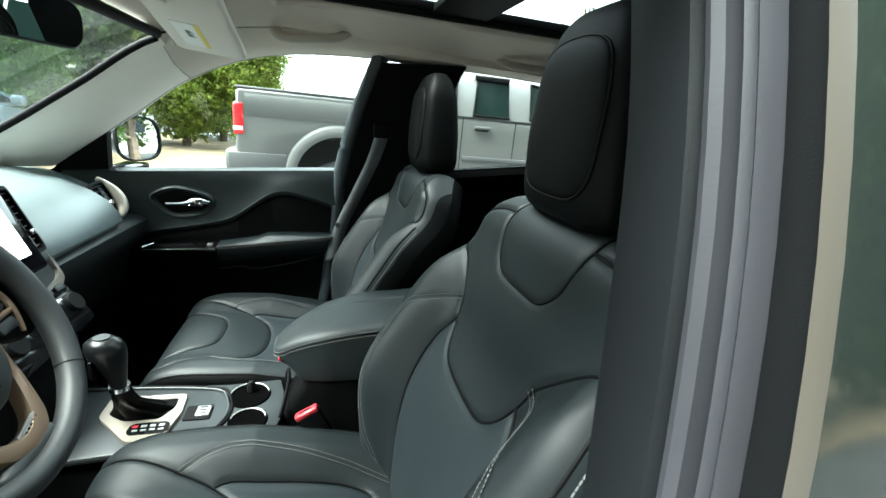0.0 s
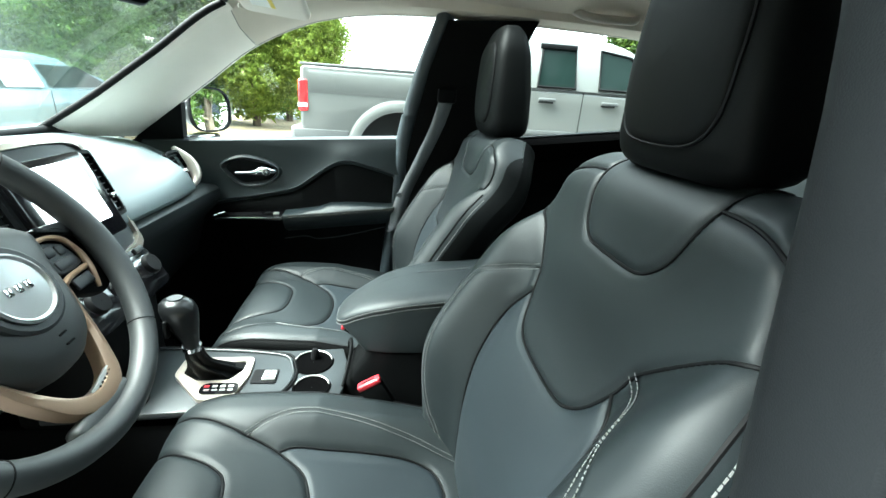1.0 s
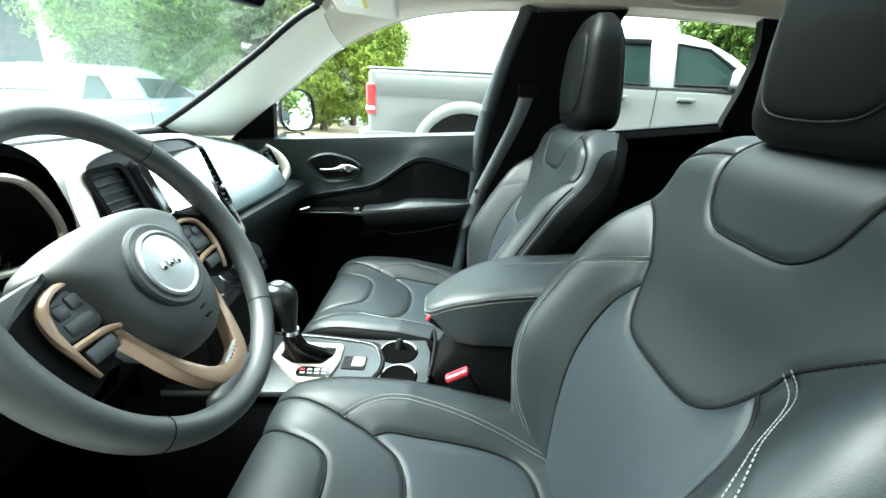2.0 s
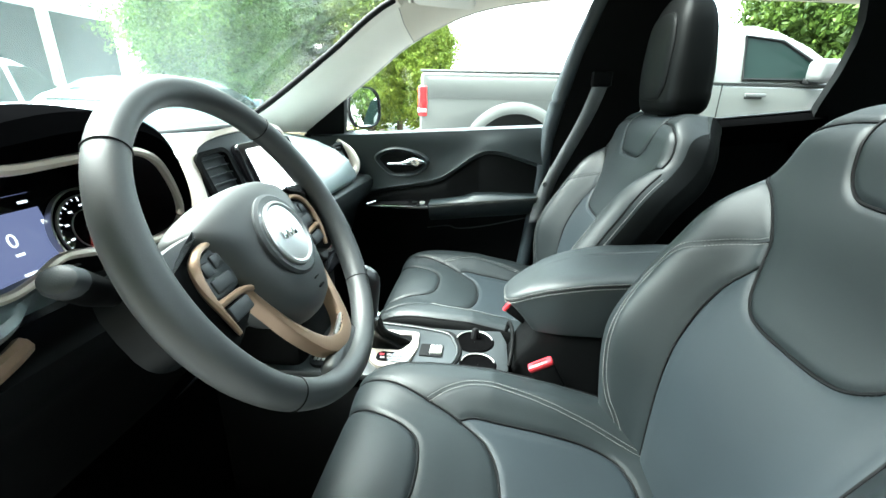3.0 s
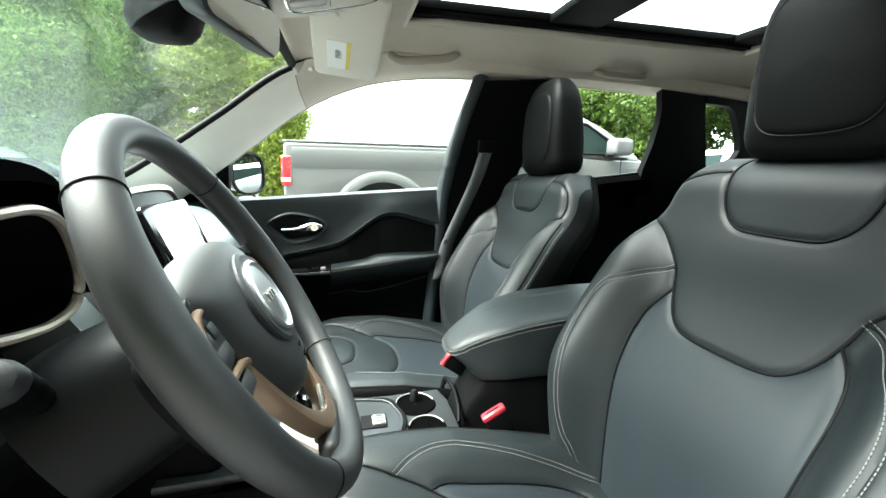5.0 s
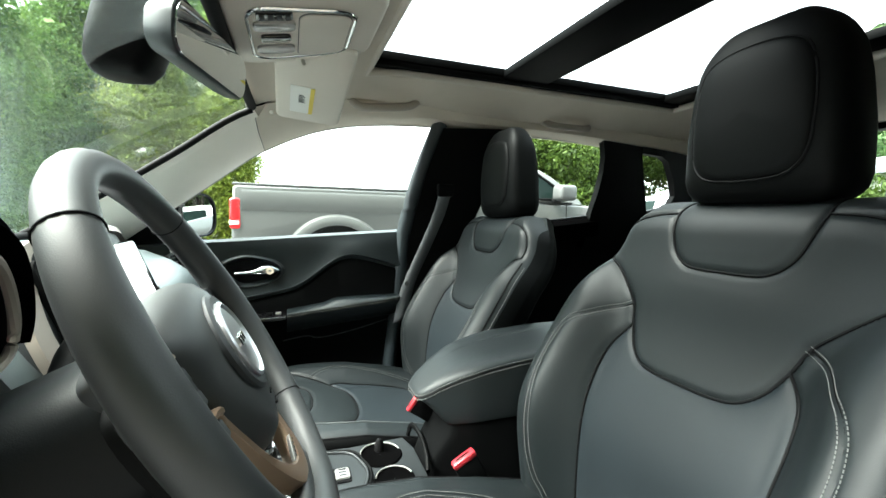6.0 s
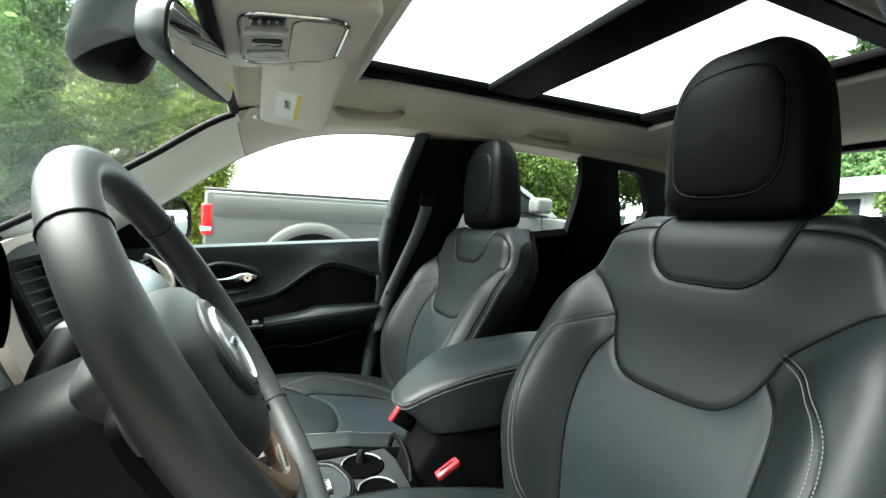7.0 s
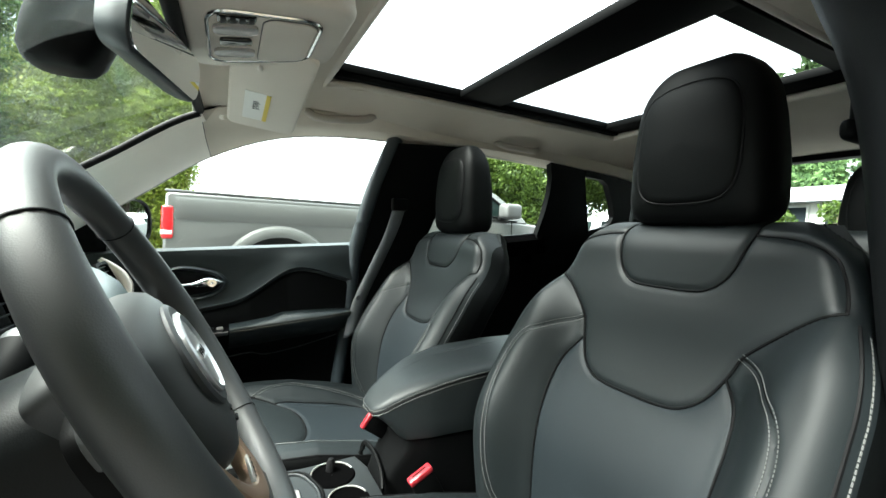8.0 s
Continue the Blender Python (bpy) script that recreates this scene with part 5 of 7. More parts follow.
for (ax, ay), (bx, by) in zip(uo, ui):
    slim = 0.62 + 0.38 * min(1.0, max(0.0, (-ay - 0.06) / 0.07))
    ax, ay = bx + (ax - bx) * slim, by + (ay - by) * slim
    z = 0.004 + 0.012 * max(0.0, -ay / 0.163) ** 2
    rows.append([HM @ Vector(p) for p in ((ax, ay, z - 0.011), (ax, ay, z + 0.003), (ax * 0.985, ay * 0.985, z + 0.006), ((ax + bx) / 2, (ay + by) / 2, z + 0.008), (bx * 1.02, by * 1.02, z + 0.005), (bx, by, z + 0.001), (bx, by, z - 0.011))])
part("lower_spoke", from_grid(rows), SATIN, wheel, "champagne satin lower spoke")
part("rim_foot", rbox(-0.05, -0.176, -0.022, 0.05, -0.15, 0.0, 0.009, 3, m=WM), RIM_LEATHER, wheel)
part("spoke_badge", prism(rounded(0.044, 0.015, 0.003), 0.004, 0.001, m=HM @ pose(0.012, -0.132, 0.014, 0, 0, 12)), SILVER, wheel)
for k in range(6):
    part("badge_mark", rbox(-0.0018, -0.003, 0, 0.0018, 0.003, 0.0012, 0.0004, 1, m=HM @ pose(0.012, -0.132, 0.0178, 0, 0, 12) @ pose(-0.0165 + 0.0066 * k, 0, 0)), PLASTIC, wheel)
# column behind the wheel
column = thing("steering_column", "black steering column with two stalks", "steering column")
rows = []
for z, w, h in ((-0.03, 0.055, 0.05), (-0.05, 0.075, 0.06), (-0.10, 0.078, 0.062), (-0.17, 0.083, 0.068)):
    rows.append([WM @ Vector((w * math.copysign(abs(math.cos(a)) ** 0.6, math.cos(a)), -0.012 + h * math.copysign(abs(math.sin(a)) ** 0.6, math.sin(a)), z)) for a in [2 * math.pi * k / 28 for k in range(28)]])
part("shroud", from_grid(rows, closed=True, cap=True), COLUMN_VINYL, column)
for s in (-1, 1):
    st = spline([WM @ Vector(p) for p in ((s * 0.055, 0.024, -0.15), (s * 0.08, 0.036, -0.142), (s * 0.102, 0.048, -0.131), (s * 0.124, 0.060, -0.118))], 5)
    stalk = part("stalk", tube(st, lambda t: 0.012 + 0.0075 * min(1, 1.6 * t), 14, flat=0.8), PLASTIC, column, "black multifunction stalk")
    part("stalk_cap", tube([st[-1], st[-1] + (st[-1] - st[-2]).normalized() * 0.008, st[-1] + (st[-1] - st[-2]).normalized() * 0.014, st[-1] + (st[-1] - st[-2]).normalized() * 0.017], lambda t: (0.0197, 0.0192, 0.016, 0.009)[round(3 * t)], 14, flat=0.8), PLASTIC_GREY, column)


# ---- centre console ----
console = thing("centre_console", "black centre console with a padded armrest", "console")
CC = 0.03
part("tunnel", rbox(-1.0, CC - 0.105, 0.34, 0.25, CC + 0.105, 0.685, 0.012), PLASTIC, console)
CONSOLE_GREY = material("grey_console_plastic", (0.020, 0.023, 0.025), 0.4, grain=0.1, scale=700)
top_o = [(-0.90, -0.12), (-0.72, -0.112), (-0.60, -0.106), (-0.50, -0.10), (-0.385, -0.092), (-0.372, -0.05), (-0.372, 0.05), (-0.385, 0.1), (-0.50, 0.092), (-0.60, 0.098), (-0.72, 0.104), (-0.90, 0.115)]
bm = prism(top_o, 0.016, 0.004, m=pose(0, CC, 0.704))
part("top_plate", bm, CONSOLE_GREY, console)
edge = spline([(-0.90, 0.138, 0.722), (-0.77, 0.129, 0.722), (-0.702, 0.125, 0.722), (-0.602, 0.116, 0.722), (-0.530, 0.103, 0.722), (-0.505, 0.090, 0.722), (-0.493, 0.066, 0.722), (-0.483, 0.028, 0.722), (-0.488, -0.01, 0.722), (-0.51, -0.055, 0.722)], 6)
part("plate_rim", tube(edge, 0.0028, 8), CONSOLE_GREY, console, "thin grey rim round the shifter plate")
part("plate_rim", tube([(x, y + (0.006 if y > CC + 0.04 else 0.0), z) for x, y, z in [(p.x + (0.007 if p.x > -0.52 else 0.0), p.y, p.z - 0.001) for p in edge]], 0.0035, 8), PLASTIC, console)


def snipped(poly, cut):
    """An outline with its corners softened over a short length."""
    out = []
    for k, p in enumerate(poly):
        p, before, after = Vector(p), Vector(poly[k - 1]), Vector(poly[(k + 1) % len(poly)])
        a, b = p + (before - p).normalized() * cut, p + (after - p).normalized() * cut
        out += [(a.x, a.y), tuple((a + b + 2 * p) / 4), (b.x, b.y)]
    return out


ox = snipped([(-0.645, -0.058), (-0.586, -0.055), (-0.571, 0.022), (-0.577, 0.085), (-0.722, 0.086), (-0.722, 0.023)], 0.010)
inn = snipped([(-0.671, 0.003), (-0.607, 0.004), (-0.588, 0.038), (-0.589, 0.070), (-0.704, 0.067), (-0.708, 0.031)], 0.007)
part("shifter_bezel", ring_plate(ox, inn, 0.010, m=pose(0, 0, 0.718)), CHAMPAGNE, console, "champagne frame round the shifter")
part("shifter_plate", prism(inn, 0.004, m=pose(0, 0, 0.7205)), SHELL, console)
part("gear_window", prism(rounded(0.072, 0.034, 0.013), 0.003, m=pose(-0.617, -0.024, 0.7265)), GLOSS_BLACK, console)
for k in range(4):
    part("gear_mark", rbox(-0.005, -0.0035, 0, 0.005, 0.0035, 0.0012, 0.0004, 1, m=pose(-0.642 + 0.0155 * k, -0.018, 0.7295)), RED if k == 0 else SILVER, console)
    part("gear_mark", rbox(-0.005, -0.0025, 0, 0.005, 0.0025, 0.0012, 0.0004, 1, m=pose(-0.639 + 0.0150 * k, -0.0295, 0.7295)), SILVER, console)
shifter = thing("gear_shifter", "black leather gear shifter with its gaiter", "gear shifter")
boot = []
for z, rx, ry, x0, y0 in ((0.722, 0.050, 0.030, -0.648, CC + 0.008), (0.728, 0.049, 0.029, -0.648, CC + 0.008), (0.738, 0.042, 0.025, -0.653, CC + 0.004), (0.75, 0.03, 0.022, -0.660, CC - 0.002), (0.766, 0.022, 0.018, -0.664, CC - 0.012), (0.785, 0.019, 0.016, -0.666, CC - 0.021), (0.812, 0.0155, 0.0145, -0.667, CC - 0.029)):
    boot.append([(x0 + rx * math.cos(a) * (1 + 0.15 * math.cos(7 * a + 60 * z)), y0 + ry * math.sin(a) * (1 + 0.15 * math.cos(7 * a + 60 * z)), z + 0.003 * math.cos(5 * a)) for a in [2 * math.pi * k / 56 for k in range(56)]])
part("gaiter", from_grid(boot, closed=True), DARKENED_LEATHER, shifter, "folded black leather gaiter")
part("collar", disc(0.013, 0.0175, 0.806, 0.815, 24, m=pose(-0.667, CC - 0.029, 0)), CHROME, shifter)
kn = []
for z, rx, ry, dx in ((0.812, 0.014, 0.0135, 0.0), (0.825, 0.0155, 0.0145, -0.001), (0.845, 0.021, 0.019, -0.005), (0.865, 0.0275, 0.024, -0.009), (0.882, 0.032, 0.027, -0.012), (0.897, 0.0335, 0.028, -0.014), (0.909, 0.030, 0.025, -0.016), (0.917, 0.021, 0.018, -0.017), (0.920, 0.006, 0.006, -0.017)):
    kn.append([(-0.667 + dx + rx * math.cos(a), CC - 0.03 + ry * math.sin(a), z) for a in [2 * math.pi * k / 32 for k in range(32)]])
part("knob", from_grid(kn, closed=True, cap=True), KNOB_LEATHER, shifter)
part("knob_cap", disc(0, 0.013, 0.9185, 0.9212, 24, m=pose(-0.684, CC - 0.03, 0)), PLASTIC_GREY, shifter)
part("knob_blade", rbox(-0.706, CC - 0.060, 0.835, -0.698, CC - 0.046, 0.872, 0.003, m=pose(0.006, 0, 0.012)), PLASTIC, shifter)
# brake switch in its recess
part("switch_recess", prism(rounded(0.052, 0.046, 0.004), 0.003, m=pose(-0.540, 0.023, 0.7195)), RUBBER, console)
part("brake_switch", rbox(-0.544, 0.005, 0.7205, -0.516, 0.038, 0.729, 0.004), SILVER, console)
for k in range(3):
    part("switch_mark", rbox(-0.537, 0.010 + 0.009 * k, 0.729, -0.523, 0.0138 + 0.009 * k, 0.7298, 0), PLASTIC_GREY, console)
part("mode_dial", disc(0, 0.026, 0.720, 0.727, 28, m=pose(-0.765, CC - 0.075, 0)), PLASTIC, console)
for k in range(4):
    part("dial_mark", rbox(-0.003, -0.006, 0, 0.003, 0.006, 0.001, 0, m=pose(-0.778 + 0.009 * k, CC - 0.078, 0.727)), SILVER, console)
# cup holders
for x, y, r in ((-0.447, CC + 0.042, 0.040), (-0.437, CC - 0.046, 0.034)):
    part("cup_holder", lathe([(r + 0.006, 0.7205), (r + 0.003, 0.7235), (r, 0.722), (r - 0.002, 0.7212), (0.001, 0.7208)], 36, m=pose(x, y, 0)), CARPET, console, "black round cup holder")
    arc = [(x + r * 1.03 * math.cos(a), y + r * 1.03 * math.sin(a), 0.7245) for a in [radians(10 + 160 * k / 20) for k in range(21)]]
    part("cup_ring", tube(arc, 0.0016, 8), SILVER, console, "silver arc at the edge of the cup holder")
part("cup_fin", lathe([(0.010, 0.72), (0.009, 0.738), (0.005, 0.745), (0.001, 0.746)], 16, m=pose(-0.446, CC + 0.06, 0)), RUBBER, console)
trim_pts = spline([(-0.372, CC + 0.10, 0.722), (-0.366, CC + 0.09, 0.75), (-0.362, CC + 0.04, 0.752), (-0.366, CC - 0.02, 0.742), (-0.372, CC - 0.05, 0.725)], 6)
part("box_trim", tube(trim_pts, 0.0045, 8, flat=1.4), PLASTIC, console)
# storage box that narrows to the front, and its padded lid that rises to the rear
LID_Y = 0.05
lid_half = lambda x: float(np.interp(x, [-0.40, -0.385, -0.37, -0.33, -0.28, -0.2, -0.1, 0.06], [0.018, 0.036, 0.049, 0.067, 0.087, 0.099, 0.105, 0.107]))
lid_seam = lambda x: float(eased(x, [-0.39, -0.36, -0.33, -0.284, -0.235, -0.18, -0.1, 0.06], [0.850, 0.874, 0.892, 0.913, 0.926, 0.936, 0.943, 0.945]))
lid_low = lambda x: float(np.interp(x, [-0.36, -0.33, -0.28, -0.2, 0.06], [0.808, 0.811, 0.817, 0.824, 0.84]))


def console_ring(front, side, z_at, rear=0.06, n=18):
    """A level outline of the box: along one side, round the narrow front, and back along the other."""
    half = []
    for k in range(n):
        t = (k / (n - 1)) ** 1.7
        x = front + (rear - front) * t
        half.append((x, side * lid_half(x) * (0.72 if k == 0 else 0.93 if k == 1 else 1.0)))
    return [Vector((x, LID_Y - w, z_at(x))) for x, w in half[::-1]] + [Vector((x, LID_Y + w, z_at(x))) for x, w in half]


box = [console_ring(-0.375, 0.92, lambda x: 0.46), console_ring(-0.375, 0.92, lambda x: 0.70), console_ring(-0.355, 0.92, lambda x: 0.745), console_ring(-0.33, 0.92, lambda x: 0.785), console_ring(-0.322, 0.93, lambda x: 0.822)]
part("storage_box", from_grid(box, closed=True, cap=True), PLASTIC, console)
lid = [console_ring(-0.315, 0.9, lambda x: lid_low(x) + 0.003), console_ring(-0.333, 0.975, lid_low), console_ring(-0.338, 0.99, lambda x: lid_low(x) + 0.005)]
for t in (0.3, 0.6, 0.85, 0.97):
    lid.append(console_ring(-0.338 - 0.049 * t, 1.0, lambda x: lid_low(x) + 0.004 + (lid_seam(x) - lid_low(x) - 0.004) * t))
for front, side, rise in ((-0.386, 0.985, 0.0), (-0.3885, 1.0, 0.003), (-0.387, 0.985, 0.007), (-0.380, 0.93, 0.012), (-0.366, 0.82, 0.0155), (-0.34, 0.62, 0.0175), (-0.31, 0.3, 0.0185)):
    lid.append(console_ring(front, side, lambda x: lid_seam(x) + rise, 0.06 - 0.03 * (1 - side)))
lid_ob = part("armrest_lid", from_grid(lid, closed=True, cap=True), LEATHER, console, "padded black leather armrest lid")
seam = console_ring(-0.3865, 0.992, lid_seam)
part("lid_seam", tube(seam[1:-1], 0.0016, 6), PIPING, lid_ob)
for dz in (-0.0042, 0.0046):
    bm = bmesh.new()
    stitches([p + Vector((0, 0, dz)) + (p - Vector((-0.2, LID_Y, p.z))).normalized() * 0.0008 for p in seam[1:-1]], lambda p: Vector((-0.25, -0.97 if p.y < LID_Y else 0.97, 0)).normalized() if p.x > -0.37 else Vector((-1, 0.02, 0)).normalized(), 0.0002, bm)
    part("lid_stitching", bm, THREAD, lid_ob)


def buckle(at, turn, label, size=1.0):
    b = thing("seat_belt_buckle", label, "buckle", "seat belt buckles")
    m = pose(*at, 0, turn, 0) @ Matrix.Diagonal((size, size, size, 1))
    part("body", rbox(-0.024, -0.009, -0.10, 0.024, 0.009, -0.004, 0.004, m=m), PLASTIC, b)
    part("button", rbox(-0.025, -0.010, -0.007, 0.025, 0.010, 0.006, 0.0045, m=m), RED, b, "red release button")
    part("button_groove", rbox(-0.015, -0.0025, 0.004, 0.015, 0.0025, 0.0066, 0.001, m=m), PLASTIC, b)
    return b


buckle((-0.316, -0.064, 0.766), -29, "black belt buckle with a red button beside the driver seat")
buckle((-0.374, 0.092, 0.812), -55, "black belt buckle with a red button beside the passenger seat", 0.7)


# ---- things at the roof ----
overhead = thing("overhead_console", "cream overhead console with a chrome frame", "overhead console")
OM = pose(-0.600, 0.05, 1.533, 180, -10.7, 0)     # local x to the rear, z down


def taper(outline, front=1.0, rear=0.8, span=0.18):
    """Narrows an outline towards the rear."""
    return [(x, y * (front + (rear - front) * (x / span + 0.5))) for x, y in outline]


part("base", prism(taper(rounded(0.26, 0.32, 0.05), 1.0, 0.84, 0.26), 0.045, 0.012, 3, m=OM @ pose(0.01, 0.0, -0.05)), CREAM_PLASTIC, overhead)
part("frame", tube([OM @ Vector((x, y, -0.002)) for x, y in taper(rounded(0.172, 0.222, 0.036))], 0.0036, 8, closed=True), CHROME, overhead, "bright chrome frame")
panel = part("panel", prism(taper(rounded(0.166, 0.216, 0.033)), 0.004, 0.001, m=OM @ pose(0, 0, -0.004)), CREAM_PLASTIC, overhead)
# switches on the half towards the windshield, a glasses box on the other
part("switch_strip", prism(rounded(0.055, 0.028, 0.006), 0.004, 0.001, m=OM @ pose(-0.045, 0.088, -0.001)), GLOSS_BLACK, overhead, "gloss black switch strip")
for k in range(4):
    part("switch", rbox(-0.004, -0.008, 0, 0.004, 0.008, 0.004, 0.001, m=OM @ pose(-0.064 + 0.013 * k, 0.088, 0.002)), PLASTIC_GREY, overhead)
LENS = material("clear_lamp_lens", (0.36, 0.35, 0.34), 0.12, vary=0.2, vary_scale=30, coat=0.4)
for y in (0.05, -0.05):
    part("reading_lamp", prism(rounded(0.066, 0.036, 0.012), 0.006, 0.002, m=OM @ pose(-0.046, y, -0.001)), LENS, overhead, "clear reading lamp lens")
part("sunroof_switch", prism(rounded(0.05, 0.03, 0.008), 0.006, 0.002, m=OM @ pose(-0.045, 0.0, -0.001)), GLOSS_BLACK, overhead)
part("glasses_box", prism(taper(rounded(0.085, 0.19, 0.022), 0.98, 0.86, 0.085), 0.004, 0.0015, m=OM @ pose(0.036, 0, -0.001)), CREAM_PLASTIC, overhead)
part("glasses_joint", ring_plate(taper(rounded(0.088, 0.195, 0.023), 0.98, 0.86, 0.088), taper(rounded(0.085, 0.19, 0.022), 0.98, 0.86, 0.085), 0.001, m=OM @ pose(0.036, 0, 0.0)), PLASTIC_GREY, overhead)

visor = thing("sun_visor", "cream sun visor with a paper label folded up", "sun visor")
VM = pose(-0.573, 0.315, 1.515, 180, 5, 0) @ pose(0, 0, 0, -13, 0, 0)     # local x to the rear, y to the driver, z down
part("flap", prism(rounded(0.165, 0.37, 0.022), 0.022, 0.008, 3, m=VM @ pose(0, 0, -0.022)), CREAM_PLASTIC, visor)
PAPER = material("white_label_paper", (0.8, 0.8, 0.77), 0.7, vary=0.03)
YELLOW = material("yellow_print", (0.75, 0.6, 0.12), 0.7)
label_part = part("label", rbox(-0.036, -0.125, 0, 0.02, 0.01, 0.0012, 0, m=VM @ pose(-0.012, -0.005, 0)), PAPER, visor, "white paper warning label")
part("label_band", rbox(0.010, -0.125, 0.0012, 0.02, 0.01, 0.0018, 0, m=VM @ pose(-0.012, -0.005, 0)), YELLOW, label_part)
for k in range(9):
    part("label_line", rbox(-0.016, -0.068 + 0.0045 * k, 0.0012, 0.0 - 0.003 * (k % 3), -0.066 + 0.0045 * k, 0.0017, 0, m=VM @ pose(-0.012, -0.005, 0)), PLASTIC_GREY, label_part)
part("clip", tube([VM @ Vector((-0.06, 0.13, 0.004)), VM @ Vector((-0.03, 0.135, 0.008)), VM @ Vector((-0.025, 0.11, 0.004))], 0.006, 8), CREAM_PLASTIC, visor)
part("hinge", tube([VM @ Vector((-0.085, -0.17, -0.005)), VM @ Vector((-0.095, -0.19, -0.012))], 0.006, 8), CREAM_PLASTIC, visor)

grab = thing("grab_handle", "cream grab handle above the passenger door", "grab handle")
part("bar", tube(spline([(-0.445, 0.625, 1.590), (-0.435, 0.595, 1.566), (-0.40, 0.583, 1.553), (-0.28, 0.583, 1.567), (-0.24, 0.595, 1.584), (-0.225, 0.625, 1.606)], 6), 0.0125, 10), SHADED_CREAM, grab)
for x, z in ((-0.435, 1.580), (-0.233, 1.597)):
    part("mount", rbox(x - 0.02, 0.60, z - 0.012, x + 0.02, 0.64, z + 0.02, 0.008), SHADED_CREAM, grab)
coat = thing("grab_handle", "cream grab handle above the rear door", "grab handle")
part("bar", tube(spline([(0.27, 0.64, 1.585), (0.29, 0.615, 1.572), (0.33, 0.61, 1.567), (0.43, 0.61, 1.567), (0.46, 0.615, 1.572), (0.475, 0.64, 1.585)], 6), 0.012, 10), SHADED_CREAM, coat)

imirror = thing("rear_view_mirror", "black rear-view mirror with its sensor cover", "mirror")
IM = pose(-0.735, 0.0, 1.462, 0, 0, -13) @ pose(0, 0, 0, 0, 94, 0)
ro = rounded(0.078, 0.262, 0.03, 6)
rows = []
for r, z in ((0.45, -0.042), (0.8, -0.036), (0.97, -0.018), (1.0, -0.006), (1.0, 0.002), (0.97, 0.004)):
    rows.append([IM @ Vector((x * r, y * (1 - (1 - r) * 0.4), z)) for x, y in ro])
part("housing", from_grid(rows, closed=True, cap=True), DOOR_VINYL, imirror)
part("mirror_glass", prism(rounded(0.070, 0.254, 0.027, 6), 0.002, m=IM @ pose(0, 0, 0.0045)), MIRROR, imirror)
part("stem", tube([(-0.765, 0.0, 1.475), (-0.80, 0.02, 1.50), (-0.85, CY, 1.505)], 0.013, 10), PLASTIC, imirror)
cover = []
for z, k in ((1.425, 0.5), (1.43, 0.75), (1.445, 0.92), (1.48, 1.0), (1.53, 1.0), (1.56, 0.9)):
    cover.append([(-0.853 + 0.25 * (z - 1.49) + 0.050 * k * math.copysign(abs(math.cos(a)) ** 0.6, math.cos(a)), 0.045 + 0.062 * k * math.copysign(abs(math.sin(a)) ** 0.6, math.sin(a)), z) for a in [2 * math.pi * q / 28 for q in range(28)]])
part("sensor_cover", from_grid(cover, closed=True, cap=True), PLASTIC, imirror)


# ---- outdoors ----
ASPHALT = material("asphalt", (0.055, 0.055, 0.056), 0.9, grain=0.8, scale=60, vary=0.25, vary_scale=1.5)
GRAVEL = material("bark_soil", (0.22, 0.165, 0.10), 0.95, grain=1.0, scale=30, vary=0.3, vary_scale=3)
bm = bmesh.new()
bmesh.ops.create_grid(bm, x_segments=2, y_segments=2, size=600)
whole("ground", bm, ASPHALT, "grey asphalt of the car park", "ground", kind="structure", smooth=False)


def leaf_material(name, a, b):
    mat = bpy.data.materials.new(name)
    mat.use_nodes = True
    t = mat.node_tree
    p = t.nodes["Principled BSDF"]
    p.inputs["Roughness"].default_value = 0.6
    p.inputs["Specular IOR Level"].default_value = 0.2
    geo = t.nodes.new("ShaderNodeNewGeometry")
    ramp = t.nodes.new("ShaderNodeValToRGB")
    ramp.color_ramp.elements[0].color, ramp.color_ramp.elements[1].color = (*a, 1), (*b, 1)
    t.links.new(geo.outputs["Random Per Island"], ramp.inputs["Fac"])
    t.links.new(ramp.outputs["Color"], p.inputs["Base Color"])
    tr = t.nodes.new("ShaderNodeBsdfTranslucent")
    t.links.new(ramp.outputs["Color"], tr.inputs["Color"])
    mix = t.nodes.new("ShaderNodeMixShader")
    mix.inputs[0].default_value = 0.35
    t.links.new(p.outputs[0], mix.inputs[1])
    t.links.new(tr.outputs[0], mix.inputs[2])
    t.links.new(mix.outputs[0], t.nodes["Material Output"].inputs["Surface"])
    return mat


LEAF_DARK = leaf_material("conifer_leaf", (0.035, 0.07, 0.03), (0.12, 0.20, 0.07))
# conifer leaf darkened so that the side hedge throws less light back
LEAF_DARKENED = leaf_material("darkened_conifer_leaf", (0.022, 0.045, 0.018), (0.06, 0.10, 0.035))
LEAF_MID = leaf_material("hedge_leaf", (0.095, 0.135, 0.018), (0.235, 0.295, 0.05))
LEAF_DEEP = leaf_material("deep_hedge_leaf", (0.045, 0.10, 0.022), (0.15, 0.24, 0.05))
LEAF_BRIGHT = leaf_material("bright_leaf", (0.018, 0.036, 0.006), (0.066, 0.102, 0.016))
BARK = material("bark", (0.10, 0.075, 0.055), 0.9, grain=1.0, scale=25, vary=0.3)


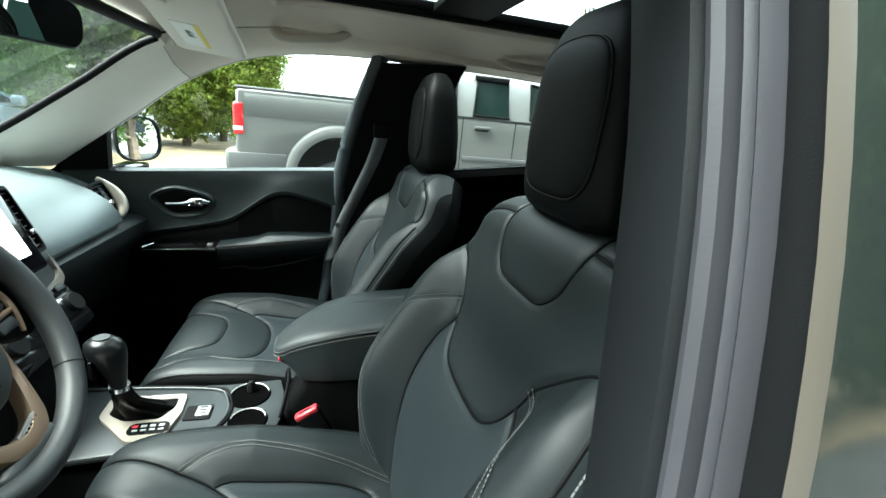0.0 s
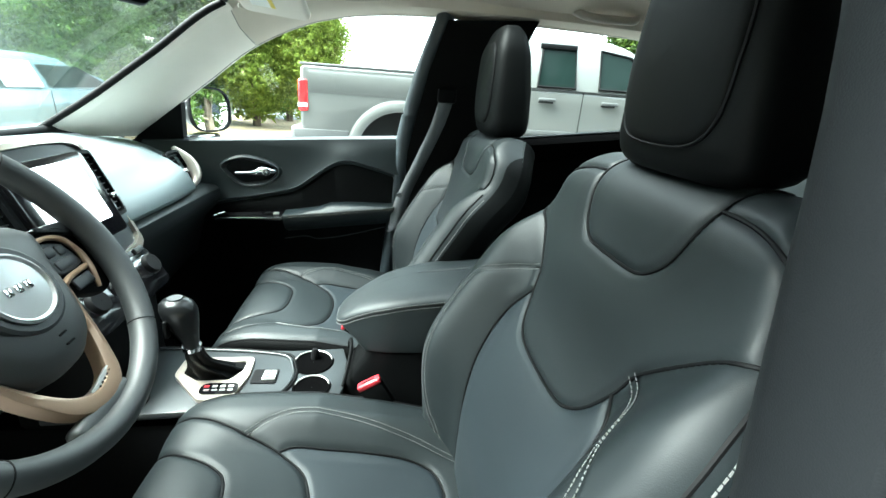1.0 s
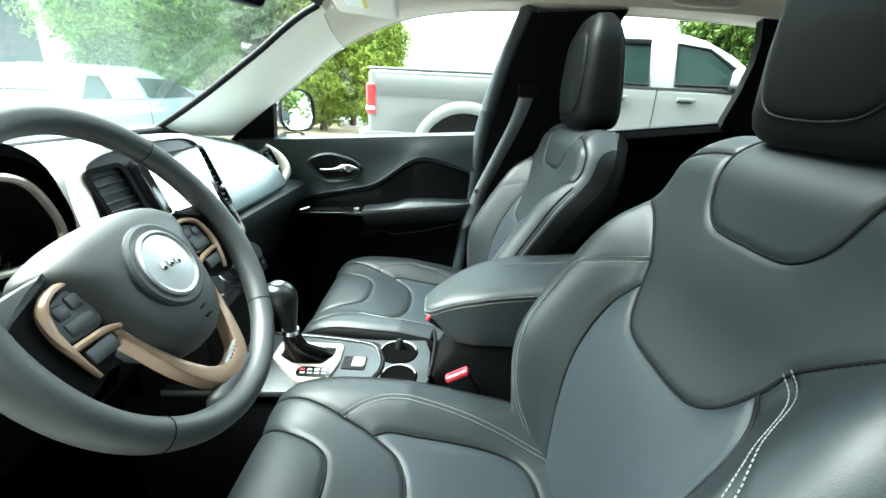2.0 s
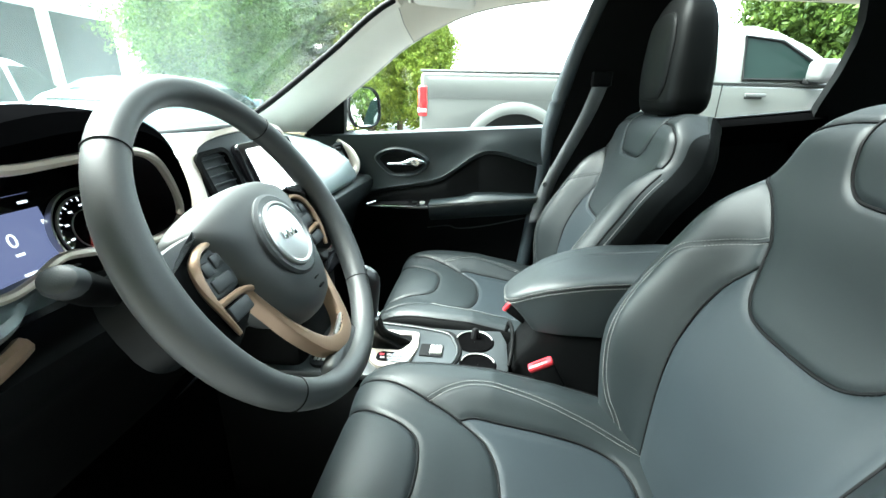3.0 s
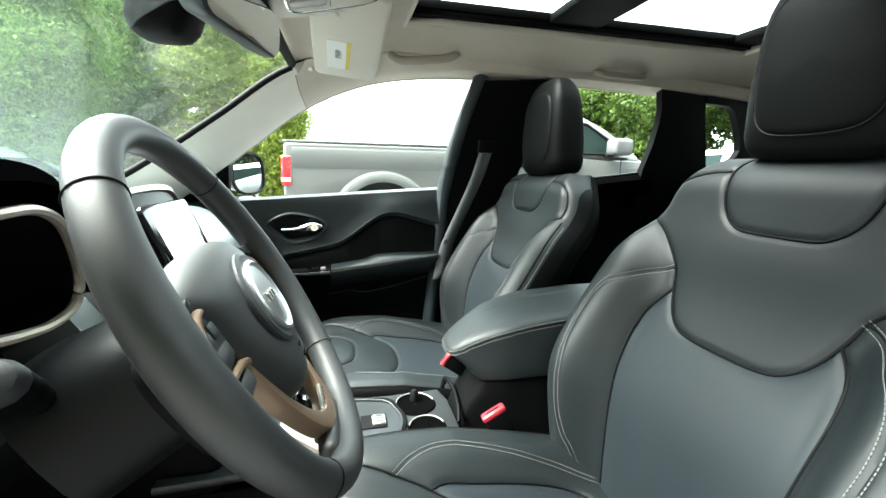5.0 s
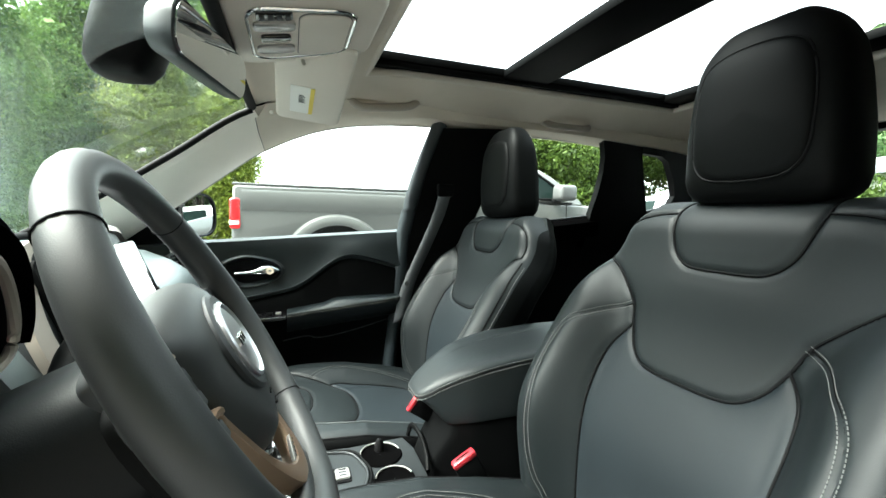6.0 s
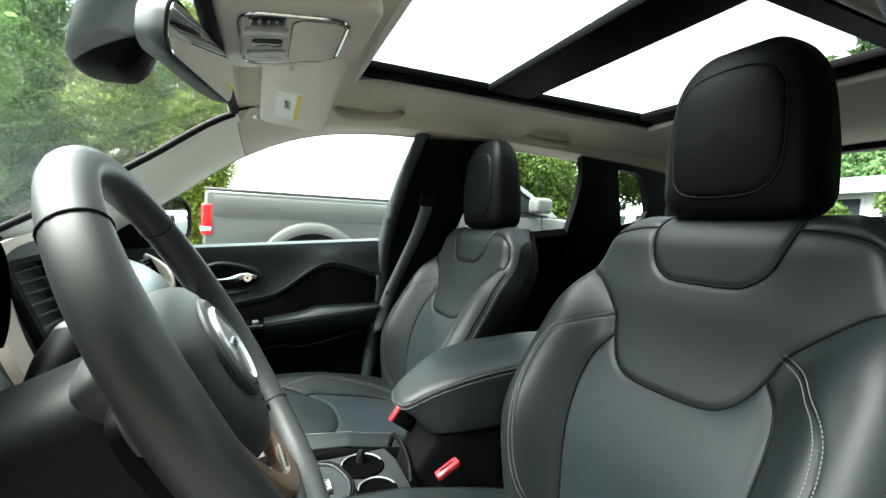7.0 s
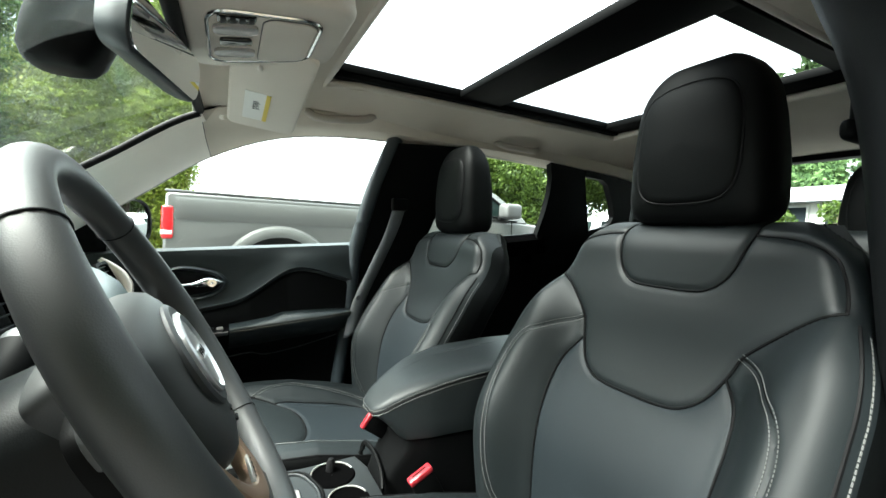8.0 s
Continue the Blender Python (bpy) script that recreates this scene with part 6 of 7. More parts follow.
def leaves(name, blobs, count, size, mat, seed, parent, label=""):
    """A crown of many small leaf sprays spread through soft clumps; blobs: (centre, radii, share)."""
    rng = np.random.default_rng(seed)
    cs, rs, sh = np.array([b[0] for b in blobs], float), np.array([b[1] for b in blobs], float), np.array([b[2] for b in blobs], float)
    which = rng.choice(len(blobs), count, p=sh / sh.sum())
    d = rng.normal(size=(count, 3))
    d /= np.linalg.norm(d, axis=1)[:, None]
    rad = rng.uniform(0.55, 1.05, count) ** 0.6
    clump = 0.82 + 0.2 * np.sin(d[:, 0] * 9 + which) * np.sin(d[:, 2] * 11 + d[:, 1] * 7)
    p = cs[which] + d * rs[which] * (rad * clump)[:, None]
    a = rng.normal(size=(count, 3))
    a[:, 2] -= 0.5
    a /= np.linalg.norm(a, axis=1)[:, None]
    b = np.cross(a, rng.normal(size=(count, 3)))
    b /= np.linalg.norm(b, axis=1)[:, None]
    ln = size * rng.uniform(0.6, 1.4, count)[:, None]
    wd = ln * rng.uniform(0.3, 0.5, count)[:, None]
    v = np.stack([p - a * ln * 0.5, p + b * wd * 0.5, p + a * ln * 0.5, p - b * wd * 0.5], 1).reshape(-1, 3)
    me = bpy.data.meshes.new(name)
    me.from_pydata(v.tolist(), [], [(4 * k, 4 * k + 1, 4 * k + 2, 4 * k + 3) for k in range(count)])
    me.materials.append(mat)
    ob = new(name, me)
    ob.parent = parent
    if label:
        ob["label"] = label
    return ob


def cypress(at, h, w, seed, mat=LEAF_DARK, count=7000, size=0.16, label="dense green conifer of the hedge", group="hedge trees"):
    tree = thing("conifer", label, "tree", group, at)
    part("trunk", tube([(0, 0, 0), (0.03, 0, h * 0.4), (0, 0, h * 0.9)], lambda t: 0.12 * (1 - 0.8 * t), 8), BARK, tree)
    rng = random.Random(seed)
    blobs = []
    for k in range(14):
        f = k / 13
        r = w * (0.55 + 0.45 * math.sin(math.pi * min(1, f * 0.75 + 0.2))) * (1 - 0.55 * f ** 3)
        blobs.append(((rng.uniform(-0.2, 0.2) * w, rng.uniform(-0.2, 0.2) * w, h * (0.115 + 0.845 * f)), (r, r, h * 0.11), r * r))
    leaves("crown", blobs, count, size, mat, seed, tree)
    leaves("inner_crown", [(c, (r[0] * 0.72, r[1] * 0.72, r[2]), s) for c, r, s in blobs], count // 5, size * 2.6, mat, seed + 500, tree)
    return tree


def broadleaf(at, h, w, seed, mat=LEAF_BRIGHT, count=12000, size=0.13, label="leafy green tree", group="far trees"):
    tree = thing("tree", label, "tree", group, at)
    rng = random.Random(seed)
    part("trunk", tube([(0, 0, 0), (0.05, 0.03, h * 0.3), (0, 0, h * 0.6)], lambda t: 0.16 * (1 - 0.6 * t), 8), BARK, tree)
    blobs = []
    for k in range(16):
        a = rng.uniform(0, 2 * math.pi)
        f = rng.uniform(0.25, 0.95)
        r = w * 0.7 * math.sin(math.pi * (0.12 + 0.8 * f)) * rng.uniform(0.3, 1)
        c = (r * math.cos(a), r * math.sin(a), h * f)
        if k < 6:
            part("limb", tube([(0, 0, h * 0.3), (c[0] * 0.5, c[1] * 0.5, h * (0.3 + f) / 2), c], lambda t: 0.06 * (1 - 0.8 * t), 6), BARK, tree)
        s = w * rng.uniform(0.28, 0.45)
        blobs.append((c, (s, s, s * 0.8), s * s))
    leaves("crown", blobs, count, size, mat, seed, tree)
    return tree


CYPRESS = [(-2.35, 12.8, 7.0, 1.15), (-4.15, 13.0, 7.6, 1.45), (-6.3, 13.5, 8.2, 1.75), (-3.7, 15.4, 9.6, 1.9), (-5.2, 16.8, 9.6, 2.0), (-6.0, 9.2, 6.5, 1.4), (-7.7, 9.6, 7.0, 1.6), (-8.6, 11.0, 7.5, 1.6)]
for k, (x, y, h, w) in enumerate(CYPRESS):
    cypress((x, y, 0), h, w, 11 + k, mat=LEAF_MID if k < 2 else LEAF_DEEP, count=50000, size=0.088 if k < 2 else 0.098 if k < 5 else 0.068)
# unseen hedge on the driver's side, its height set to block sky light
for k, (x, y, h, w) in enumerate(((-9, -7.2, 10.0, 2.4), (-5.9, -6.6, 11.5, 2.4), (-3.0, -6.3, 12.5, 2.4), (-0.2, -6.2, 13.0, 2.4), (2.6, -6.2, 13.0, 2.4), (5.4, -6.4, 12.5, 2.4), (8.0, -6.8, 12.0, 2.4), (10.8, -7.2, 11.0, 2.4))):
    cypress((x, y, 0), h, w, 71 + k, mat=LEAF_DARKENED, count=11000, size=0.32, label="unseen dark green conifer on the driver's side, raised to block sky light", group="side hedge trees")
for k, (x, y, h, w) in enumerate(((8.5, 13, 5.0, 3.0), (12, 14, 5.6, 3.4), (15.5, 12.5, 5.4, 3.0), (29, 13, 9, 4.5), (31, 8, 8.5, 4.5), (31, 2, 9, 4.5), (30, -4, 9, 4.5))):
    broadleaf((x, y, 0), h, w, 41 + k, mat=LEAF_BRIGHT if k < 3 else LEAF_DARK, count=34000 if k < 3 else 12000, size=0.17 if k < 3 else 0.3, label="leafy bright green tree behind the car park" if k < 3 else "tall dark green tree behind the low building")
for k, (x, y, h, w) in enumerate(((33.5, 18.2, 14.2, 2.4), (35.5, 16.4, 13.6, 2.2), (34.0, 13.8, 14.4, 2.4))):
    cypress((x, y, 0), h, w, 91 + k, mat=LEAF_DARKENED, count=6000, size=0.5, label="tall dark conifer far behind the car", group="far conifers")
for k, (x, y) in enumerate(((14, 3.0), (14.3, 4.6), (14.0, 6.2), (14.4, 7.8), (14.2, 9.4))):
    broadleaf((x, y, 0), 2.6, 1.3, 61 + k, count=2500, size=0.16, label="bright green shrub before the far building", group="shrubs")

# ---- soil bed, buildings, lamp ----
bm = bmesh.new()
for ring in (((-14, 6.9), (-0.6, 6.9), (-0.6, 15.5), (-14, 18)), ((-10, -11), (9, -11), (9, -4.2), (-10, -4.2))):
    bm.faces.new([bm.verts.new((x, y, 0.012)) for x, y in ring])
whole("soil_bed", bm, GRAVEL, "dry brown soil under the hedge trees", "ground", kind="structure", smooth=False)
SIDING = material("white_siding", (0.52, 0.52, 0.50), 0.6, grain=0.3, scale=12, vary=0.04)
ROOFING = material("grey_shingle", (0.22, 0.23, 0.25), 0.85, grain=0.6, scale=20, vary=0.2)
DARK_GLASS = material("dark_window_glass", (0.02, 0.025, 0.03), 0.06, vary=0.1, spec=0.1)


def house(label, x0, y0, x1, y1, h, openings, over=0.5, ridge=1.3):
    """A low building: walls, a hipped roof, and windows or doors on its faces; openings: (face, from, to, low, high)."""
    b = thing("building", label, "building", "buildings")
    part("wall", rbox(x0, y0, 0, x1, y1, h, 0), SIDING, b)
    cx, cy = (x0 + x1) / 2, (y0 + y1) / 2
    eave = [(x0 - over, y0 - over), (x1 + over, y0 - over), (x1 + over, y1 + over), (x0 - over, y1 + over)]
    rows = [[(x, y, h - 0.12) for x, y in eave], [(x, y, h + 0.05) for x, y in eave], [(cx + (x - cx) * 0.25, cy + (y - cy) * 0.25, h + ridge) for x, y in eave]]
    part("roof", from_grid(rows, closed=True, cap=True), ROOFING, b, smooth=False)
    for face, a, c, lo, hi in openings:
        if face == "x0":
            box, pane = (x0 - 0.06, a - 0.08, lo - 0.08, x0 + 0.02, c + 0.08, hi + 0.08), (x0 - 0.075, a, lo, x0 - 0.02, c, hi)
        elif face == "x1":
            box, pane = (x1 - 0.02, a - 0.08, lo - 0.08, x1 + 0.06, c + 0.08, hi + 0.08), (x1 + 0.02, a, lo, x1 + 0.075, c, hi)
        else:
            box, pane = (a - 0.08, y0 - 0.06, lo - 0.08, c + 0.08, y0 + 0.02, hi + 0.08), (a, y0 - 0.075, lo, c, y0 - 0.02, hi)
        w = part("window", rbox(*box, 0.01, 1), SIDING, b)
        part("pane", rbox(*pane, 0, 1), DARK_GLASS, w)
    return b


house("white building with a dark shopfront beyond the windshield", -22, 2.0, -12.5, 13.2, 5.4, [("x1", 2.6, 5.4, 0.3, 3.2), ("x1", 5.8, 8.6, 0.3, 3.2), ("x1", 9.0, 10.6, 0.3, 3.2), ("x1", 11.0, 13.0, 0.3, 3.2)])
house("low white building with grey roof behind the trees", 19, 2.5, 26, 13, 3.2, [("x0", 3.4, 4.6, 0.9, 2.9), ("x0", 5.4, 6.8, 0.4, 2.9), ("x0", 7.4, 8.2, 0.4, 2.9), ("x0", 9.0, 10.4, 0.9, 2.9)], 0.6, 0.8)
broadleaf((15.5, 8.2, 0), 5.2, 1.5, 81, count=5000, size=0.16, label="bright green young tree before the low building", group="shrubs")
lamp = thing("street_lamp", "slim grey street lamp with a white globe", "street lamp", at=(9.6, 11.0, 0))
part("pole", tube([(0, 0, 0), (0, 0, 5.0)], lambda t: 0.07 - 0.02 * t, 10), SILVER, lamp)
part("globe", lathe([(0.001, 2.85), (0.14, 2.9), (0.2, 3.05), (0.14, 3.2), (0.001, 3.25)], 20, m=pose(0.45, 0, 0)), PAPER, lamp)
part("bracket", tube([(0, 0, 3.05), (0.3, 0, 3.05)], 0.025, 8), SILVER, lamp)

# the car's own bonnet before the windshield
rows = []
for x, z in ((-1.42, 1.06), (-1.6, 1.05), (-1.9, 1.02), (-2.2, 0.96), (-2.4, 0.86), (-2.45, 0.6)):
    rows.append([(x, CY + y, z - 0.06 * abs(y / 0.75) ** 3) for y in np.linspace(-0.78, 0.78, 13)])
whole("trim_bonnet", from_grid(rows), BODY, "pale painted bonnet of the car", "bonnet", kind="structure")


# ---- vehicles ----
TYRE = material("tyre_rubber", (0.02, 0.02, 0.021), 0.8, grain=0.3, scale=80)
WELL = material("wheel_well", (0.006, 0.006, 0.006), 0.9)
TINT = material("tinted_window", (0.006, 0.011, 0.010), 0.06, vary=0.1, spec=0.04)
HEADLAMP = material("lamp_lens", (0.6, 0.62, 0.64), 0.08, coat=0.5)
TAIL = material("red_lamp", (0.62, 0.02, 0.025), 0.12, coat=0.6)


def road_wheel(parent, x, y, z, r, w, rim_mat):
    m = pose(x, y, z, 90, 0, 0)
    tyre = part("wheel", lathe([(r * 0.62, -w / 2), (r * 0.9, -w / 2), (r, -w * 0.32), (r, w * 0.32), (r * 0.9, w / 2), (r * 0.62, w / 2), (r * 0.62, -w / 2)], 32, m=m), TYRE, parent)
    part("rim", lathe([(r * 0.64, w * 0.3), (r * 0.6, w * 0.42), (r * 0.5, w * 0.2), (r * 0.2, w * 0.25), (0.001, w * 0.3)], 28, m=m), rim_mat, tyre)
    for k in range(5):
        part("rim_spoke", rbox(r * 0.1, -r * 0.07, w * 0.22, r * 0.58, r * 0.07, w * 0.38, 0.01, 1, m=m @ pose(0, 0, 0, 0, 0, 72 * k)), rim_mat, tyre)
    return tyre


def body_side(outline, arches, y0, depth, belly):
    """A slab with a side outline (x, z) and round wheel openings, y0 to y0 + depth, rounded at its upper edges."""
    pts = list(outline)
    base = []
    for cx, cz, r in sorted(arches, key=lambda a: -a[0]):
        for k in range(17):
            a = math.pi * k / 16
            base.append((cx + r * math.cos(a), cz + r * math.sin(a)))
    base = [(x, max(z, belly)) for x, z in base]
    loop = pts + base
    bm = bmesh.new()
    f = bm.faces.new([bm.verts.new((x, 0, z)) for x, z in loop])
    out = bmesh.ops.extrude_face_region(bm, geom=[f])
    bmesh.ops.translate(bm, verts=[v for v in out["geom"] if isinstance(v, bmesh.types.BMVert)], vec=(0, depth, 0))
    bmesh.ops.recalc_face_normals(bm, faces=bm.faces[:])
    rim_edges = [e for e in bm.edges if abs(e.verts[0].co.y - e.verts[1].co.y) < 1e-6]
    bmesh.ops.bevel(bm, geom=rim_edges, offset=0.035, segments=3, affect="EDGES", profile=0.5)
    bmesh.ops.translate(bm, verts=bm.verts[:], vec=(0, y0, 0))
    return bm


TRUCK_PAINT = material("pewter_truck_paint", (0.125, 0.125, 0.122), 0.34, metal=0.35, coat=0.5, vary=0.03)
TRUCK_TRIM = material("pewter_truck_trim", (0.065, 0.065, 0.066), 0.45, vary=0.05)
truck = thing("pickup_truck", "pewter grey four-door pickup truck parked beside the car", "pickup truck")
TY = 4.05
part("bed", body_side([(-1.2, 0.62), (-1.2, 1.0), (-1.185, 1.47), (-1.15, 1.5), (0.9, 1.5), (0.93, 1.46), (0.93, 0.60), (0.6, 0.58)], [(-0.14, 0.62, 0.50)], TY, 1.95, 0.58), TRUCK_PAINT, truck)
part("bed_rail", rbox(-1.19, TY + 0.005, 1.497, 0.92, TY + 0.10, 1.52, 0.008), TRUCK_PAINT, truck)
arch = []
for k in range(25):
    a = math.pi * (k / 24)
    c, s_ = math.cos(a), math.sin(a)
    arch.append([(-0.14 + 0.475 * c, TY + 0.01, 0.62 + 0.475 * s_), (-0.14 + 0.475 * c, TY - 0.06, 0.62 + 0.475 * s_), (-0.14 + 0.52 * c, TY - 0.07, 0.62 + 0.52 * s_), (-0.14 + 0.57 * c, TY - 0.05, 0.62 + 0.57 * s_), (-0.14 + 0.60 * c, TY + 0.01, 0.62 + 0.60 * s_)])
part("wheel_arch", from_grid(arch), TRUCK_PAINT, truck, "flared wheel arch")
part("wheel_well", rbox(-0.66, TY + 0.12, 0.55, 0.38, TY + 1.8, 1.2, 0), WELL, truck)
road_wheel(truck, -0.14, TY + 0.14, 0.41, 0.41, 0.27, SILVER)
road_wheel(truck, -0.14, TY + 1.81, 0.41, 0.41, 0.27, SILVER)
road_wheel(truck, 3.45, TY + 0.14, 0.41, 0.41, 0.27, SILVER)
road_wheel(truck, 3.45, TY + 1.81, 0.41, 0.41, 0.27, SILVER)
part("cab", body_side([(0.97, 0.56), (0.97, 1.40), (1.0, 1.44), (3.05, 1.42), (3.3, 1.40), (4.25, 1.30), (4.42, 1.2), (4.45, 0.62), (4.2, 0.58)], [(3.45, 0.62, 0.5)], TY, 1.95, 0.56), TRUCK_PAINT, truck)
house_rows = []
for z, x0, x1, inset in ((1.42, 0.99, 3.24, 0.02), (1.6, 1.0, 3.04, 0.07), (1.8, 1.03, 2.76, 0.14), (1.93, 1.08, 2.50, 0.2), (1.99, 1.16, 2.32, 0.28), (2.01, 1.3, 2.1, 0.45)):
    house_rows.append([(x0, TY + inset, z), (x0 + 0.08, TY + inset - 0.012, z), (x1 - 0.12, TY + inset - 0.012, z), (x1, TY + inset + 0.12, z), (x1, TY + 1.95 - inset, z), (x0, TY + 1.95 - inset, z)])
part("cab_roof", from_grid(house_rows, closed=True, cap=True), TRUCK_PAINT, truck)


def truck_window(pts, name="window"):
    y_at = lambda z: TY - 0.018 + np.interp(z, [1.42, 1.6, 1.8, 1.93], [0.02, 0.07, 0.14, 0.2])
    bm = bmesh.new()
    a = [bm.verts.new((x, y_at(z) - 0.006, z)) for x, z in pts]
    b = [bm.verts.new((x, y_at(z) + 0.03, z)) for x, z in pts]
    bm.faces.new(a)
    for i in range(len(pts)):
        j = (i + 1) % len(pts)
        bm.faces.new((a[i], b[i], b[j], a[j]))
    w = part(name, bm, TINT, truck, "dark window glass", smooth=False)
    loop = [(x, y_at(z) - 0.008, z) for x, z in pts]
    part("window_frame", tube(loop, 0.016, 6, closed=True), RUBBER, w)
    return w


truck_window([(1.04, 1.47), (1.12, 1.47), (1.14, 1.86), (1.10, 1.86)])
truck_window([(1.34, 1.47), (1.78, 1.47), (1.78, 1.88), (1.40, 1.88)])
truck_window([(2.06, 1.48), (2.84, 1.48), (2.72, 1.64), (2.42, 1.84), (2.08, 1.885)])
part("window_visor", tube([(1.36, TY + 0.135, 1.885), (1.78, TY + 0.135, 1.89)], 0.018, 8, flat=1.6), RUBBER, truck)
for x0, x1 in ((1.24, 1.38), (1.98, 2.14)):
    h_part = part("door_handle", rbox(x0 + 0.12, TY - 0.045, 1.315, x0 + 0.32, TY - 0.012, 1.35, 0.012), TRUCK_TRIM, truck)
    part("handle_bowl", rbox(x0 + 0.13, TY - 0.006, 1.295, x0 + 0.30, TY + 0.002, 1.33, 0.004), WELL, h_part)
for x in (1.22, 1.88, 2.86):
    part("door_gap", rbox(x - 0.005, TY - 0.003, 0.66, x + 0.005, TY + 0.01, 1.44, 0), WELL, truck)
part("door_gap", rbox(1.0, TY - 0.004, 1.425, 2.95, TY + 0.01, 1.445, 0), WELL, truck)
part("side_moulding", rbox(1.25, TY - 0.02, 0.95, 2.84, TY + 0.01, 1.0, 0.006), TRUCK_TRIM, truck)
part("bed_gap", rbox(0.93, TY + 0.04, 0.62, 0.97, TY + 1.9, 1.46, 0), WELL, truck)
part("side_mirror", rbox(2.60, TY - 0.24, 1.46, 2.86, TY - 0.02, 1.66, 0.05, 3), TRUCK_TRIM, truck)
part("mirror_arm", rbox(2.62, TY - 0.08, 1.44, 2.72, TY + 0.06, 1.50, 0.02), RUBBER, truck)
part("tail_lamp", rbox(-1.215, TY - 0.012, 1.04, -1.11, TY + 0.12, 1.36, 0.025, 3), TAIL, truck, "tall red tail lamp")
part("reverse_lamp", rbox(-1.219, TY - 0.014, 1.08, -1.12, TY + 0.1, 1.13, 0.01), HEADLAMP, truck)
part("rear_bumper", rbox(-1.31, TY + 0.0, 0.66, -1.16, TY + 1.95, 0.89, 0.04, 3), TRUCK_PAINT, truck)
part("bumper_corner", rbox(-1.27, TY - 0.016, 0.62, -0.70, TY + 0.04, 0.865, 0.012, 2), TRUCK_TRIM, truck)
shoulder = [[(x, TY + y, z) for y, z in ((0.004, 1.225), (-0.010, 1.25), (-0.017, 1.30), (-0.017, 1.36), (-0.010, 1.42), (0.004, 1.46), (0.026, 1.49), (0.055, 1.508))] for x in np.linspace(-1.10, 0.92, 6)]
part("bed_shoulder", from_grid(shoulder), TRUCK_PAINT, truck, "rounded upper edge of the cargo bed")
part("valance", rbox(-1.2, TY + 0.03, 0.60, -0.66, TY + 0.1, 0.75, 0.01), RUBBER, truck)


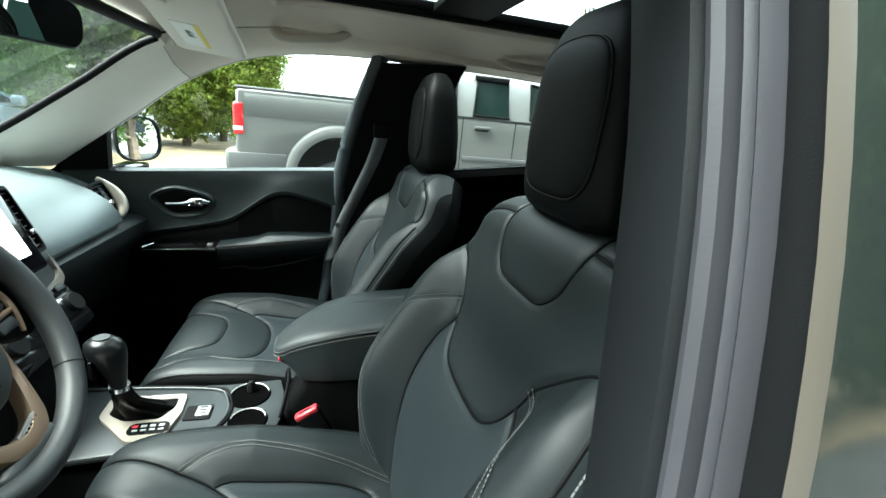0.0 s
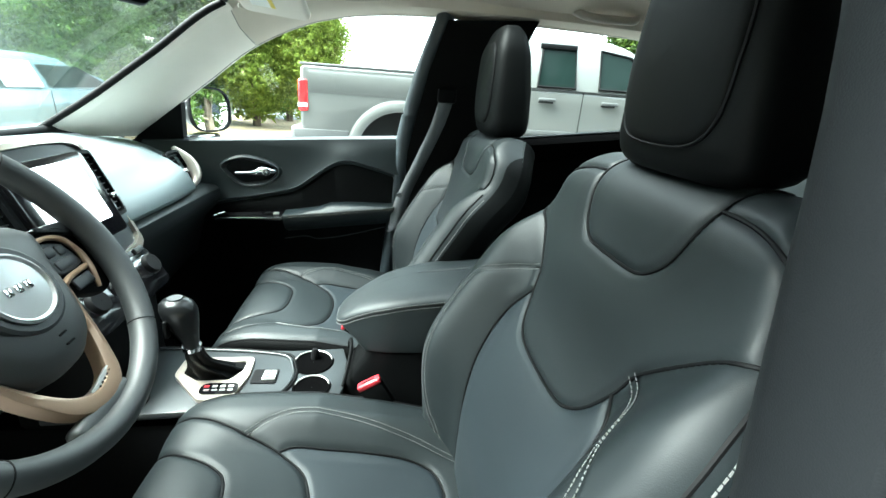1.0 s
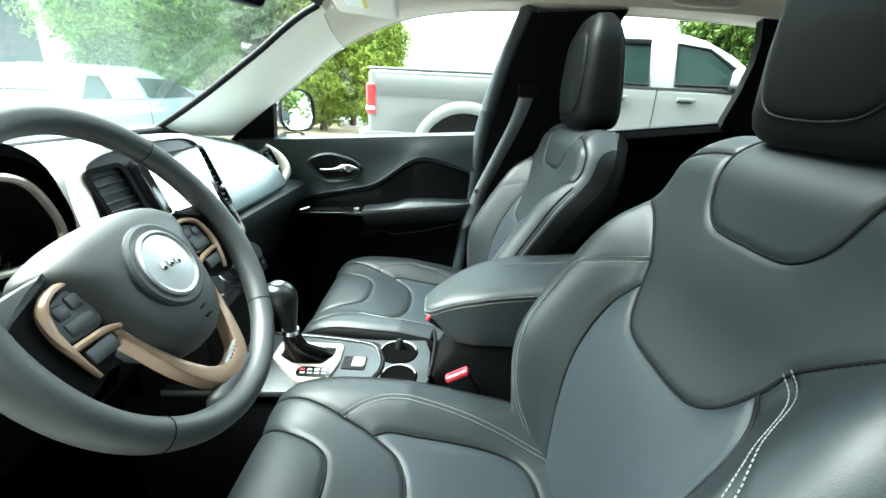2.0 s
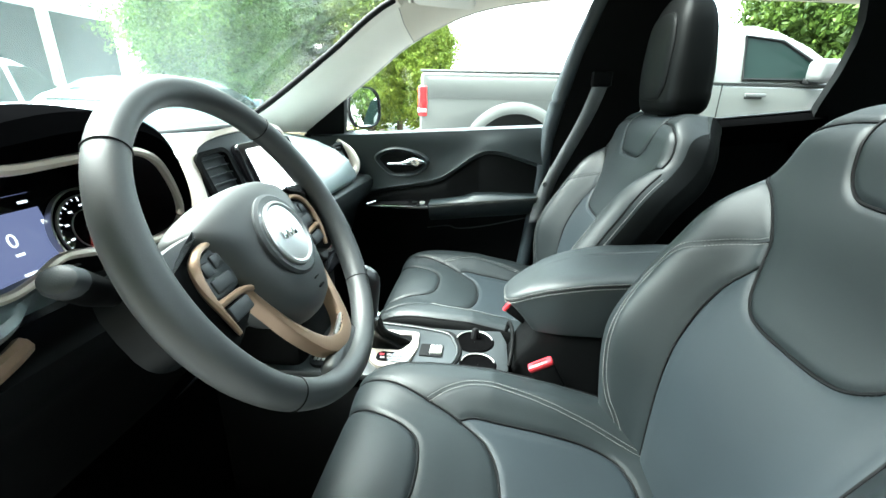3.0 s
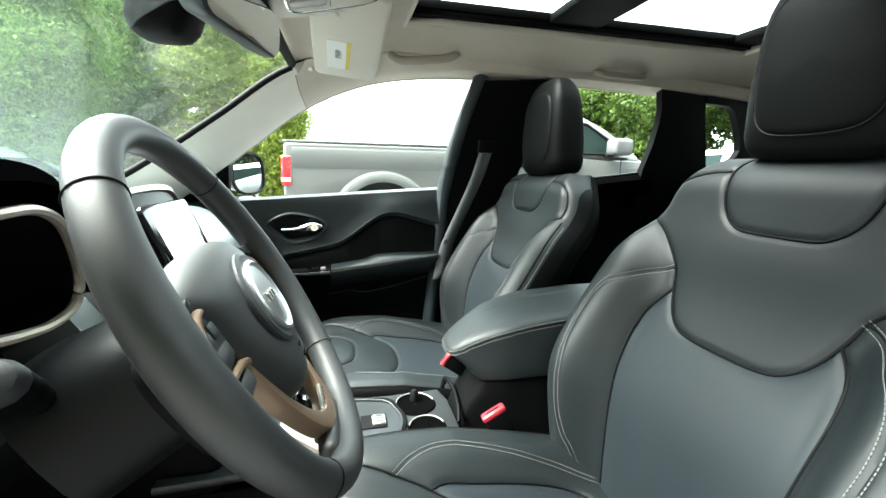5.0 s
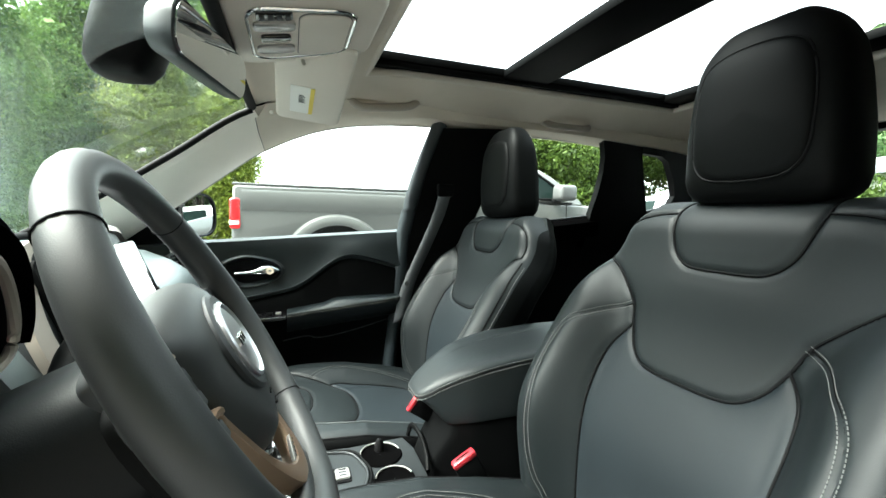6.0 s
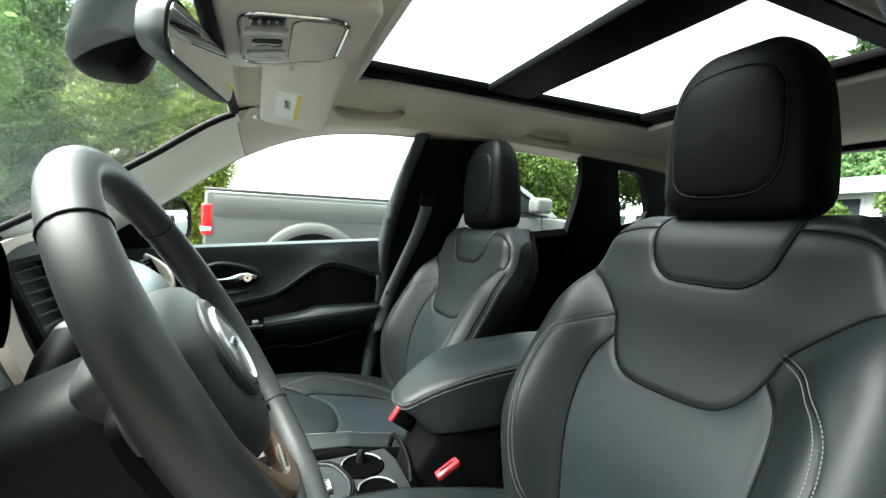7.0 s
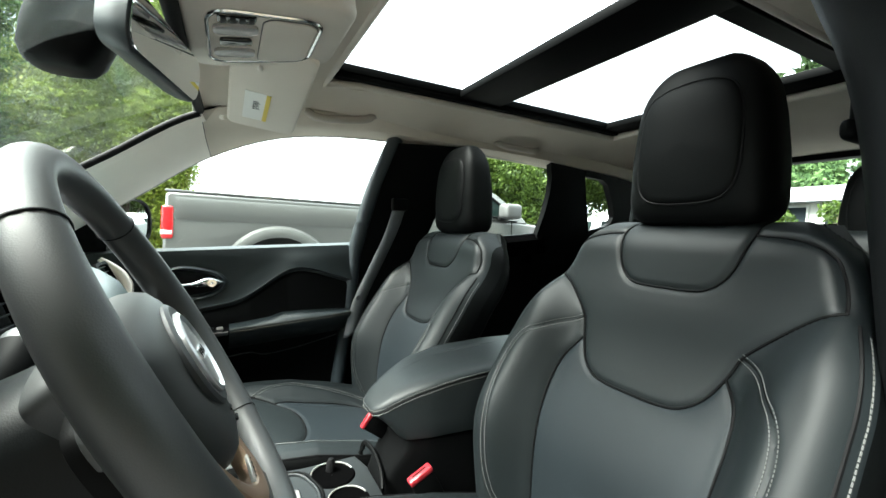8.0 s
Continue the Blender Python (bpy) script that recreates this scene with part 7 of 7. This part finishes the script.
def saloon(name, label, at, turn, paint, roof, length, height, wagon=False, cab=0.0):
    """A parked car along its own x axis: lower body, glass house, windows, wheels, lamps."""
    car = thing(name, label, "car", "parked cars", at)
    car.rotation_euler = (0, 0, radians(turn))
    L, W = length, 1.8
    rear = [(-L / 2, 0.45), (-L / 2 - 0.02, 0.75), (-L / 2 + 0.05, 0.95), (-L / 2 + 0.5, 1.0)]
    front = [(L / 2 - 1.1, 0.97), (L / 2 - 0.3, 0.86), (L / 2 - 0.02, 0.7), (L / 2, 0.4)]
    outline = [(x, z) for x, z in rear + front]
    bm = body_side(outline[::1] + [(L / 2 - 0.1, 0.25)], [(L / 2 - 0.85, 0.33, 0.36), (-L / 2 + 0.85, 0.33, 0.36)], -W / 2, W, 0.25)
    part("body", bm, paint, car)
    r0 = -L / 2 + (0.1 if wagon else 0.75)
    rows = []
    nose = L / 2 + cab
    for z, xa, xb, inset in ((0.95, r0 - 0.15, nose - 0.95, 0.03), (1.15, r0 + 0.08, nose - 1.35, 0.10), (height - 0.16, r0 + 0.45, nose - 1.85, 0.2), (height - 0.05, r0 + 0.7, nose - 2.05, 0.27), (height, r0 + 1.0, nose - 2.3, 0.4)):
        rows.append([(xa, -W / 2 + inset, z), (xb - 0.1, -W / 2 + inset, z), (xb, -W / 2 + inset + 0.12, z), (xb, W / 2 - inset - 0.12, z), (xb - 0.1, W / 2 - inset, z), (xa, W / 2 - inset, z)])
    part("roof", from_grid(rows, closed=True, cap=True), roof, car)
    for xa, xb in ((nose - 1.22, nose - 1.80), (r0 + 0.0, r0 + 0.40)):
        bm = bmesh.new()
        bm.faces.new([bm.verts.new(p) for p in ((xa, -0.66, 1.1), (xa, 0.66, 1.1), (xb, 0.52, height - 0.17), (xb, -0.52, height - 0.17))])
        part("windscreen", bm, TINT, car, smooth=False)
    for s in (-1, 1):
        for xa, xb, xc, xd in ((r0 + 0.2, -0.05, -0.05, r0 + 0.55), (0.05, nose - 1.3, nose - 1.85, 0.05)):
            ys = (s * (W / 2 - 0.025), s * (W / 2 - 0.175))
            bm = bmesh.new()
            bm.faces.new([bm.verts.new(p) for p in ((xa, ys[0], 1.0), (xb, ys[0], 1.0), (xc, ys[1], height - 0.15), (xd, ys[1], height - 0.15))])
            part("window", bm, TINT, car, smooth=False)
        part("side_mirror", rbox(nose - 1.5, s * 0.98 - 0.08, 0.98, nose - 1.34, s * 0.98 + 0.08, 1.12, 0.03), paint, car)
        part("door_gap", rbox(0.0, s * (W / 2 + 0.002) - 0.003, 0.35, 0.012, s * (W / 2 + 0.002) + 0.003, 0.98, 0), WELL, car)
        part("headlamp", rbox(L / 2 - 0.32, s * 0.68 - 0.18, 0.66, L / 2 + 0.0, s * 0.68 + 0.18, 0.8, 0.04), HEADLAMP, car)
        part("tail_lamp", rbox(-L / 2 - 0.03, s * 0.68 - 0.18, 0.75, -L / 2 + 0.2, s * 0.68 + 0.18, 0.9, 0.03), TAIL, car)
        for x in (L / 2 - 0.85, -L / 2 + 0.85):
            road_wheel(car, x, s * (W / 2 - 0.12), 0.32, 0.32, 0.2, SILVER)
    return car


SKY_PAINT = material("pale_blue_paint", (0.14, 0.20, 0.23), 0.25, metal=0.2, coat=0.6, vary=0.03)
WHITE_PAINT = material("white_car_paint", (0.78, 0.78, 0.78), 0.25, coat=0.6, vary=0.02)
sedan = saloon("car", "pale blue saloon with a white sheet in its window", (-6.05, 6.45, 0), 90, SKY_PAINT, SKY_PAINT, 4.5, 1.45, cab=0.55)
part("window_sheet", rbox(-0.76, -0.012, 0.0, -0.11, 0.0, 0.36, 0.003, m=pose(0, -0.896, 1.0, -23, 0, 0)), PAPER, sedan, "white paper sheet behind the side window")
saloon("car", "white estate car parked before the building", (-9.6, 6.4, 0), 90, WHITE_PAINT, WHITE_PAINT, 4.7, 1.75, True)
saloon("car", "white van parked beyond the quarter window", (10.5, 8.6, 0), 0, WHITE_PAINT, WHITE_PAINT, 4.8, 1.95, True)
